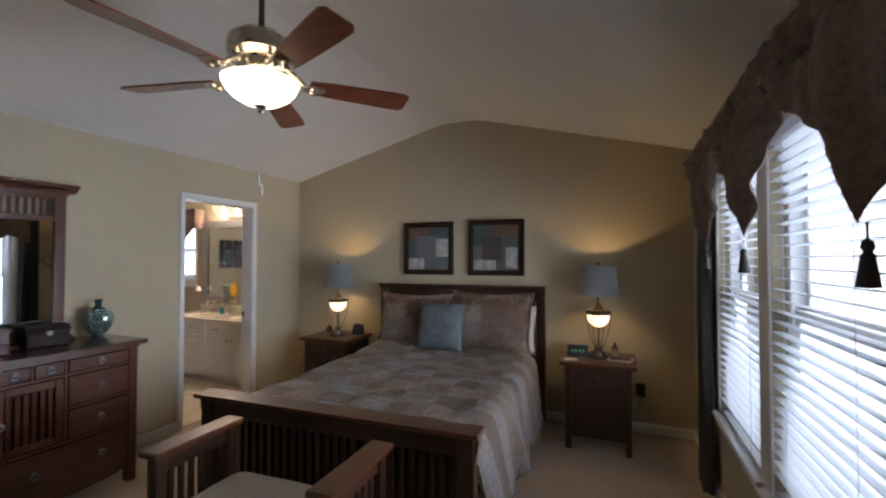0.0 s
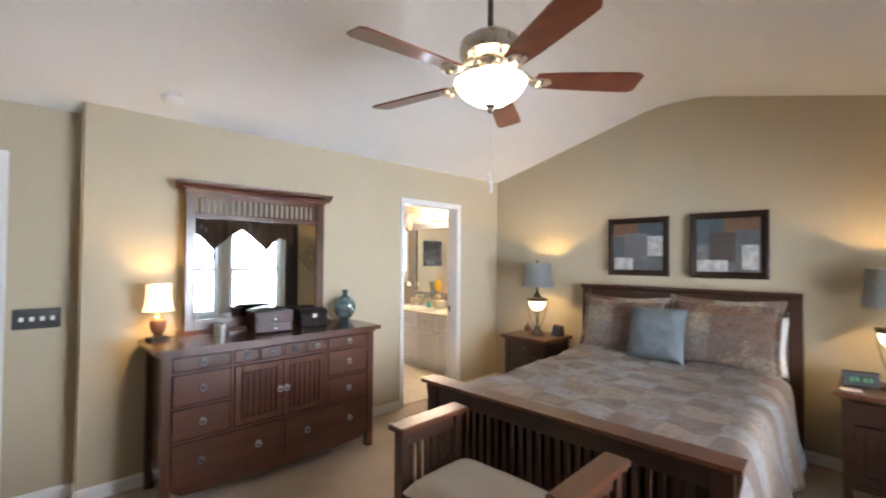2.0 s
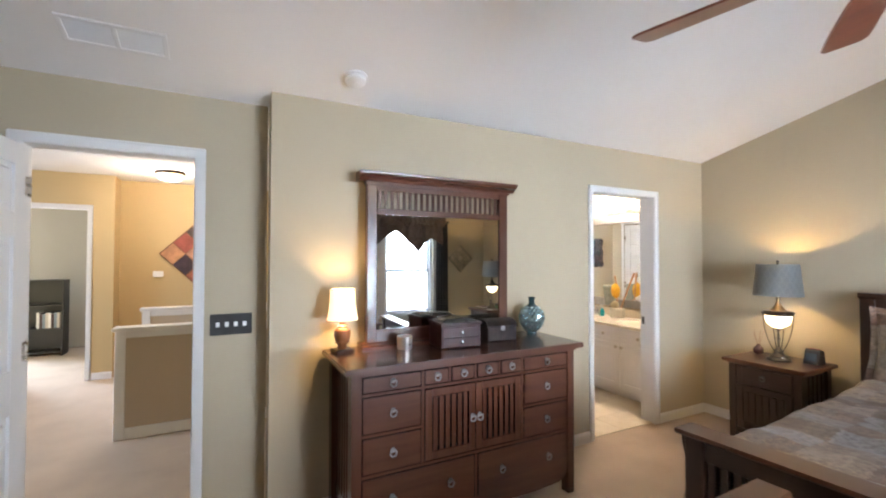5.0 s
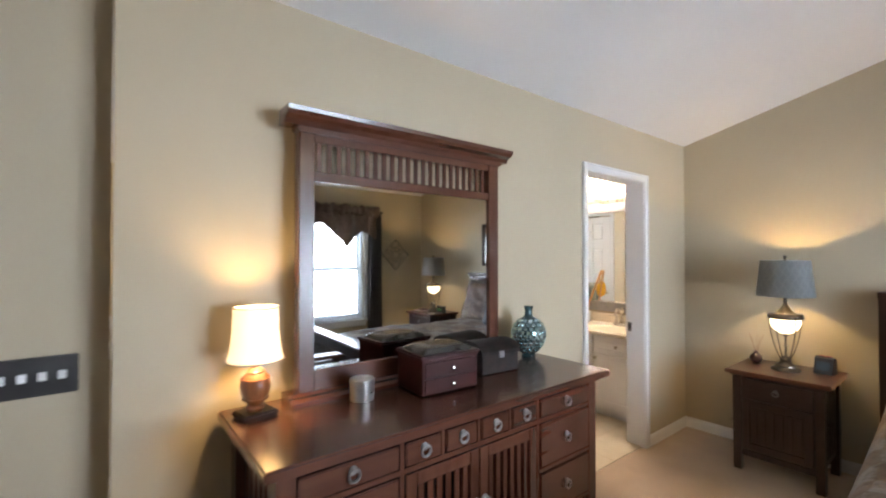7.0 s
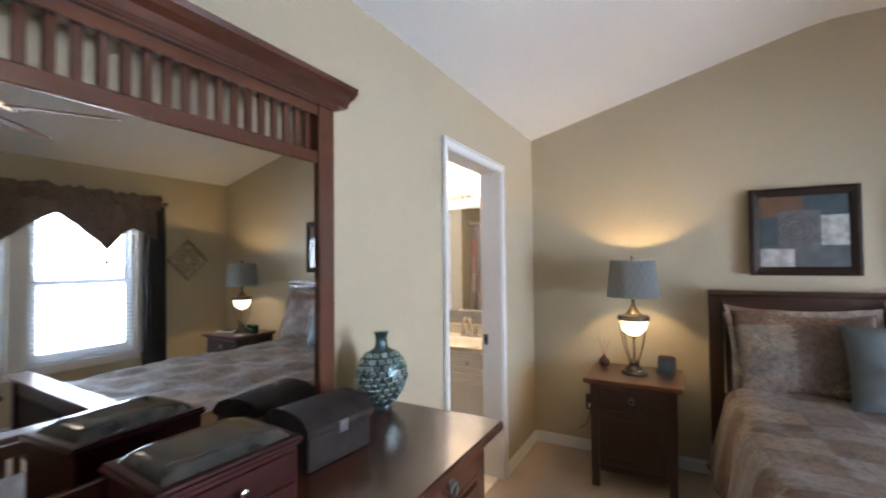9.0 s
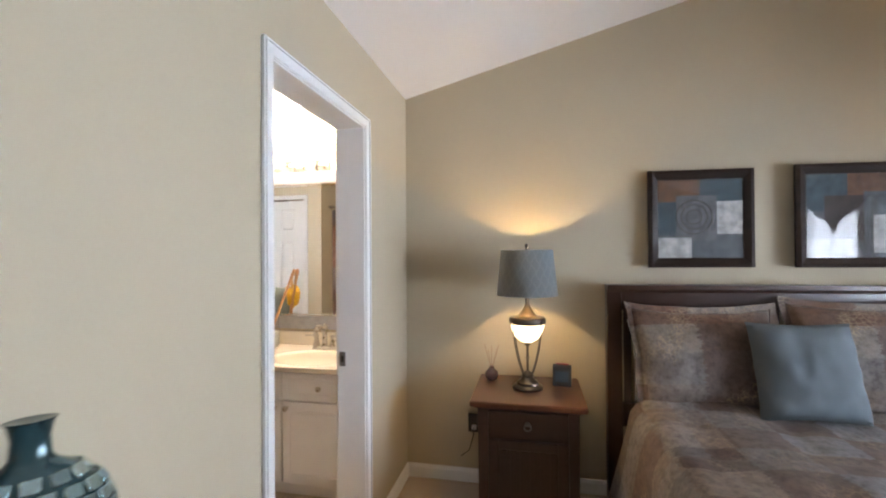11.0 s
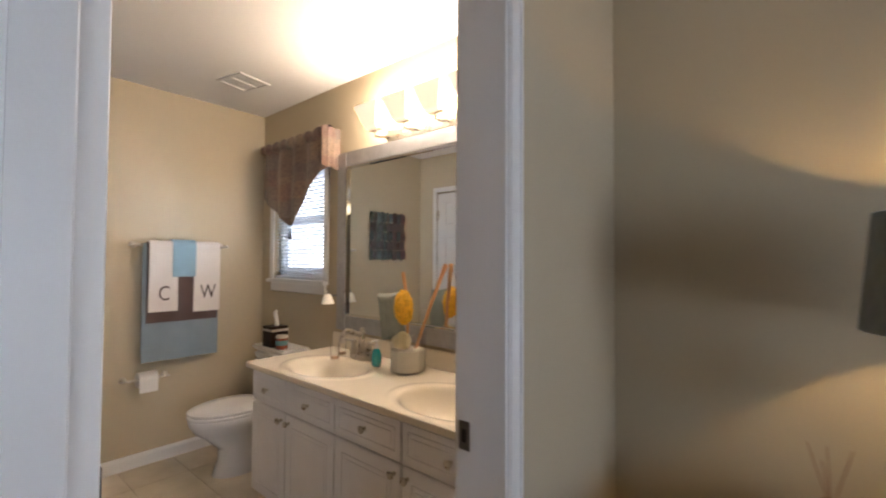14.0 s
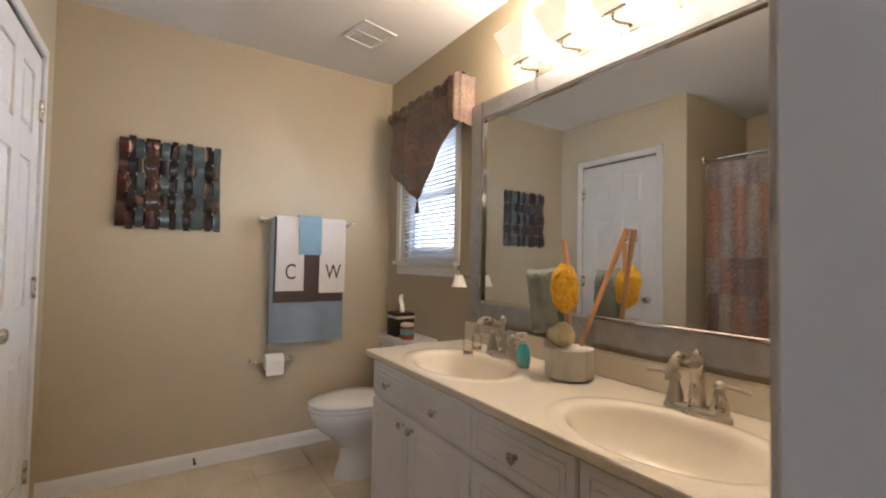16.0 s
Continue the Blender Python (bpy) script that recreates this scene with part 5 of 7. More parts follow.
def make_vase():
    v = thing("vase", "flat round vase covered in teal mirrored scales", "vase", pose(-2.735, 2.672, TOPZ, 0, 0, -35))
    prof = [(0, 0.0), (0.036, 0.0), (0.038, 0.006), (0.034, 0.014), (0.055, 0.035), (0.078, 0.065), (0.090, 0.105), (0.088, 0.135), (0.074, 0.168), (0.048, 0.195), (0.028, 0.206), (0.022, 0.214), (0.020, 0.238), (0.024, 0.256), (0.028, 0.262), (0.024, 0.262), (0.0, 0.258)]
    dark = plain("smoky_teal_glaze", (0.03, 0.07, 0.075), 0.15, 0.5, 0.3, 20, coat=0.6)
    part("body", turned(prof, seg=44, sx=0.62), dark, v, "smoky teal glazed body", True)
    m, t, b = material("teal_mirror_scale")
    info = t.nodes.new("ShaderNodeObjectInfo")
    t.links.new(ramp(t, info.outputs["Random"], [(0.0, (0.16, 0.25, 0.27)), (0.35, (0.34, 0.47, 0.48)), (0.7, (0.58, 0.72, 0.71)), (1.0, (0.24, 0.40, 0.43))]), b.inputs["Base Color"])
    b.inputs["Metallic"].default_value = 0.85
    b.inputs["Roughness"].default_value = 0.14
    me = mesh_of("scale", blk(-0.0098, -0.0105, -0.001, 0.0098, 0.0105, 0.0032, 0.0032, 1), m, True)

    def radius(z):
        for (r0, z0), (r1, z1) in zip(prof, prof[1:]):
            if z0 <= z <= z1 and z1 > z0:
                return r0 + (r1 - r0) * (z - z0) / (z1 - z0)
        return 0.03
    for row in range(9):
        z = 0.030 + row * 0.0195
        r = radius(z)
        n = max(6, int(2 * math.pi * r * 0.82 / 0.024))
        dr = (radius(z + 0.008) - radius(z - 0.008)) / 0.016
        for i in range(n):
            a = 2 * math.pi * (i + 0.5 * (row % 2)) / n
            p = Vector((0.62 * r * math.cos(a), r * math.sin(a), z))
            nrm = Vector((math.cos(a) / 0.62, math.sin(a), -dr)).normalized()
            o = new("scale", me)
            o.parent = v
            o.matrix_basis = Matrix.Translation(p) @ nrm.to_track_quat("Z", "Y").to_matrix().to_4x4() @ Matrix.Rotation(radians(90), 4, "Z")


make_vase()


# ---- on the nightstands ----
NZ = 0.69
REED = plain("reed_stick", (0.30, 0.19, 0.13), 0.8)
d = thing("reed_diffuser", "plum glass reed diffuser with thin sticks", "diffuser", pose(-2.325, 4.77, NZ))
part("bottle", turned([(0, 0), (0.026, 0), (0.036, 0.014), (0.039, 0.03), (0.034, 0.048), (0.018, 0.06), (0.013, 0.068), (0.015, 0.076), (0.0, 0.076)], seg=28), plain("plum_glaze", (0.10, 0.05, 0.05), 0.2, vary=0.2, coat=0.5), d, "plum coloured bottle", True)
for a, l in ((20, 0.2), (95, 0.19), (160, 0.2), (250, 0.18), (320, 0.19)):
    t = radians(a)
    part("reed", piped([(0, 0, 0.05), (0.045 * math.cos(t), 0.045 * math.sin(t), l)], 0.0016, 5), REED, d)
BLACKPLASTIC = plain("black_plastic", (0.012, 0.012, 0.014), 0.35, vary=0.1)
c = thing("alarm_clock", "small black alarm clock with a slanted face", "clock", pose(-1.925, 4.74, NZ, 0, 0, -8))
bm = bmesh.new()
prism(bm, [(-0.045, 0.0), (0.045, 0.0), (0.030, 0.10), (-0.005, 0.112), (-0.020, 0.10)], 0, -0.05, 0.05)
part("body", bm, BLACKPLASTIC, c)
o = part("screen", blk(-0.036, -0.0015, -0.028, 0.036, 0.0015, 0.028), plain("dull_clock_screen", (0.05, 0.07, 0.09), 0.15), c, "dull blue display")
o.matrix_basis = pose(0, -0.036, 0.052, -14)
part("snooze_bar", blk(-0.035, -0.002, 0.108, 0.035, 0.016, 0.116, 0.002), plain("red_plastic", (0.22, 0.03, 0.03), 0.4), c, "dull red top bar")
c = thing("digital_clock", "black digital clock with a dim green display", "clock", pose(0.365, 4.60, NZ, 0, 0, 12))
bm = bmesh.new()
prism(bm, [(-0.03, 0.0), (0.035, 0.0), (0.028, 0.088), (-0.012, 0.092), (-0.022, 0.088)], 0, -0.085, 0.085)
part("body", bm, BLACKPLASTIC, c)
o = part("display", blk(-0.068, -0.0015, -0.028, 0.068, 0.0015, 0.028), plain("dark_green_display", (0.012, 0.03, 0.016), 0.2), c, "dark green display window")
o.matrix_basis = pose(0, -0.0268, 0.046, -5)
for k, x in enumerate((-0.045, -0.018, 0.018, 0.045)):
    q = part("digit_bar", blk(x - 0.008, -0.0012, -0.017, x + 0.008, 0.0012, 0.012), glowing("green_digit", (0.2, 0.8, 0.25), 0.12, (0.05, 0.15, 0.06)), c)
    q.matrix_basis = pose(0, -0.0286, 0.046, -5)
single("card", blk(-0.05, -0.03, 0, 0.05, 0.03, 0.006, 0.001), WHITE, "small white notepad lying on the nightstand", "notepad", pose(0.33, 4.42, NZ + 0.001, 0, 0, 8))
c = thing("bottle", "small clear lotion bottle on papers", "bottle", pose(0.66, 4.66, NZ))
part("bottle_body", turned([(0, 0), (0.022, 0), (0.024, 0.004), (0.024, 0.075), (0.014, 0.09), (0.009, 0.095), (0, 0.095)], seg=22), glass("clear_bottle_glass", (0.9, 0.95, 0.92), 0.08), c, smooth=True)
part("cap", turned([(0, 0.095), (0.011, 0.095), (0.011, 0.118), (0, 0.12)], seg=16), BLACKPLASTIC, c, smooth=True)
PAPER = plain("white_paper", (0.7, 0.69, 0.66), 0.7, vary=0.05)
single("magazine", blk(-0.09, -0.065, 0, 0.09, 0.065, 0.012, 0.001), PAPER, "pale magazine lying on the nightstand", "magazine", pose(0.70, 4.53, NZ + 0.001, 0, 0, -14))
single("magazine", blk(-0.075, -0.05, 0, 0.075, 0.05, 0.008, 0.001), plain("maroon_cover", (0.10, 0.03, 0.03), 0.4, vary=0.3, scale=30), "small dark red booklet on a magazine", "booklet", pose(0.70, 4.53, NZ + 0.0135, 0, 0, 10))


# ---- media chest ----
def make_media_chest():
    c = thing("media_chest", "dark cherry two-tier chest with moulded ledges", "chest of drawers", pose(-1.03, -0.07, 0))
    part("upper_top", blk(-0.50, -0.255, 1.075, 0.50, 0.255, 1.10, 0.008, 2), CHERRY_X, c)
    part("upper_moulding", blk(-0.475, -0.25, 1.055, 0.475, 0.235, 1.076, 0.009, 2), CHERRY_X, c)
    part("upper_body", blk(-0.455, -0.25, 0.90, 0.455, 0.215, 1.056, 0.003), CHERRY_X, c)
    for s in (-1, 1):
        d = part("drawer", blk(s * 0.225 - 0.205, 0.213, 0.92, s * 0.225 + 0.205, 0.230, 1.04, 0.004), CHERRY_X, c)
        pull(d, pose(s * 0.225, 0.230, 0.98, 0, 0, 180))
    bm = bmesh.new()
    prism(bm, [(-0.255, 0.845), (0.255, 0.845), (0.285, 0.862), (0.300, 0.880), (0.300, 0.90), (-0.255, 0.90)], 0, -0.53, 0.53)
    part("ledge", bm, CHERRY_X, c)
    part("lower_body", blk(-0.495, -0.25, 0.09, 0.495, 0.24, 0.846, 0.003), CHERRY_X, c)
    for z0, z1 in ((0.62, 0.825), (0.38, 0.60), (0.12, 0.36)):
        d = part("drawer", blk(-0.45, 0.238, z0, 0.45, 0.258, z1, 0.004), CHERRY_X, c)
        for s in (-1, 1):
            pull(d, pose(s * 0.25, 0.258, (z0 + z1) / 2, 0, 0, 180))
    for x in (-0.46, 0.46):
        for y in (-0.22, 0.21):
            part("foot", blk(x - 0.035, y - 0.03, 0, x + 0.035, y + 0.03, 0.10, 0.003), CHERRY_Z, c)


make_media_chest()


# ---- bathroom shell ----
BWIN = (-5.47, -4.82, 1.20, 2.06)
structure("bath_wall_north", wall_y(bmesh.new(), BY1, BY1 + 0.14, BX - 0.12, XB, 2.7, [BWIN]), WALL, "tan painted wall above the vanity", "wall")
structure("bath_wall_west", blk(BX - 0.12, 1.9, 0, BX, BY1, 2.7), WALL, "tan painted wall with the towel bar", "wall")
CD0, CD1, CDH = -5.408, -4.715, 2.072
structure("bath_wall_south", wall_y(bmesh.new(), BY0 - 0.10, BY0, BX, -4.49, 2.7, [(CD0 - 0.012, CD1 + 0.012, 0, CDH + 0.012)]), WALL, "tan painted wall with a closet door", "wall")
structure("bath_wall_alcove", blk(-4.59, 2.20, 0, -4.49, BY0 - 0.10, 2.7), WALL, "tan painted wall beside the tub", "wall")
structure("bath_wall_tub", blk(-4.59, 2.06, 0, XB, 2.20, 2.7), WALL, "tan painted wall behind the tub", "wall")
structure("bath_ceiling", blk(BX - 0.12, 1.9, BC, XB, BY1 + 0.14, BC + 0.08), CEIL, "flat white bathroom ceiling", "ceiling")
structure("closet_back", blk(BX, 1.9, 0, -4.59, 1.95, 2.7), WALL, "plain closet wall", "wall")
structure("bath_subfloor", blk(BX, 2.2, 0.0005, XW - 0.03, BY1, 0.004), GROUT, "grout bed under the bathroom tiles", "floor")
baseboard("baseboard_8", BX, BY0, BX, BY1, 1, 0.095)
structure("baseboard_9", blk(CD1 + CW, BY0 + 0.0005, 0.002, -4.49, BY0 + 0.013, 0.095, 0.003), TRIM, "white painted baseboard", "baseboard")
structure("baseboard_10", blk(BX + 0.013, BY1 - 0.013, 0.002, -4.70, BY1 - 0.0005, 0.095, 0.003), TRIM, "white painted baseboard", "baseboard")

# closet door, closed
d3 = thing("door_3", "white painted door frame with moulded casing", "door frame", kind="structure")
bm = bmesh.new()
for a, b in ((CD0 - CW, CD0 - 0.003), (CD1 + 0.003, CD1 + CW)):
    box(bm, a, BY0, 0.002, b, BY0 + 0.015, CDH + CW, 0.004, 2)
box(bm, CD0 - CW, BY0, CDH + 0.004, CD1 + CW, BY0 + 0.0145, CDH + CW - 0.001, 0.004, 2)
part("casing", bm, TRIM, d3)
cl = panel_door("closet_door", CD1 - CD0 - 0.006, "closed white six-panel closet door with nickel hinges", 2.06)
cl.matrix_world = pose(CD0 + 0.003, BY0 - 0.014, 0)

# pocket door, edge showing in the jamb
pk = thing("pocket_door", "white pocket door slid into the wall, edge showing", "door", pose(0, 0, 0))
part("leaf", blk(-3.034, DB0 + 0.0005, 0.01, -2.997, 3.484, DH - 0.004, 0.002), TRIM, pk)
part("edge_latch", blk(-3.030, 3.4835, 0.955, -3.001, 3.4865, 1.095, 0.001, 1), PEWTER, pk, "pewter edge latch")
sp = thing("strike_plate", "pewter strike plate set in the white jamb", "strike plate", pose(-2.998, DB1, 0.92))
part("plate", blk(-0.016, -0.0028, -0.035, 0.016, -0.0004, 0.035, 0.001), PEWTER, sp)
# no real hole: its shade is a solid black block on the plate
part("strike_hole_shade", blk(-0.007, -0.0034, -0.016, 0.007, -0.0026, 0.016), BLACKPLASTIC, sp)

make_window("window_3", BWIN[0], BWIN[1], BWIN[2], BWIN[3], pose(0, BY1, 0))
bm = bmesh.new()
for a, b in ((BWIN[0] - 0.055, BWIN[0]), (BWIN[1], BWIN[1] + 0.055)):
    box(bm, a, BY1 - 0.014, BWIN[2], b, BY1 - 0.0005, BWIN[3] + 0.055, 0.004)
box(bm, BWIN[0] - 0.05, BY1 - 0.0135, BWIN[3], BWIN[1] + 0.05, BY1 - 0.0005, BWIN[3] + 0.054, 0.004)
structure("window_trim_bath", bm, TRIM, "white painted window trim", "trim")
make_blind(pose((BWIN[0] + BWIN[1]) / 2, BY1 + 0.022, 0), (BWIN[1] - BWIN[0]) / 2 - 0.006, BWIN[2] + 0.002, BWIN[3] - 0.004, 0.026, -22, 0.028, "window blinds", "white narrow-slat blind in the bathroom window")

COPPER = patchwork("copper_patchwork_cloth", (0.20, 0.14, 0.12), [(0.165, 0.098, 0.075), (0.14, 0.112, 0.10), (0.21, 0.15, 0.115), (0.155, 0.125, 0.112), (0.10, 0.060, 0.05)], 60, 0.3)


def make_bath_valance():
    v = thing("valance", "copper patchwork valance with one long point and tassel", "valance", pose(0, BY1, 0))
    x0, x1 = -5.50, -4.66

    def hem(x):
        a = [(-5.50, 1.80), (-5.13, 1.575), (-5.06, 1.60), (-4.91, 1.79), (-4.77, 1.92), (-4.66, 1.93)]
        for (p, zp), (q, zq) in zip(a, a[1:]):
            if p <= x <= q:
                return zp + (zq - zp) * (x - p) / (q - p)
        return 1.9

    def cloth(u, w):
        x = x0 + (x1 - x0) * u
        z = 2.16 + (hem(x) - 2.16) * w
        return (x, -0.085 + 0.014 * math.sin(x * 34) * (1 - 0.4 * w) + 0.008 * noise.noise((x * 9, w * 4, 0)), z)
    part("cloth", sheet(80, 18, cloth, 0.004), COPPER, v, smooth=True)

    def jabot(u, w):
        x = -4.765 + 0.12 * u
        return (x, -0.112 + 0.014 * math.sin(u * 15), 2.19 - w * (0.27 - 0.10 * (1 - u)))
    part("jabot", sheet(24, 12, jabot, 0.004), COPPER, v, "gathered end tail", True)

    def ruff(u, w):
        x = x0 + (x1 - x0) * u
        a = 2 * math.pi * w
        r = 0.036 + 0.007 * math.sin(x * 60) + 0.006 * noise.noise((x * 12, math.cos(a), math.sin(a)))
        return (x, -0.08 + r * 0.8 * math.cos(a), 2.165 + r * math.sin(a))
    part("gathered_header", sheet(90, 14, ruff), COPPER, v, smooth=True)
    part("rod", piped([(x0 + 0.01, -0.08, 2.165), (x1 - 0.01, -0.08, 2.165)], 0.009, 8), BRONZE, v)
    def side_return(u, w):
        return (x1 + 0.004 * math.sin(u * 9), -0.092 + 0.090 * u, 2.185 - (0.25 + 0.02 * u) * w)
    part("side_return", sheet(8, 10, side_return, 0.004), COPPER, v, smooth=True)
    part("tassel", tassel(-5.10, -0.09, 1.585, 0.85), TASSEL, v, "dark tassel", True)


make_bath_valance()

# ---- vanity ----
MARBLE = plain("cultured_marble", (0.86, 0.79, 0.66), 0.18, vary=0.03, scale=4, coat=0.4)
THERMO = plain("white_cabinet_paint", (0.82, 0.815, 0.82), 0.4, vary=0.02)
VX0, VX1, VY0, VZ = -4.69, XB - 0.002, 4.452, 0.79
SINKS = ((-3.43, 4.675), (-4.26, 4.685))
v = thing("vanity_cabinet", "white thermofoil double vanity cabinet with nickel knobs", "cabinet", pose(0, 0, 0))
bm = blk(VX0 + 0.025, VY0 + 0.045, 0.10, VX1, BY1 - 0.001, VZ - 0.16, 0.002)
box(bm, VX0 + 0.025, VY0 + 0.045, VZ - 0.1595, VX1, VY0 + 0.062, VZ - 0.03)
box(bm, VX0 + 0.025, VY0 + 0.0625, VZ - 0.1595, VX0 + 0.043, BY1 - 0.001, VZ - 0.03)
part("body", bm, THERMO, v)
part("toe_kick", blk(VX0 + 0.03, VY0 + 0.11, 0.005, VX1, BY1 - 0.01, 0.10), THERMO, v)


def raised_front(name, x0, x1, z0, z1, kx, kz):
    f = part(name, blk(x0 + 0.003, VY0 + 0.025, z0 + 0.003, x1 - 0.003, VY0 + 0.046, z1 - 0.003, 0.004, 2), THERMO, v)
    m = 0.035 if z1 - z0 < 0.25 else 0.055
    bm = bmesh.new()
    tube(bm, [(x0 + m, VY0 + 0.0255, z0 + m), (x1 - m, VY0 + 0.0255, z0 + m), (x1 - m, VY0 + 0.0255, z1 - m), (x0 + m, VY0 + 0.0255, z1 - m)], 0.005, 6, True)
    box(bm, x0 + m + 0.016, VY0 + 0.0215, z0 + m + 0.016, x1 - m - 0.016, VY0 + 0.026, z1 - m - 0.016, 0.003)
    part("raised_panel", bm, THERMO, f)
    b = turned([(0, 0), (0.008, 0), (0.008, 0.004), (0.005, 0.008), (0.006, 0.014), (0.014, 0.019), (0.016, 0.025), (0.010, 0.030), (0, 0.031)], seg=18)
    bmesh.ops.transform(b, matrix=pose(kx, VY0 + 0.024, kz, 90), verts=b.verts)
    part("knob", b, NICKEL, f, "brushed nickel knob", True)


cols = [(-4.66, -4.32), (-4.32, -3.92), (-3.92, -3.51), (-3.51, -3.03)]
for x0, x1 in cols:
    raised_front("drawer", x0, x1, 0.595, 0.752, (x0 + x1) / 2, 0.672)
for i, (x0, x1) in enumerate(cols):
    raised_front("cabinet_door", x0, x1, 0.115, 0.588, x1 - 0.035 if i % 2 == 0 else x0 + 0.035, 0.55)


def counter_point(u, w):
    x, y = VX0 + (VX1 - VX0) * u, VY0 + (BY1 - 0.001 - VY0) * w
    z = VZ
    for sx, sy in SINKS:
        r = math.hypot((x - sx) / 0.235, (y - sy) / 0.172)
        if r < 1:
            z = VZ - 0.012 - 0.125 * (1 - r ** 2.6) ** 0.8 * 1.0
        elif r < 1.06:
            z = VZ - 0.012 * (1.06 - r) / 0.06
        elif r < 1.30:
            z = VZ + 0.0035 * math.sin((r - 1.06) / 0.24 * math.pi)
    return (x, y, z)


c = thing("vanity_counter", "cream cultured marble counter with two moulded basins", "counter", pose(0, 0, 0))
part("countertop", sheet(240, 84, counter_point), MARBLE, c, smooth=True)
bm = bmesh.new()
box(bm, VX0, VY0, VZ - 0.030, VX1, VY0 + 0.02, VZ - 0.0005, 0.004)
box(bm, VX0, VY0 + 0.0205, VZ - 0.030, VX0 + 0.02, BY1 - 0.001, VZ - 0.0005, 0.003)
part("front_edge", bm, MARBLE, c)
part("backsplash", blk(VX0, BY1 - 0.022, VZ - 0.002, VX1, BY1 - 0.0005, VZ + 0.095, 0.006, 2), MARBLE, c)
for sx, sy in SINKS:
    part("drain", turned([(0.0, 0), (0.024, 0), (0.024, 0.004), (0.016, 0.005), (0.014, 0.003), (0, 0.003)], sx, sy, VZ - 0.136, 22), CHROME, c, "chrome drain", True)


def make_faucet(m):
    f = thing("faucet", "brushed nickel two-handle faucet with arched spout", "faucet", m, "vanity faucets")
    part("deck_plate", turned([(0, 0), (1.0, 0), (1.0, 0.010), (0.93, 0.018), (0.85, 0.020), (0, 0.020)], seg=40, sx=0.085, sy=0.030), NICKEL, f, smooth=True)
    part("spout_body", turned([(0, 0.018), (0.022, 0.018), (0.020, 0.04), (0.017, 0.07), (0.0155, 0.11), (0.018, 0.122), (0.018, 0.13), (0.012, 0.138), (0.012, 0.146), (0.006, 0.152), (0.0, 0.158)], 0, 0.004, 0, 24), NICKEL, f, smooth=True)
    pts = [(0, 0.0, 0.118), (0, -0.03, 0.127), (0, -0.06, 0.142), (0, -0.085, 0.147), (0, -0.105, 0.138), (0, -0.115, 0.118), (0, -0.118, 0.096)]
    part("spout", piped(pts, [0.012, 0.0115, 0.0115, 0.012, 0.0125, 0.013, 0.0155], 14), NICKEL, f, smooth=True)
    for s in (-1, 1):
        h = part("handle", turned([(0, 0.018), (0.023, 0.018), (0.021, 0.034), (0.014, 0.06), (0.011, 0.072), (0.015, 0.076), (0.013, 0.085), (0.008, 0.09), (0, 0.094)], s * 0.055, 0, 0, 22), NICKEL, f, smooth=True)
        part("lever", piped([(s * 0.055, 0, 0.080), (s * 0.085, -0.006, 0.084), (s * 0.12, -0.012, 0.083), (s * 0.126, -0.013, 0.083)], [0.006, 0.0045, 0.0045, 0.006], 10), NICKEL, h, smooth=True)
    return f


make_faucet(pose(-3.455, 4.900, VZ) @ Matrix.Diagonal((1.07, 1.07, 1.15, 1)))
make_faucet(pose(-4.265, 4.900, VZ) @ Matrix.Diagonal((1.15, 1.15, 1.15, 1)))

# ---- vanity mirror and lights ----
SILVER = plain("brushed_silver_frame", (0.40, 0.40, 0.41), 0.4, 0.75, 0.1, 25, 0.1)
m = thing("vanity_mirror", "wide mirror in a brushed silver frame above the vanity", "mirror", pose(0, BY1, 0))
MX0, MX1, MZ0, MZ1, FW = -4.65, -3.05, 0.905, 2.02, 0.092
for a, b in ((MX0, MX0 + FW), (MX1 - FW, MX1)):
    part("frame_side", blk(a, -0.026, MZ0, b, -0.001, MZ1, 0.006, 2), SILVER, m)
for a, b in ((MZ0, MZ0 + FW), (MZ1 - FW, MZ1)):
    part("frame_rail", blk(MX0 + FW, -0.0255, a, MX1 - FW, -0.001, b, 0.006, 2), SILVER, m)
bm = bmesh.new()
for a, b in ((MX0 + FW - 0.002, MX0 + FW + 0.012), (MX1 - FW - 0.012, MX1 - FW + 0.002)):
    box(bm, a, -0.030, MZ0 + FW - 0.002, b, -0.008, MZ1 - FW + 0.002, 0.003)
for a, b in ((MZ0 + FW - 0.002, MZ0 + FW + 0.012), (MZ1 - FW - 0.012, MZ1 - FW + 0.002)):
    box(bm, MX0 + FW + 0.012, -0.0295, a, MX1 - FW - 0.012, -0.008, b, 0.003)
part("inner_bead", bm, CHROME, m, "bright silver bead")
part("mirror_glass", blk(MX0 + FW - 0.004, -0.014, MZ0 + FW - 0.004, MX1 - FW + 0.004, -0.004, MZ1 - FW + 0.004), MIRROR, m, "silvered mirror glass")

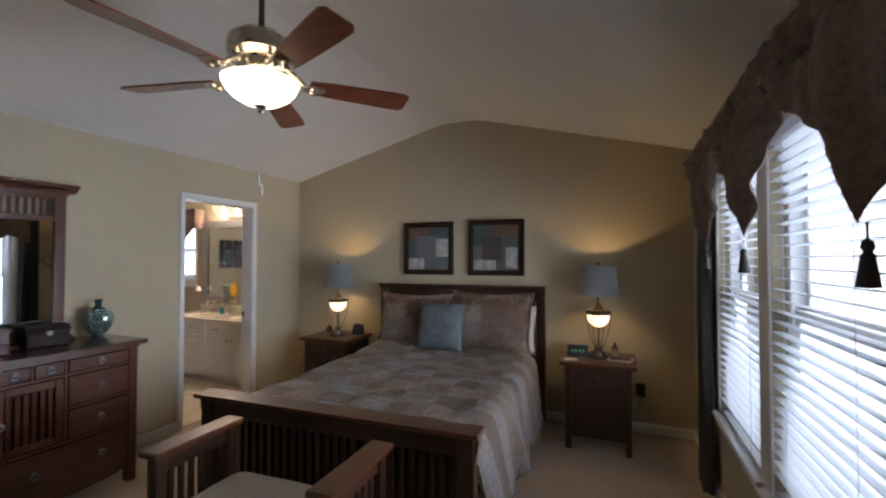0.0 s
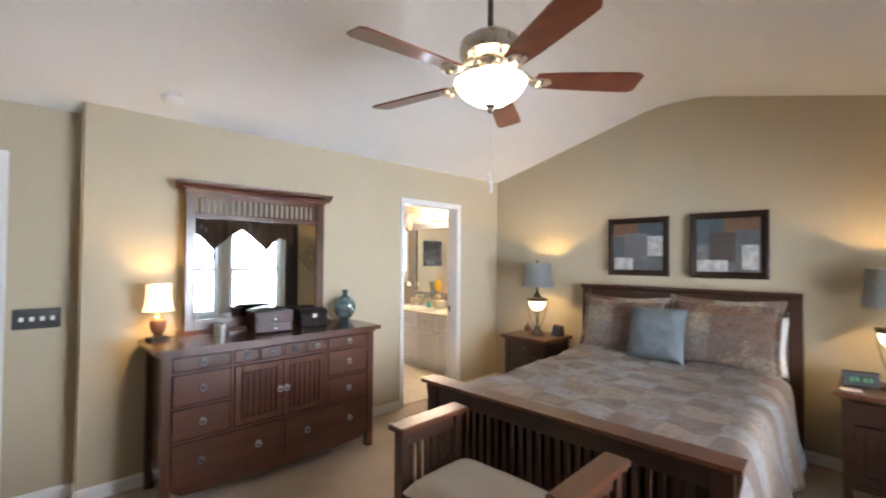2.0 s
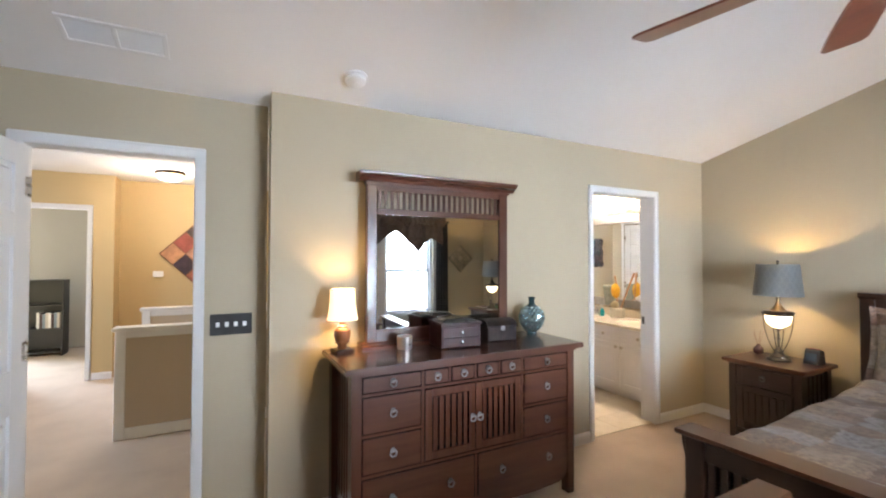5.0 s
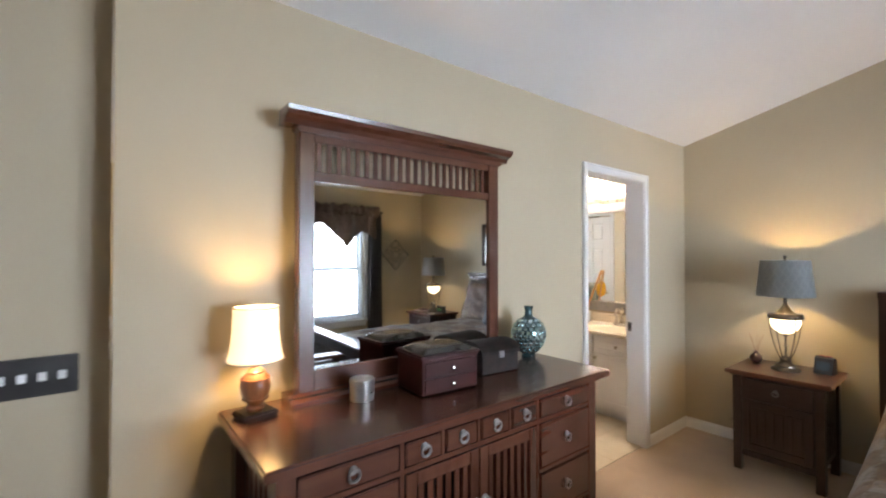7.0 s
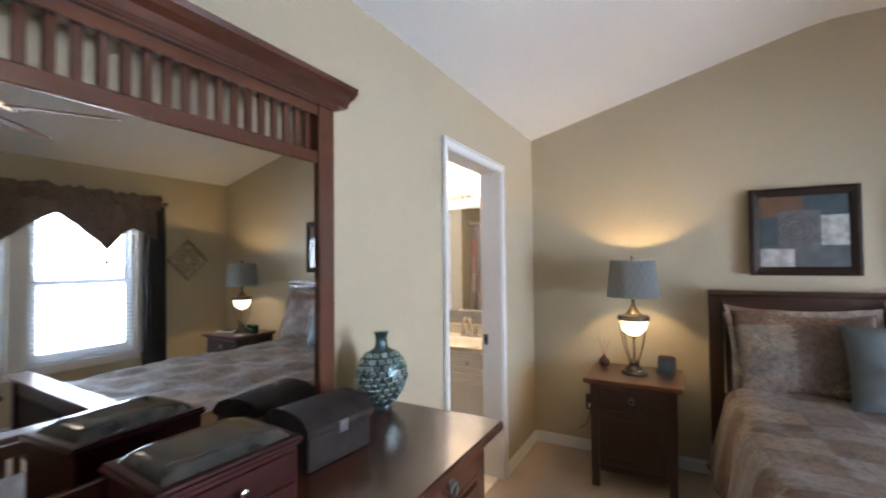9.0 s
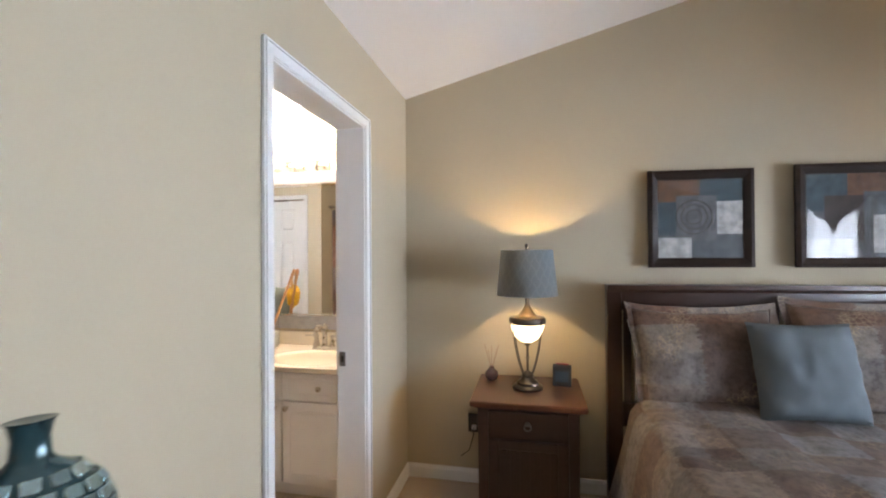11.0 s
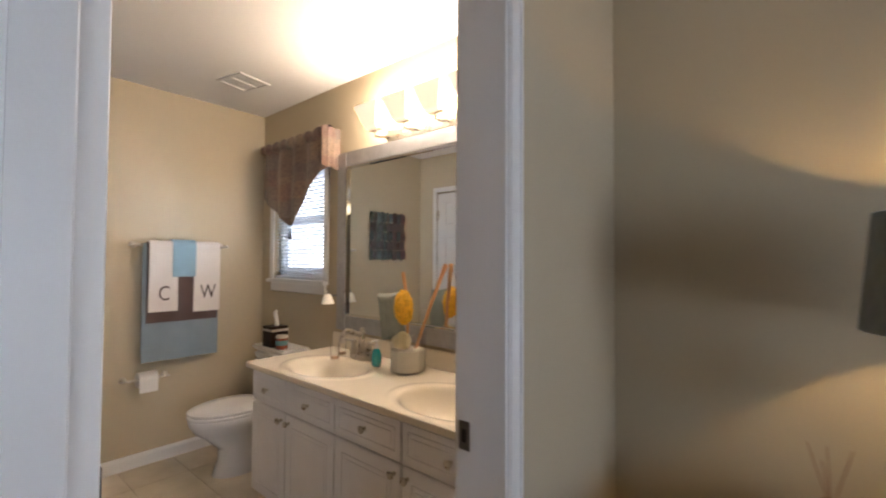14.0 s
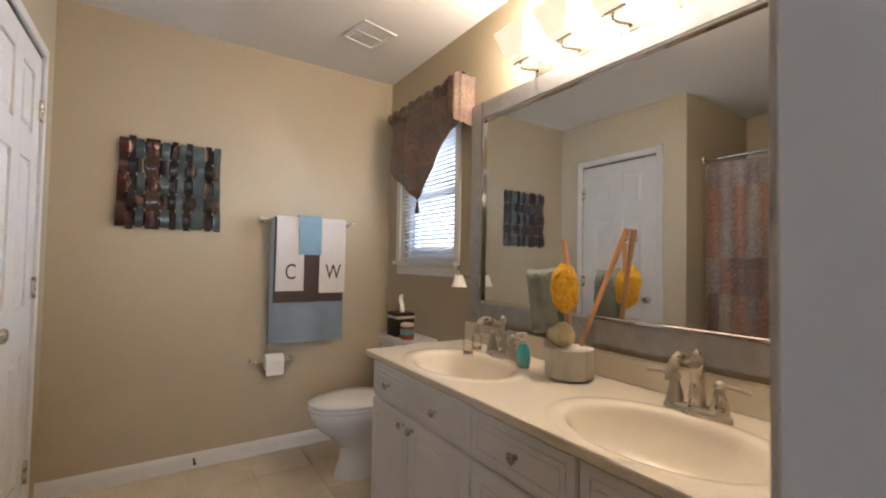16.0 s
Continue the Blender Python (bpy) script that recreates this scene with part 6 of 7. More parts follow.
FROST = glowing("vanity_lit_glass", (1.0, 0.84, 0.58), 2.6)
L = thing("vanity_light", "four-shade nickel vanity light bar, lit", "wall light", pose(0, BY1, 0))
part("backplate", blk(-4.20, -0.022, 2.015, -3.47, -0.0005, 2.085, 0.005), NICKEL, L, "nickel backplate")
for i in range(4):
    x = -4.185 + i * 0.224
    bm = bmesh.new()
    tube(bm, [(x, -0.02, 2.05), (x, -0.085, 2.035), (x, -0.115, 2.035), (x, -0.115, 2.07)], 0.007, 8)
    box(bm, x - 0.05, -0.122, 2.062, x + 0.05, -0.108, 2.070, 0.002)
    part("arm", bm, NICKEL, L, smooth=True)
    bm = bmesh.new()
    lo, hi = [], []
    for sx, sy in ((-1, -1), (1, -1), (1, 1), (-1, 1)):
        lo.append(bm.verts.new((x + sx * 0.046, -0.115 + sy * 0.036, 2.070)))
        hi.append(bm.verts.new((x + sx * 0.100, -0.115 + sy * 0.075, 2.195)))
    bm.faces.new(lo)
    for q in range(4):
        r = (q + 1) % 4
        bm.faces.new((lo[q], lo[r], hi[r], hi[q]))
    bmesh.ops.bevel(bm, geom=[e for e in bm.edges], offset=0.006, segments=2, affect="EDGES")
    o = part("glass_shade", bm, FROST, L, "flared frosted glass shade, lit", True)
    o.visible_shadow = False
    lamp("vanity_bulb", "POINT", pose(x, BY1 - 0.115, 2.19), 37, SOFT, 0.03)

# ---- towel bar, paper holder, woven art ----
b = thing("towel_bar", "brushed nickel towel bar on the wall", "towel bar", pose(BX, 4.435, 1.435))
part("bar", piped([(0.065, -0.285, 0), (0.065, 0.285, 0)], 0.008, 12), NICKEL, b, smooth=True)
for s in (-1, 1):
    part("post", piped([(0, s * 0.27, 0), (0.012, s * 0.27, 0), (0.065, s * 0.27, 0)], [0.022, 0.012, 0.011], 14), NICKEL, b, smooth=True)
    part("end_cap", turned([(0, -0.012), (0.012, -0.006), (0.012, 0.006), (0, 0.012)], 0.065, s * 0.29, 0, 12), NICKEL, b, smooth=True)


def towel(y0, y1, z_front, z_back, off, mat, name, label):
    """Towel folded over the bar, off metres thick round it."""
    def f(u, w):
        y = y0 + (y1 - y0) * u
        lf, lb = 1.435 - z_front, 1.435 - z_back
        s = w * (lf + lb + 0.06)
        wav = 0.006 * noise.noise((y * 9, w * 3, off * 50)) + 0.004 * math.sin(y * 30 + off * 90)
        r = 0.010 + off
        if s < lb:
            return (BX + 0.065 - r + 0.3 * wav, y, z_back + s)
        if s < lb + 0.06:
            a = math.pi * (s - lb) / 0.06
            return (BX + 0.065 - r * math.cos(a), y, 1.435 + r * math.sin(a))
        q = (s - lb - 0.06) / lf
        return (BX + 0.065 + r + wav * q, y, 1.435 - (s - lb - 0.06))
    return single(name, sheet(18, 60, f, 0.006), mat, label, "towel", group="towels on the bar", smooth=True)


TERRY_G = plain("slate_terry", (0.19, 0.24, 0.275), 0.95, vary=0.1, grain=0.8, grain_scale=260)
TERRY_B = plain("brown_terry", (0.065, 0.04, 0.035), 0.95, vary=0.12, grain=0.8, grain_scale=260)
TERRY_W = plain("white_terry", (0.66, 0.62, 0.59), 0.95, vary=0.05, grain=0.8, grain_scale=260)
TERRY_S = plain("sky_blue_terry", (0.20, 0.33, 0.42), 0.95, vary=0.08, grain=0.8, grain_scale=260)
towel(4.205, 4.665, 0.68, 0.74, 0.000, TERRY_G, "towel", "slate blue bath towel folded over the bar")
towel(4.225, 4.655, 0.93, 1.0, 0.010, TERRY_B, "towel", "dark brown towel folded over the bar")
tc = towel(4.235, 4.400, 1.00, 1.05, 0.020, TERRY_W, "towel", "white hand towel with a dark letter C")
tw = towel(4.500, 4.668, 0.985, 1.05, 0.020, TERRY_W, "towel", "white hand towel with a dark letter W")
towel(4.365, 4.506, 1.225, 1.25, 0.030, TERRY_S, "towel", "sky blue washcloth folded over the bar")
for letter, y, owner in (("C", 4.318, tc), ("W", 4.585, tw)):
    cu = bpy.data.curves.new("letter", "FONT")
    cu.body, cu.size, cu.align_x, cu.align_y, cu.extrude = letter, 0.135, "CENTER", "CENTER", 0.0012
    tmp = new("letter_source", cu)
    bpy.context.view_layer.update()
    me = bpy.data.meshes.new_from_object(tmp.evaluated_get(bpy.context.evaluated_depsgraph_get()))
    bpy.data.objects.remove(tmp)
    me.materials.clear()
    me.materials.append(TERRY_B)
    o = new("embroidered_letter", me)
    o.parent = owner
    o["label"] = "dark embroidered letter " + letter
    o.matrix_basis = pose(BX + 0.065 + 0.0405, y, 1.115, 90, 0, 90) @ Matrix.Diagonal((0.72, 1.0, 1.0, 1))

p = thing("paper_holder", "nickel toilet paper holder on the wall", "paper holder", pose(BX, 4.245, 0.575))
part("bar", piped([(0.06, -0.13, 0), (0.06, 0.13, 0)], 0.007, 10), NICKEL, p, smooth=True)
for s in (-1, 1):
    part("post", piped([(0, s * 0.115, 0), (0.012, s * 0.115, 0), (0.06, s * 0.115, 0)], [0.02, 0.010, 0.009], 12), NICKEL, p, smooth=True)
r = thing("toilet_roll", "white toilet paper roll on the holder", "toilet paper", pose(BX + 0.06, 4.245, 0.575, 90))
part("paper", turned([(0.012, -0.052), (0.045, -0.052), (0.047, -0.049), (0.047, 0.049), (0.045, 0.052), (0.012, 0.052)], 0, 0, 0, 32), PAPER, r, smooth=True)
part("loose_sheet", blk(0.044, -0.075, -0.05, 0.047, 0.0, 0.05), PAPER, r)


def make_woven_art():
    a = thing("woven_art", "woven metal strip wall art in teal, black and rust", "wall art", pose(BX, 3.688, 1.587))
    mats = []
    for nm, c in (("teal", (0.058, 0.088, 0.086)), ("rust", (0.046, 0.011, 0.008)), ("black", (0.010, 0.009, 0.009)), ("bronze", (0.042, 0.022, 0.015))):
        mats.append(plain("strip_" + nm, c, 0.22, 0.35, 0.6, 16, 0.1, 90, 0.5))
    for i in range(5):
        z = -0.188 + i * 0.094

        def hz(u, w, i=i, z=z):
            y = -0.236 + 0.472 * u
            return (0.016 + 0.009 * math.sin(y * 53 + math.pi * i), y, z - 0.041 + 0.082 * w)
        part("cross_strip", sheet(64, 2, hz, 0.002), mats[(1, 3, 1, 2, 1)[i]], a, smooth=True)
    runs = ((-0.240, 0.040, 1, 0.000), (-0.196, 0.032, 2, 0.022), (-0.160, 0.036, 0, 0.004), (-0.118, 0.064, 3, 0.016), (-0.048, 0.038, 0, 0.000), (-0.006, 0.030, 2, 0.014), (0.028, 0.032, 0, 0.004), (0.064, 0.030, 2, 0.018), (0.098, 0.058, 0, 0.006), (0.162, 0.034, 2, 0.012), (0.204, 0.036, 0, 0.014))
    for i, (y, wd, tone, tip) in enumerate(runs):

        def vt(u, w, y=y, wd=wd, i=i, tip=tip):
            z = -0.235 - 0.6 * tip + (0.47 + 1.2 * tip) * u
            return (0.024 + 0.010 * math.cos((z + 0.188) * math.pi / 0.094 + math.pi * i), y + wd * w + 0.004 * math.sin(z * 9 + i), z)
        part("upright_strip", sheet(64, 2, vt, 0.002), mats[tone], a, smooth=True)


make_woven_art()

# ---- toilet ----
PORC = plain("white_porcelain", (0.80, 0.80, 0.80), 0.1, vary=0.015, coat=0.5)


def make_toilet():
    T = thing("toilet", "white porcelain toilet with closed lid", "toilet", pose(-5.155, BY1, 0))

    def egg(bm, prof, cy, seg=40):
        rings = []
        for r, h, shift in prof:
            rings.append([bm.verts.new((r * 0.80 * math.cos(t), cy + shift + r * (1.12 if math.sin(t) < 0 else 0.90) * math.sin(t), h)) for t in [2 * math.pi * i / seg for i in range(seg)]])
        for p, q in zip(rings, rings[1:]):
            for i in range(seg):
                j = (i + 1) % seg
                bm.faces.new((p[i], p[j], q[j], q[i]))
        bm.faces.new(rings[0][::-1])
        bm.faces.new(rings[-1])
        return bm
    part("bowl", egg(bmesh.new(), [(0.135, 0.005, 0.04), (0.13, 0.03, 0.04), (0.115, 0.10, 0.05), (0.115, 0.17, 0.05), (0.15, 0.24, 0.02), (0.195, 0.30, 0.0), (0.22, 0.345, 0.0), (0.225, 0.375, 0.0), (0.222, 0.385, 0.0)], -0.44), PORC, T, smooth=True)
    part("seat", egg(bmesh.new(), [(0.226, 0.387, 0), (0.231, 0.392, 0), (0.231, 0.402, 0), (0.226, 0.406, 0)], -0.44), PORC, T, smooth=True)
    part("lid", egg(bmesh.new(), [(0.224, 0.409, 0), (0.230, 0.414, 0), (0.229, 0.424, 0), (0.20, 0.434, 0), (0.10, 0.439, 0)], -0.44), PORC, T, smooth=True)
    part("bridge", blk(-0.11, -0.26, 0.24, 0.11, -0.03, 0.385, 0.02, 3), PORC, T, smooth=True)
    part("tank", blk(-0.205, -0.205, 0.385, 0.205, -0.018, 0.715, 0.02, 3), PORC, T, smooth=True)
    part("tank_lid", blk(-0.215, -0.215, 0.715, 0.215, -0.012, 0.748, 0.012, 3), PORC, T, smooth=True)
    part("flush_lever", piped([(-0.15, -0.205, 0.665), (-0.15, -0.222, 0.665), (-0.09, -0.226, 0.66)], 0.006, 8), CHROME, T, smooth=True)


make_toilet()
TKZ = 0.748
b = thing("tissue_box", "dark lidded tissue box cover with a tissue", "tissue box", pose(-5.175, 4.885, TKZ))
part("cover", blk(-0.062, -0.062, 0, 0.062, 0.062, 0.14, 0.004), BLACKWOOD, b)
part("cover_band", blk(-0.0635, -0.0635, 0.105, 0.0635, 0.0635, 0.122, 0.002), CREAM, b)


def tissue(u, w):
    return (0.030 * (u - 0.5) * (1.2 - 0.8 * w) + 0.01 * math.sin(w * 6), 0.012 * math.sin(u * 9 + w * 4), 0.137 + 0.11 * w - 0.02 * abs(u - 0.5))


part("tissue", sheet(14, 12, tissue, 0.001), PAPER, b, smooth=True)
c = thing("jar_candle", "jar candle with a pale lid and banded label", "candle", pose(-5.045, 4.86, TKZ))
part("jar", turned([(0, 0), (0.038, 0), (0.04, 0.004), (0.04, 0.068), (0.036, 0.074), (0, 0.074)], seg=28), plain("rust_wax", (0.20, 0.055, 0.03), 0.15, coat=0.5), c, "rust coloured jar", True)
part("label_band", turned([(0.0405, 0.028), (0.0407, 0.029), (0.0407, 0.058), (0.0405, 0.059)], seg=28), plain("teal_label", (0.06, 0.16, 0.18), 0.5), c, smooth=True)
part("lid", turned([(0, 0.074), (0.039, 0.074), (0.04, 0.080), (0.036, 0.090), (0, 0.092)], seg=28), CREAM, c, smooth=True)

# ---- on the counter ----
CLEAR = glass("clear_jar_glass", (1.0, 1.0, 1.0), 0.01)
jt = CLEAR.node_tree
clear_way, jar_mix = jt.nodes.new("ShaderNodeBsdfTransparent"), jt.nodes.new("ShaderNodeMixShader")
jar_mix.inputs[0].default_value = 0.88
jt.links.new(jt.nodes["Principled BSDF"].outputs[0], jar_mix.inputs[1])
jt.links.new(clear_way.outputs[0], jar_mix.inputs[2])
jt.links.new(jar_mix.outputs[0], jt.nodes["Material Output"].inputs[0])
s = thing("soap_bottle", "clear pump bottle of turquoise hand soap", "soap bottle", pose(-4.075, 4.845, VZ))
TURQ = plain("turquoise_soap", (0.01, 0.30, 0.36), 0.12, vary=0.05, coat=0.6)
part("bottle_body", turned([(0, 0.001), (0.022, 0.001), (0.026, 0.006), (0.031, 0.035), (0.030, 0.06), (0.022, 0.085), (0.014, 0.095), (0, 0.096)], seg=28, sy=0.75), TURQ, s, "turquoise soap", True)
part("pump", turned([(0, 0.095), (0.014, 0.095), (0.014, 0.108), (0.005, 0.11), (0.005, 0.128), (0.011, 0.129), (0.011, 0.138), (0, 0.139)], seg=18), WHITE, s, "white pump", True)
part("nozzle", piped([(0, 0, 0.134), (-0.01, -0.026, 0.133), (-0.011, -0.03, 0.127)], 0.0045, 8), WHITE, s, smooth=True)
j = thing("glass_jar", "wide clear glass jar of bath sponges and brushes", "jar", pose(-3.885, 4.885, VZ))
o = part("jar_glass", turned([(0, 0.001), (0.084, 0.001), (0.090, 0.008), (0.090, 0.185), (0.095, 0.196), (0.092, 0.199), (0.086, 0.188), (0.086, 0.012), (0, 0.008)], seg=40), CLEAR, j, "clear glass", True)
o.visible_shadow = False
single("bath_salt", turned([(0, 0.0), (0.081, 0.0), (0.084, 0.006), (0.084, 0.100), (0.05, 0.106), (0, 0.103)], seg=36), plain("white_bath_salt", (0.75, 0.73, 0.66), 0.9, vary=0.06, grain=0.8, grain_scale=120), "white bath salt filling the bottom of a jar", "bath salt", pose(-3.885, 4.885, VZ + 0.0095), smooth=True)
SPONGE = plain("yellow_sponge", (0.75, 0.42, 0.035), 0.95, vary=0.2, scale=60, grain=1.0, grain_scale=90)
BEECH = wood("light_beech", (0.50, 0.24, 0.10), (0.68, 0.38, 0.18), 2, 0.5, 0.2)


def blob(rx, ry, rz, bumpy, seed, sub=4):
    bm = bmesh.new()
    bmesh.ops.create_icosphere(bm, subdivisions=sub, radius=1)
    for w in bm.verts:
        q = w.co * (1 + bumpy * noise.noise(w.co * 5 + Vector((seed, 0, 0))) + bumpy * 0.6 * noise.noise(w.co * 13 + Vector((seed, 0, 0))))
        w.co = (q.x * rx, q.y * ry, q.z * rz)
    return bm


br = thing("bath_brush", "yellow mesh sponge brush with a beech handle", "bath brush", pose(-3.872, 4.862, VZ + 0.12, 5, 2, 0))
part("sponge", blob(0.050, 0.040, 0.085, 0.18, 2), SPONGE, br, "yellow loofah sponge", True).matrix_basis = pose(0, -0.012, 0.205)
part("handle", piped([(0, 0.01, 0.0), (0, 0.012, 0.14), (-0.004, 0.012, 0.28), (-0.016, 0.008, 0.375)], [0.007, 0.007, 0.008, 0.009], 10), BEECH, br, "beech handle", True)
br = thing("bath_brush", "beech-handled bath brush leaning in the jar", "bath brush", pose(-3.850, 4.905, VZ + 0.12, -12, 15, 0))
part("handle", piped([(0, 0, 0), (0, 0, 0.22), (0.006, 0, 0.44)], [0.008, 0.008, 0.011], 10), BEECH, br, "beech handle", True)
part("hanging_loop", piped([(0.006, 0.0, 0.435), (0.018, 0.0, 0.425), (0.024, 0.0, 0.405), (0.016, 0.0, 0.395), (0.006, 0.0, 0.415)], 0.0022, 6), REED, br, "thin cord loop", True)
g = thing("wash_mitt", "grey-green terry wash mitt standing in the jar", "wash mitt", pose(-3.945, 4.845, VZ + 0.150, 5, -5, 10))
part("mitt", cushion(0.135, 0.245, 0.06, 0, 8, 18), plain("sage_terry", (0.25, 0.28, 0.25), 0.95, vary=0.1, grain=0.9, grain_scale=260), g, smooth=True)
single("sponge", blob(0.056, 0.036, 0.046, 0.08, 7), plain("pale_sponge", (0.62, 0.55, 0.36), 0.95, vary=0.1, grain=0.8, grain_scale=90), "pale round sponge in the jar", "sponge", pose(-3.893, 4.848, VZ + 0.158), smooth=True)
for x, y, rr, h in ((-4.36, 4.79, 0.028, 0.085), (-4.42, 4.885, 0.026, 0.075)):
    q = thing("tumbler", "small clear glass tumbler beside the basin", "glass", pose(x, y, VZ), "glass tumblers")
    o = part("tumbler_glass", turned([(0, 0.001), (rr * 0.85, 0.001), (rr, h), (rr - 0.002, h), (rr * 0.85 - 0.002, 0.008), (0, 0.008)], seg=28), CLEAR, q, smooth=True)
    o.visible_shadow = False
    part("tealight", turned([(0, 0.009), (rr * 0.75, 0.009), (rr * 0.75, 0.024), (0, 0.025)], seg=22), plain("tealight_wax", (0.45, 0.33, 0.24), 0.5), q, "tan tealight", True)
s = thing("wall_sconce", "small chrome sconce with white glass bell shade", "wall light", pose(-4.635, BY1 - 0.0, 1.12))
part("wall_plate", blk(-0.02, -0.012, -0.03, 0.02, -0.0005, 0.03, 0.004), CHROME, s)
part("arm", piped([(0, -0.01, 0.0), (0.0, -0.06, 0.0), (0.0, -0.10, 0.006), (0.0, -0.10, 0.02)], 0.006, 8), CHROME, s, smooth=True)
part("bell_shade", turned([(0.042, -0.048), (0.034, -0.030), (0.026, -0.005), (0.018, 0.012), (0.0, 0.014)], 0, -0.10, 0, 24), plain("milk_glass", (0.82, 0.80, 0.74), 0.2, coat=0.4), s, "white glass bell shade", True)
part("finial", turned([(0, 0.014), (0.012, 0.014), (0.009, 0.024), (0.012, 0.03), (0, 0.036)], 0, -0.10, 0, 14), CHROME, s, smooth=True)
make_vent(pose(-5.10, 4.60, BC, 0, 0, 12), 0.24, 0.22, 8, "white square bathroom exhaust vent", "exhaust_vent")

# ---- tub alcove ----
q = thing("bathtub", "white bathtub behind the shower curtain", "bathtub", pose(-3.755, 2.55, 0))
bm = bmesh.new()
box(bm, -0.73, -0.34, 0.005, 0.73, 0.34, 0.42, 0.02, 2)
part("tub", bm, PORC, q)
rod = thing("shower_rod", "chrome shower curtain rod across the alcove", "curtain rod", pose(0, 2.96, 2.0))
part("rod", piped([(-4.489, 0, 0), (XB - 0.001, 0, 0)], 0.0125, 14), CHROME, rod, smooth=True)
for x0, x1 in ((-4.489, -4.475), (XB - 0.015, XB - 0.001)):
    part("flange", piped([(x0, 0, 0), (x1, 0, 0)], 0.028, 18), CHROME, rod, smooth=True)
SHOWER = patchwork("shower_patchwork_cloth", (0.22, 0.3, 0.26), [(0.10, 0.06, 0.048), (0.19, 0.165, 0.15), (0.20, 0.10, 0.06), (0.12, 0.105, 0.10), (0.23, 0.19, 0.15)], 60)


def shower(u, w):
    x = -4.46 + 1.40 * u
    return (x, 2.96 + 0.028 * math.sin(x * 36) * (0.5 + 0.5 * w) + 0.012 * noise.noise((x * 5, w * 2, 0)), 1.965 - 1.85 * w)


sc = single("shower_curtain", sheet(150, 24, shower, 0.003), SHOWER, "brown and grey patchwork shower curtain hanging from rings", "shower curtain", smooth=True)
for i in range(12):
    x = -4.44 + i * 0.122
    part("curtain_ring", piped([(x, 2.96 + 0.019 * math.cos(a), 1.988 + 0.026 * math.sin(a)) for a in [2 * math.pi * t / 14 for t in range(14)]], 0.002, 6, True), CHROME, sc)

# ---- hall ----
HC, HX, HW = 2.52, -7.30, -6.95
structure("hall_ceiling", blk(-9.6, -4.0, HC, XN - 0.10, 1.55, HC + 0.08), CEIL, "white hall ceiling", "ceiling")
structure("hall_wall_far", blk(HX - 0.12, -0.60, 0, HX, 1.55, HC), HALLP, "yellow painted hall wall with art", "wall")
structure("hall_wall_door", wall_x(bmesh.new(), HW - 0.12, HW, -3.0, -0.48, HC, [(-1.46, -0.735, 0, DH + 0.05)]), HALLP, "yellow painted hall wall with a doorway", "wall")
structure("hall_wall_return", blk(HX, -0.60, 0, HW - 0.12, -0.48, HC), HALLP, "yellow painted hall wall return", "wall")
structure("hall_wall_north", blk(HX, 1.40, 0, XN - 0.12, 1.52, HC), HALLP, "yellow painted hall wall", "wall")
# the opening is added out of view, to let the hall fill in
structure("hall_wall_south", wall_y(bmesh.new(), -3.0, -2.88, HW, XN - 0.12, HC, [(-5.5, -4.5, 0.8, 2.0)]), HALLP, "yellow painted hall wall", "wall")
structure("hall_wall_bedroom", blk(XN - 0.24, -3.0, 0, XN - 0.13, HD0 - 0.07, HC), HALLP, "yellow painted hall wall", "wall")
# hole cut out of view for the far room's added fill
structure("office_wall_west", wall_x(bmesh.new(), -9.6, -9.5, -4.0, 0.4, HC, [(-3.6, -2.6, 0.65, 1.95)]), paint("grey_beige_paint", (0.42, 0.39, 0.33)), "grey-beige painted wall of the far room", "wall")
structure("office_wall_north", blk(-9.5, -0.60, 0, HX - 0.12, -0.48, HC), bpy.data.materials["grey_beige_paint"], "grey-beige painted wall of the far room", "wall")
structure("office_wall_south", blk(-9.5, -4.0, 0, HW - 0.12, -3.9, HC), bpy.data.materials["grey_beige_paint"], "grey-beige painted wall of the far room", "wall")
doorway("door_4", HW - 0.12, HW, -1.448, -0.747, DH + 0.035)
baseboard("baseboard_11", HW, -0.685, HW, -0.48, 1)
baseboard("baseboard_12", HX, -0.48, HX, 1.40, 1)
structure("baseboard_13", blk(-9.5, -0.614, 0.001, HX - 0.13, -0.6005, 0.085, 0.003), TRIM, "white painted baseboard", "baseboard")


HALFP = paint("half_wall_paint", (0.52, 0.43, 0.325))


def half_wall(x, y0, y1, h):
    w = thing("half_wall", "beige half wall with white cap and trim", "half wall", pose(x, 0, 0), kind="structure")
    part("core", blk(-0.11, y0 + 0.02, 0, 0.0, y1, h - 0.03), HALFP, w)
    part("cap", blk(-0.135, y0 - 0.02, h - 0.03, 0.025, y1, h, 0.005, 2), TRIM, w)
    part("end_board", blk(-0.122, y0, 0.001, 0.0, y0 + 0.019, h - 0.031, 0.003), TRIM, w)
    part("corner_trim", blk(0.0005, y0 + 0.001, 0.001, 0.014, y0 + 0.075, h - 0.031, 0.003), TRIM, w)
    part("top_trim", blk(0.0005, y0 + 0.076, h - 0.085, 0.0135, y1, h - 0.031, 0.003), TRIM, w)
    part("base_trim", blk(0.0005, y0 + 0.076, 0.001, 0.0135, y1, 0.095, 0.003), TRIM, w)


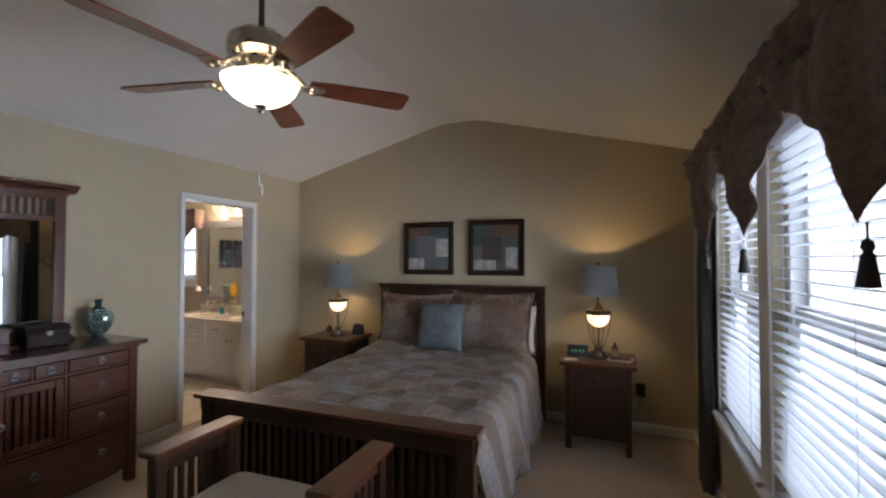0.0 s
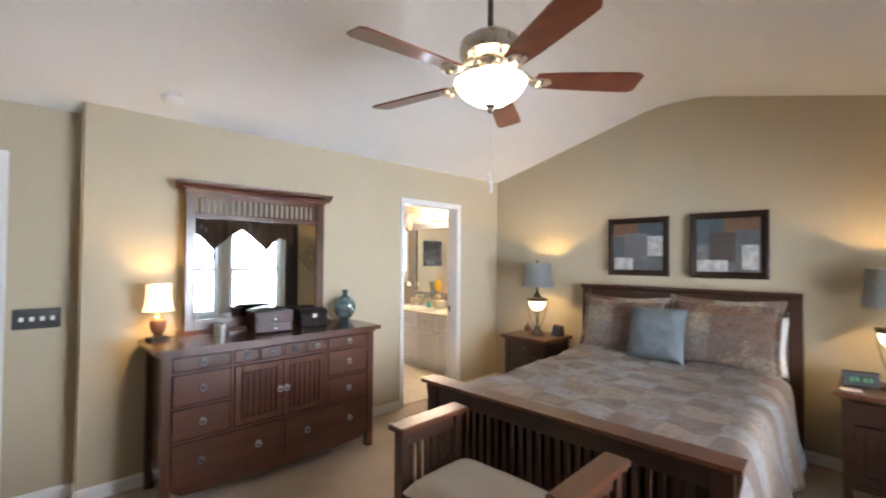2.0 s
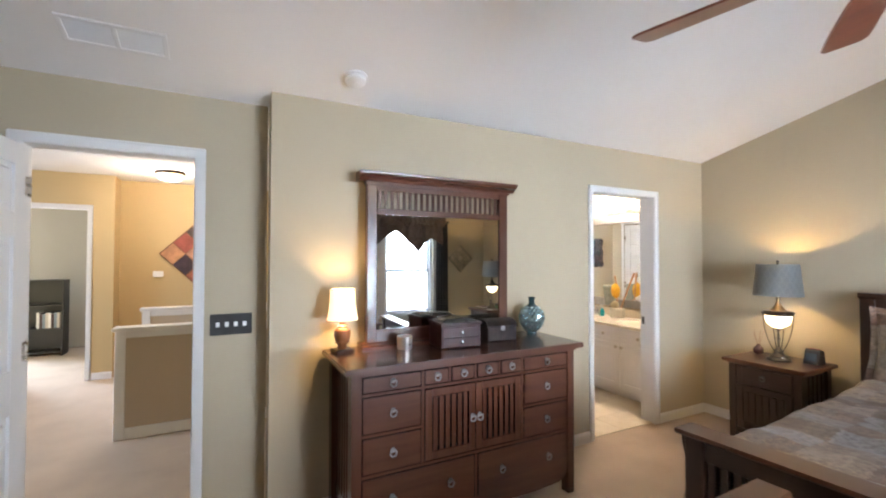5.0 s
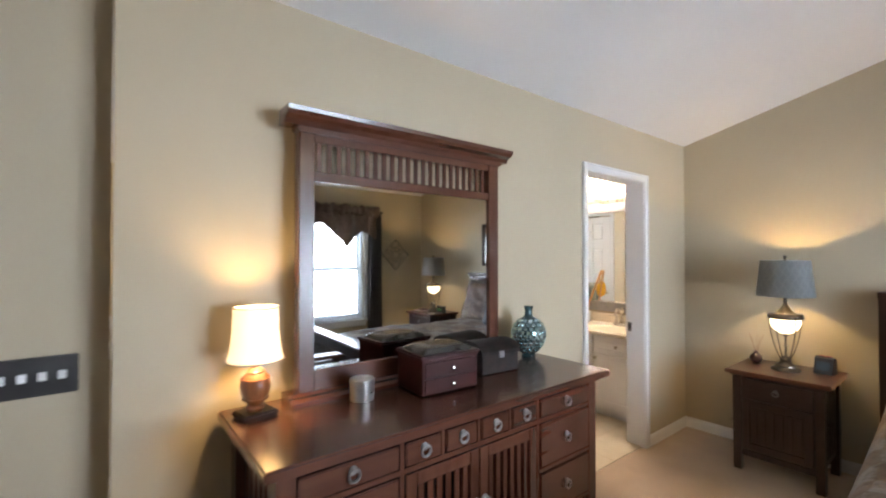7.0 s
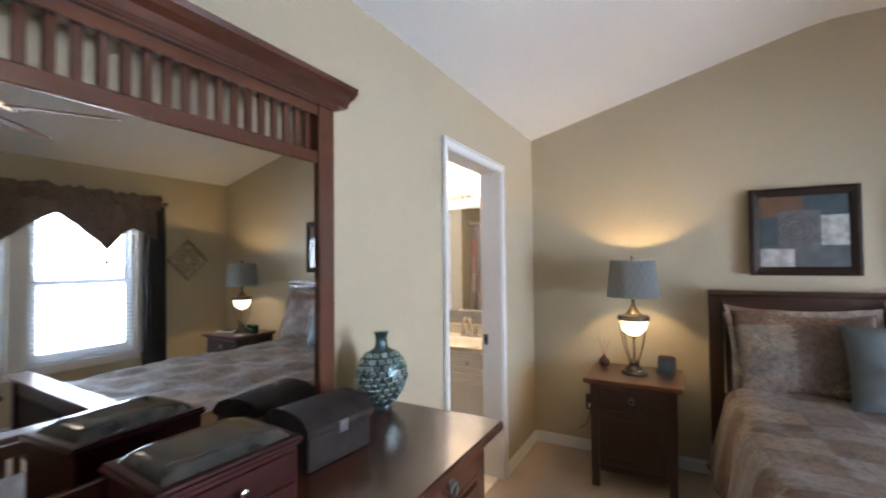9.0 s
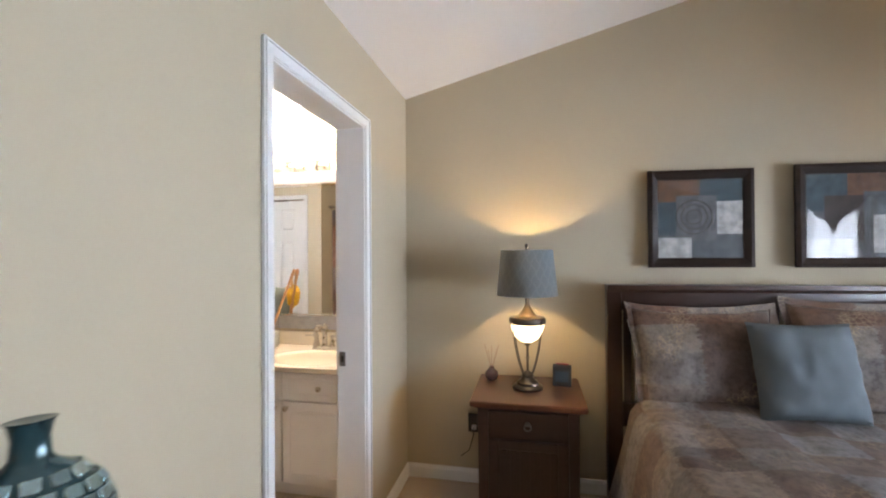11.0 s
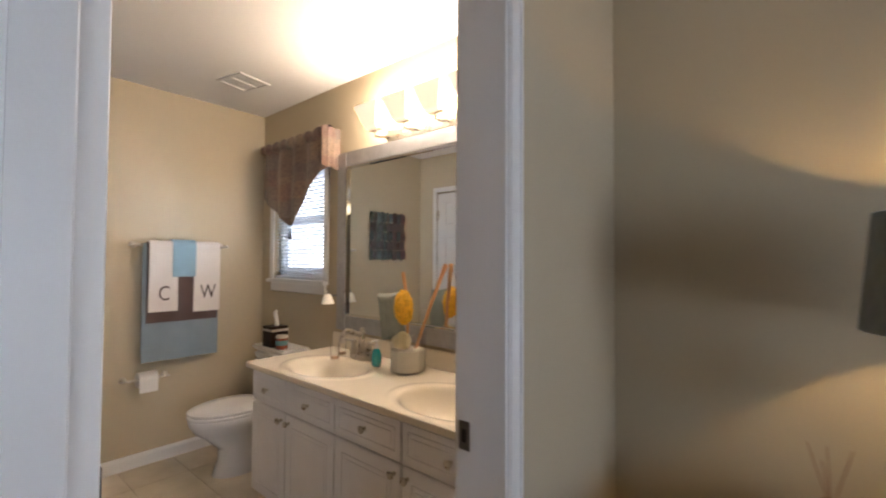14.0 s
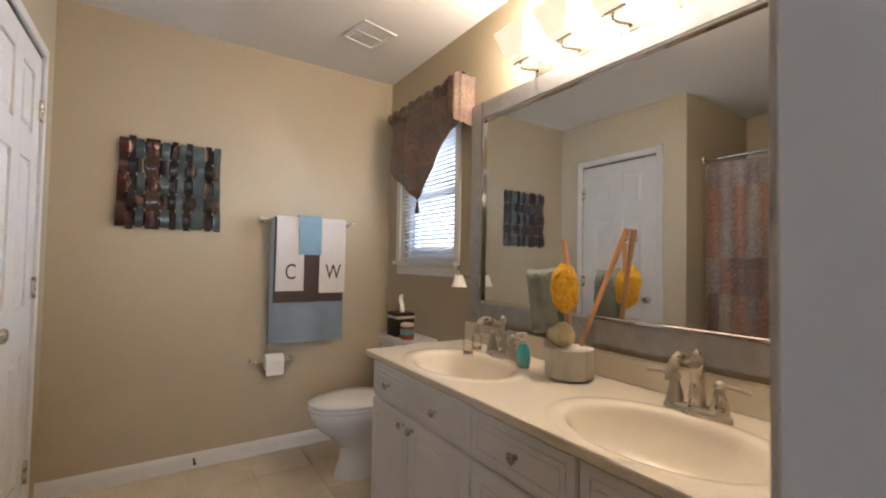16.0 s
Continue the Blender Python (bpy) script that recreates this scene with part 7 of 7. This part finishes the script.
half_wall(-4.66, -0.06, 1.40, 0.915)
half_wall(-5.80, -0.03, 1.40, 0.955)
h = thing("ceiling_light", "bronze flush-mount hall light with lit glass bowl", "ceiling light", pose(-6.35, 0.155, HC))
part("rim", turned([(0, 0), (0.15, 0), (0.16, -0.015), (0.155, -0.035), (0.14, -0.04), (0, -0.04)], seg=40), BRONZE, h, smooth=True)
part("glass_bowl", turned([(0.14, -0.04), (0.13, -0.07), (0.10, -0.095), (0.05, -0.11), (0, -0.113)], seg=40), glowing("hall_lit_glass", (1.0, 0.72, 0.36), 9.0), h, "frosted bowl, lit", True)
part("knob", turned([(0, -0.113), (0.012, -0.115), (0.009, -0.128), (0, -0.132)], seg=14), BRONZE, h, smooth=True)
lamp("hall_bulb", "POINT", pose(-6.35, 0.155, HC - 0.22), 42, SOFT, 0.10)
a = thing("diamond_canvas", "diamond-hung canvas of orange, red and black squares", "wall art", pose(HX, 0.42, 1.55, 45))
part("canvas", blk(0.0, -0.33, -0.33, 0.028, 0.33, 0.33, 0.003), ART["rust"], a)
hues = [(0.30, 0.10, 0.05), (0.03, 0.02, 0.02), (0.38, 0.16, 0.08), (0.05, 0.03, 0.04), (0.34, 0.18, 0.12), (0.22, 0.05, 0.04), (0.40, 0.20, 0.10), (0.28, 0.07, 0.05), (0.06, 0.04, 0.04)]
for i in range(9):
    y, z = -0.32 + (i % 3) * 0.215, -0.32 + (i // 3) * 0.215
    part("painted_square", blk(0.027, y, z, 0.032, y + 0.205, z + 0.205, 0.002), plain("canvas_paint_%s" % "abcdefghi"[i], hues[i], 0.6, vary=0.35, scale=9), a)
single("thermostat", blk(0.0, -0.06, -0.04, 0.025, 0.06, 0.04, 0.006, 2), VINYL, "white thermostat on the hall wall", "thermostat", pose(HX, -0.05, 1.27))
b = thing("bookshelf", "black shelf unit half full of books", "bookshelf", pose(-8.95, -1.72, 0))
part("side", blk(-0.15, -0.30, 0, 0.15, -0.28, 1.15), BLACKPLASTIC, b)
part("side", blk(-0.15, 0.28, 0, 0.15, 0.30, 1.15), BLACKPLASTIC, b)
part("back", blk(-0.15, -0.28, 0, -0.14, 0.28, 1.15), BLACKPLASTIC, b)
for z in (0.05, 0.40, 0.75, 1.13):
    part("shelf", blk(-0.14, -0.28, z, 0.15, 0.28, z + 0.02), BLACKPLASTIC, b)
for i in range(8):
    single("book", blk(-0.1, -0.018, 0, 0.1, 0.018, 0.24 - 0.01 * (i % 3), 0.002), (PAPER, TERRY_B, TERRY_G, CREAM)[i % 4], "upright book on the black shelf", "book", pose(-8.93, -0.2 - 1.72 + 0.2 + i * 0.034 + 0.0, 0.421), "books on the shelf")

q = thing("door_stop", "small dark spring door stop on the baseboard", "door stop", pose(BX + 0.013, 3.843, 0.063))
part("spring", piped([(0.0, 0, 0), (0.06, 0, 0)], 0.006, 10), BRONZE, q, smooth=True)
part("rubber_tip", piped([(0.058, 0, 0), (0.072, 0, 0)], 0.008, 10), BLACKPLASTIC, q, smooth=True)

# ---- bathroom floor tiles, laid last ----
m, t, bs = material("cream_floor_tile")
info = t.nodes.new("ShaderNodeObjectInfo")
n = node(t, "ShaderNodeTexNoise", Scale=7.0, Detail=6.0)
t.links.new(coords(t, (1, 1, 1), True), n.inputs["Vector"])
mixc = t.nodes.new("ShaderNodeMixRGB")
mixc.blend_type = "MULTIPLY"
mixc.inputs[0].default_value = 1.0
t.links.new(ramp(t, n.outputs[0], [(0.3, (0.62, 0.53, 0.39)), (0.7, (0.72, 0.63, 0.49))]), mixc.inputs[1])
t.links.new(ramp(t, info.outputs["Random"], [(0.0, (0.93, 0.93, 0.93)), (1.0, (1.0, 1.0, 1.0))]), mixc.inputs[2])
t.links.new(mixc.outputs[0], bs.inputs["Base Color"])
bs.inputs["Roughness"].default_value = 0.32
TILE = m
floor_b = bpy.data.objects["bath_subfloor"]
P = 0.305
tile_mesh = {}
y = BY1
while y > 2.95:
    x = BX
    y0 = max(y - P, 2.9)
    while x < XW - 0.04:
        x1 = min(x + P, XW - 0.03)
        key = (round(x1 - x, 3), round(y - y0, 3))
        if key not in tile_mesh:
            tile_mesh[key] = mesh_of("tile", blk(0.0015, 0.0015, 0, key[0] - 0.0015, key[1] - 0.0015, 0.006, 0.001), TILE)
        o = new("tile", tile_mesh[key])
        o.parent = floor_b
        o.matrix_basis = pose(x, y0, 0.0035)
        x += P
    y -= P
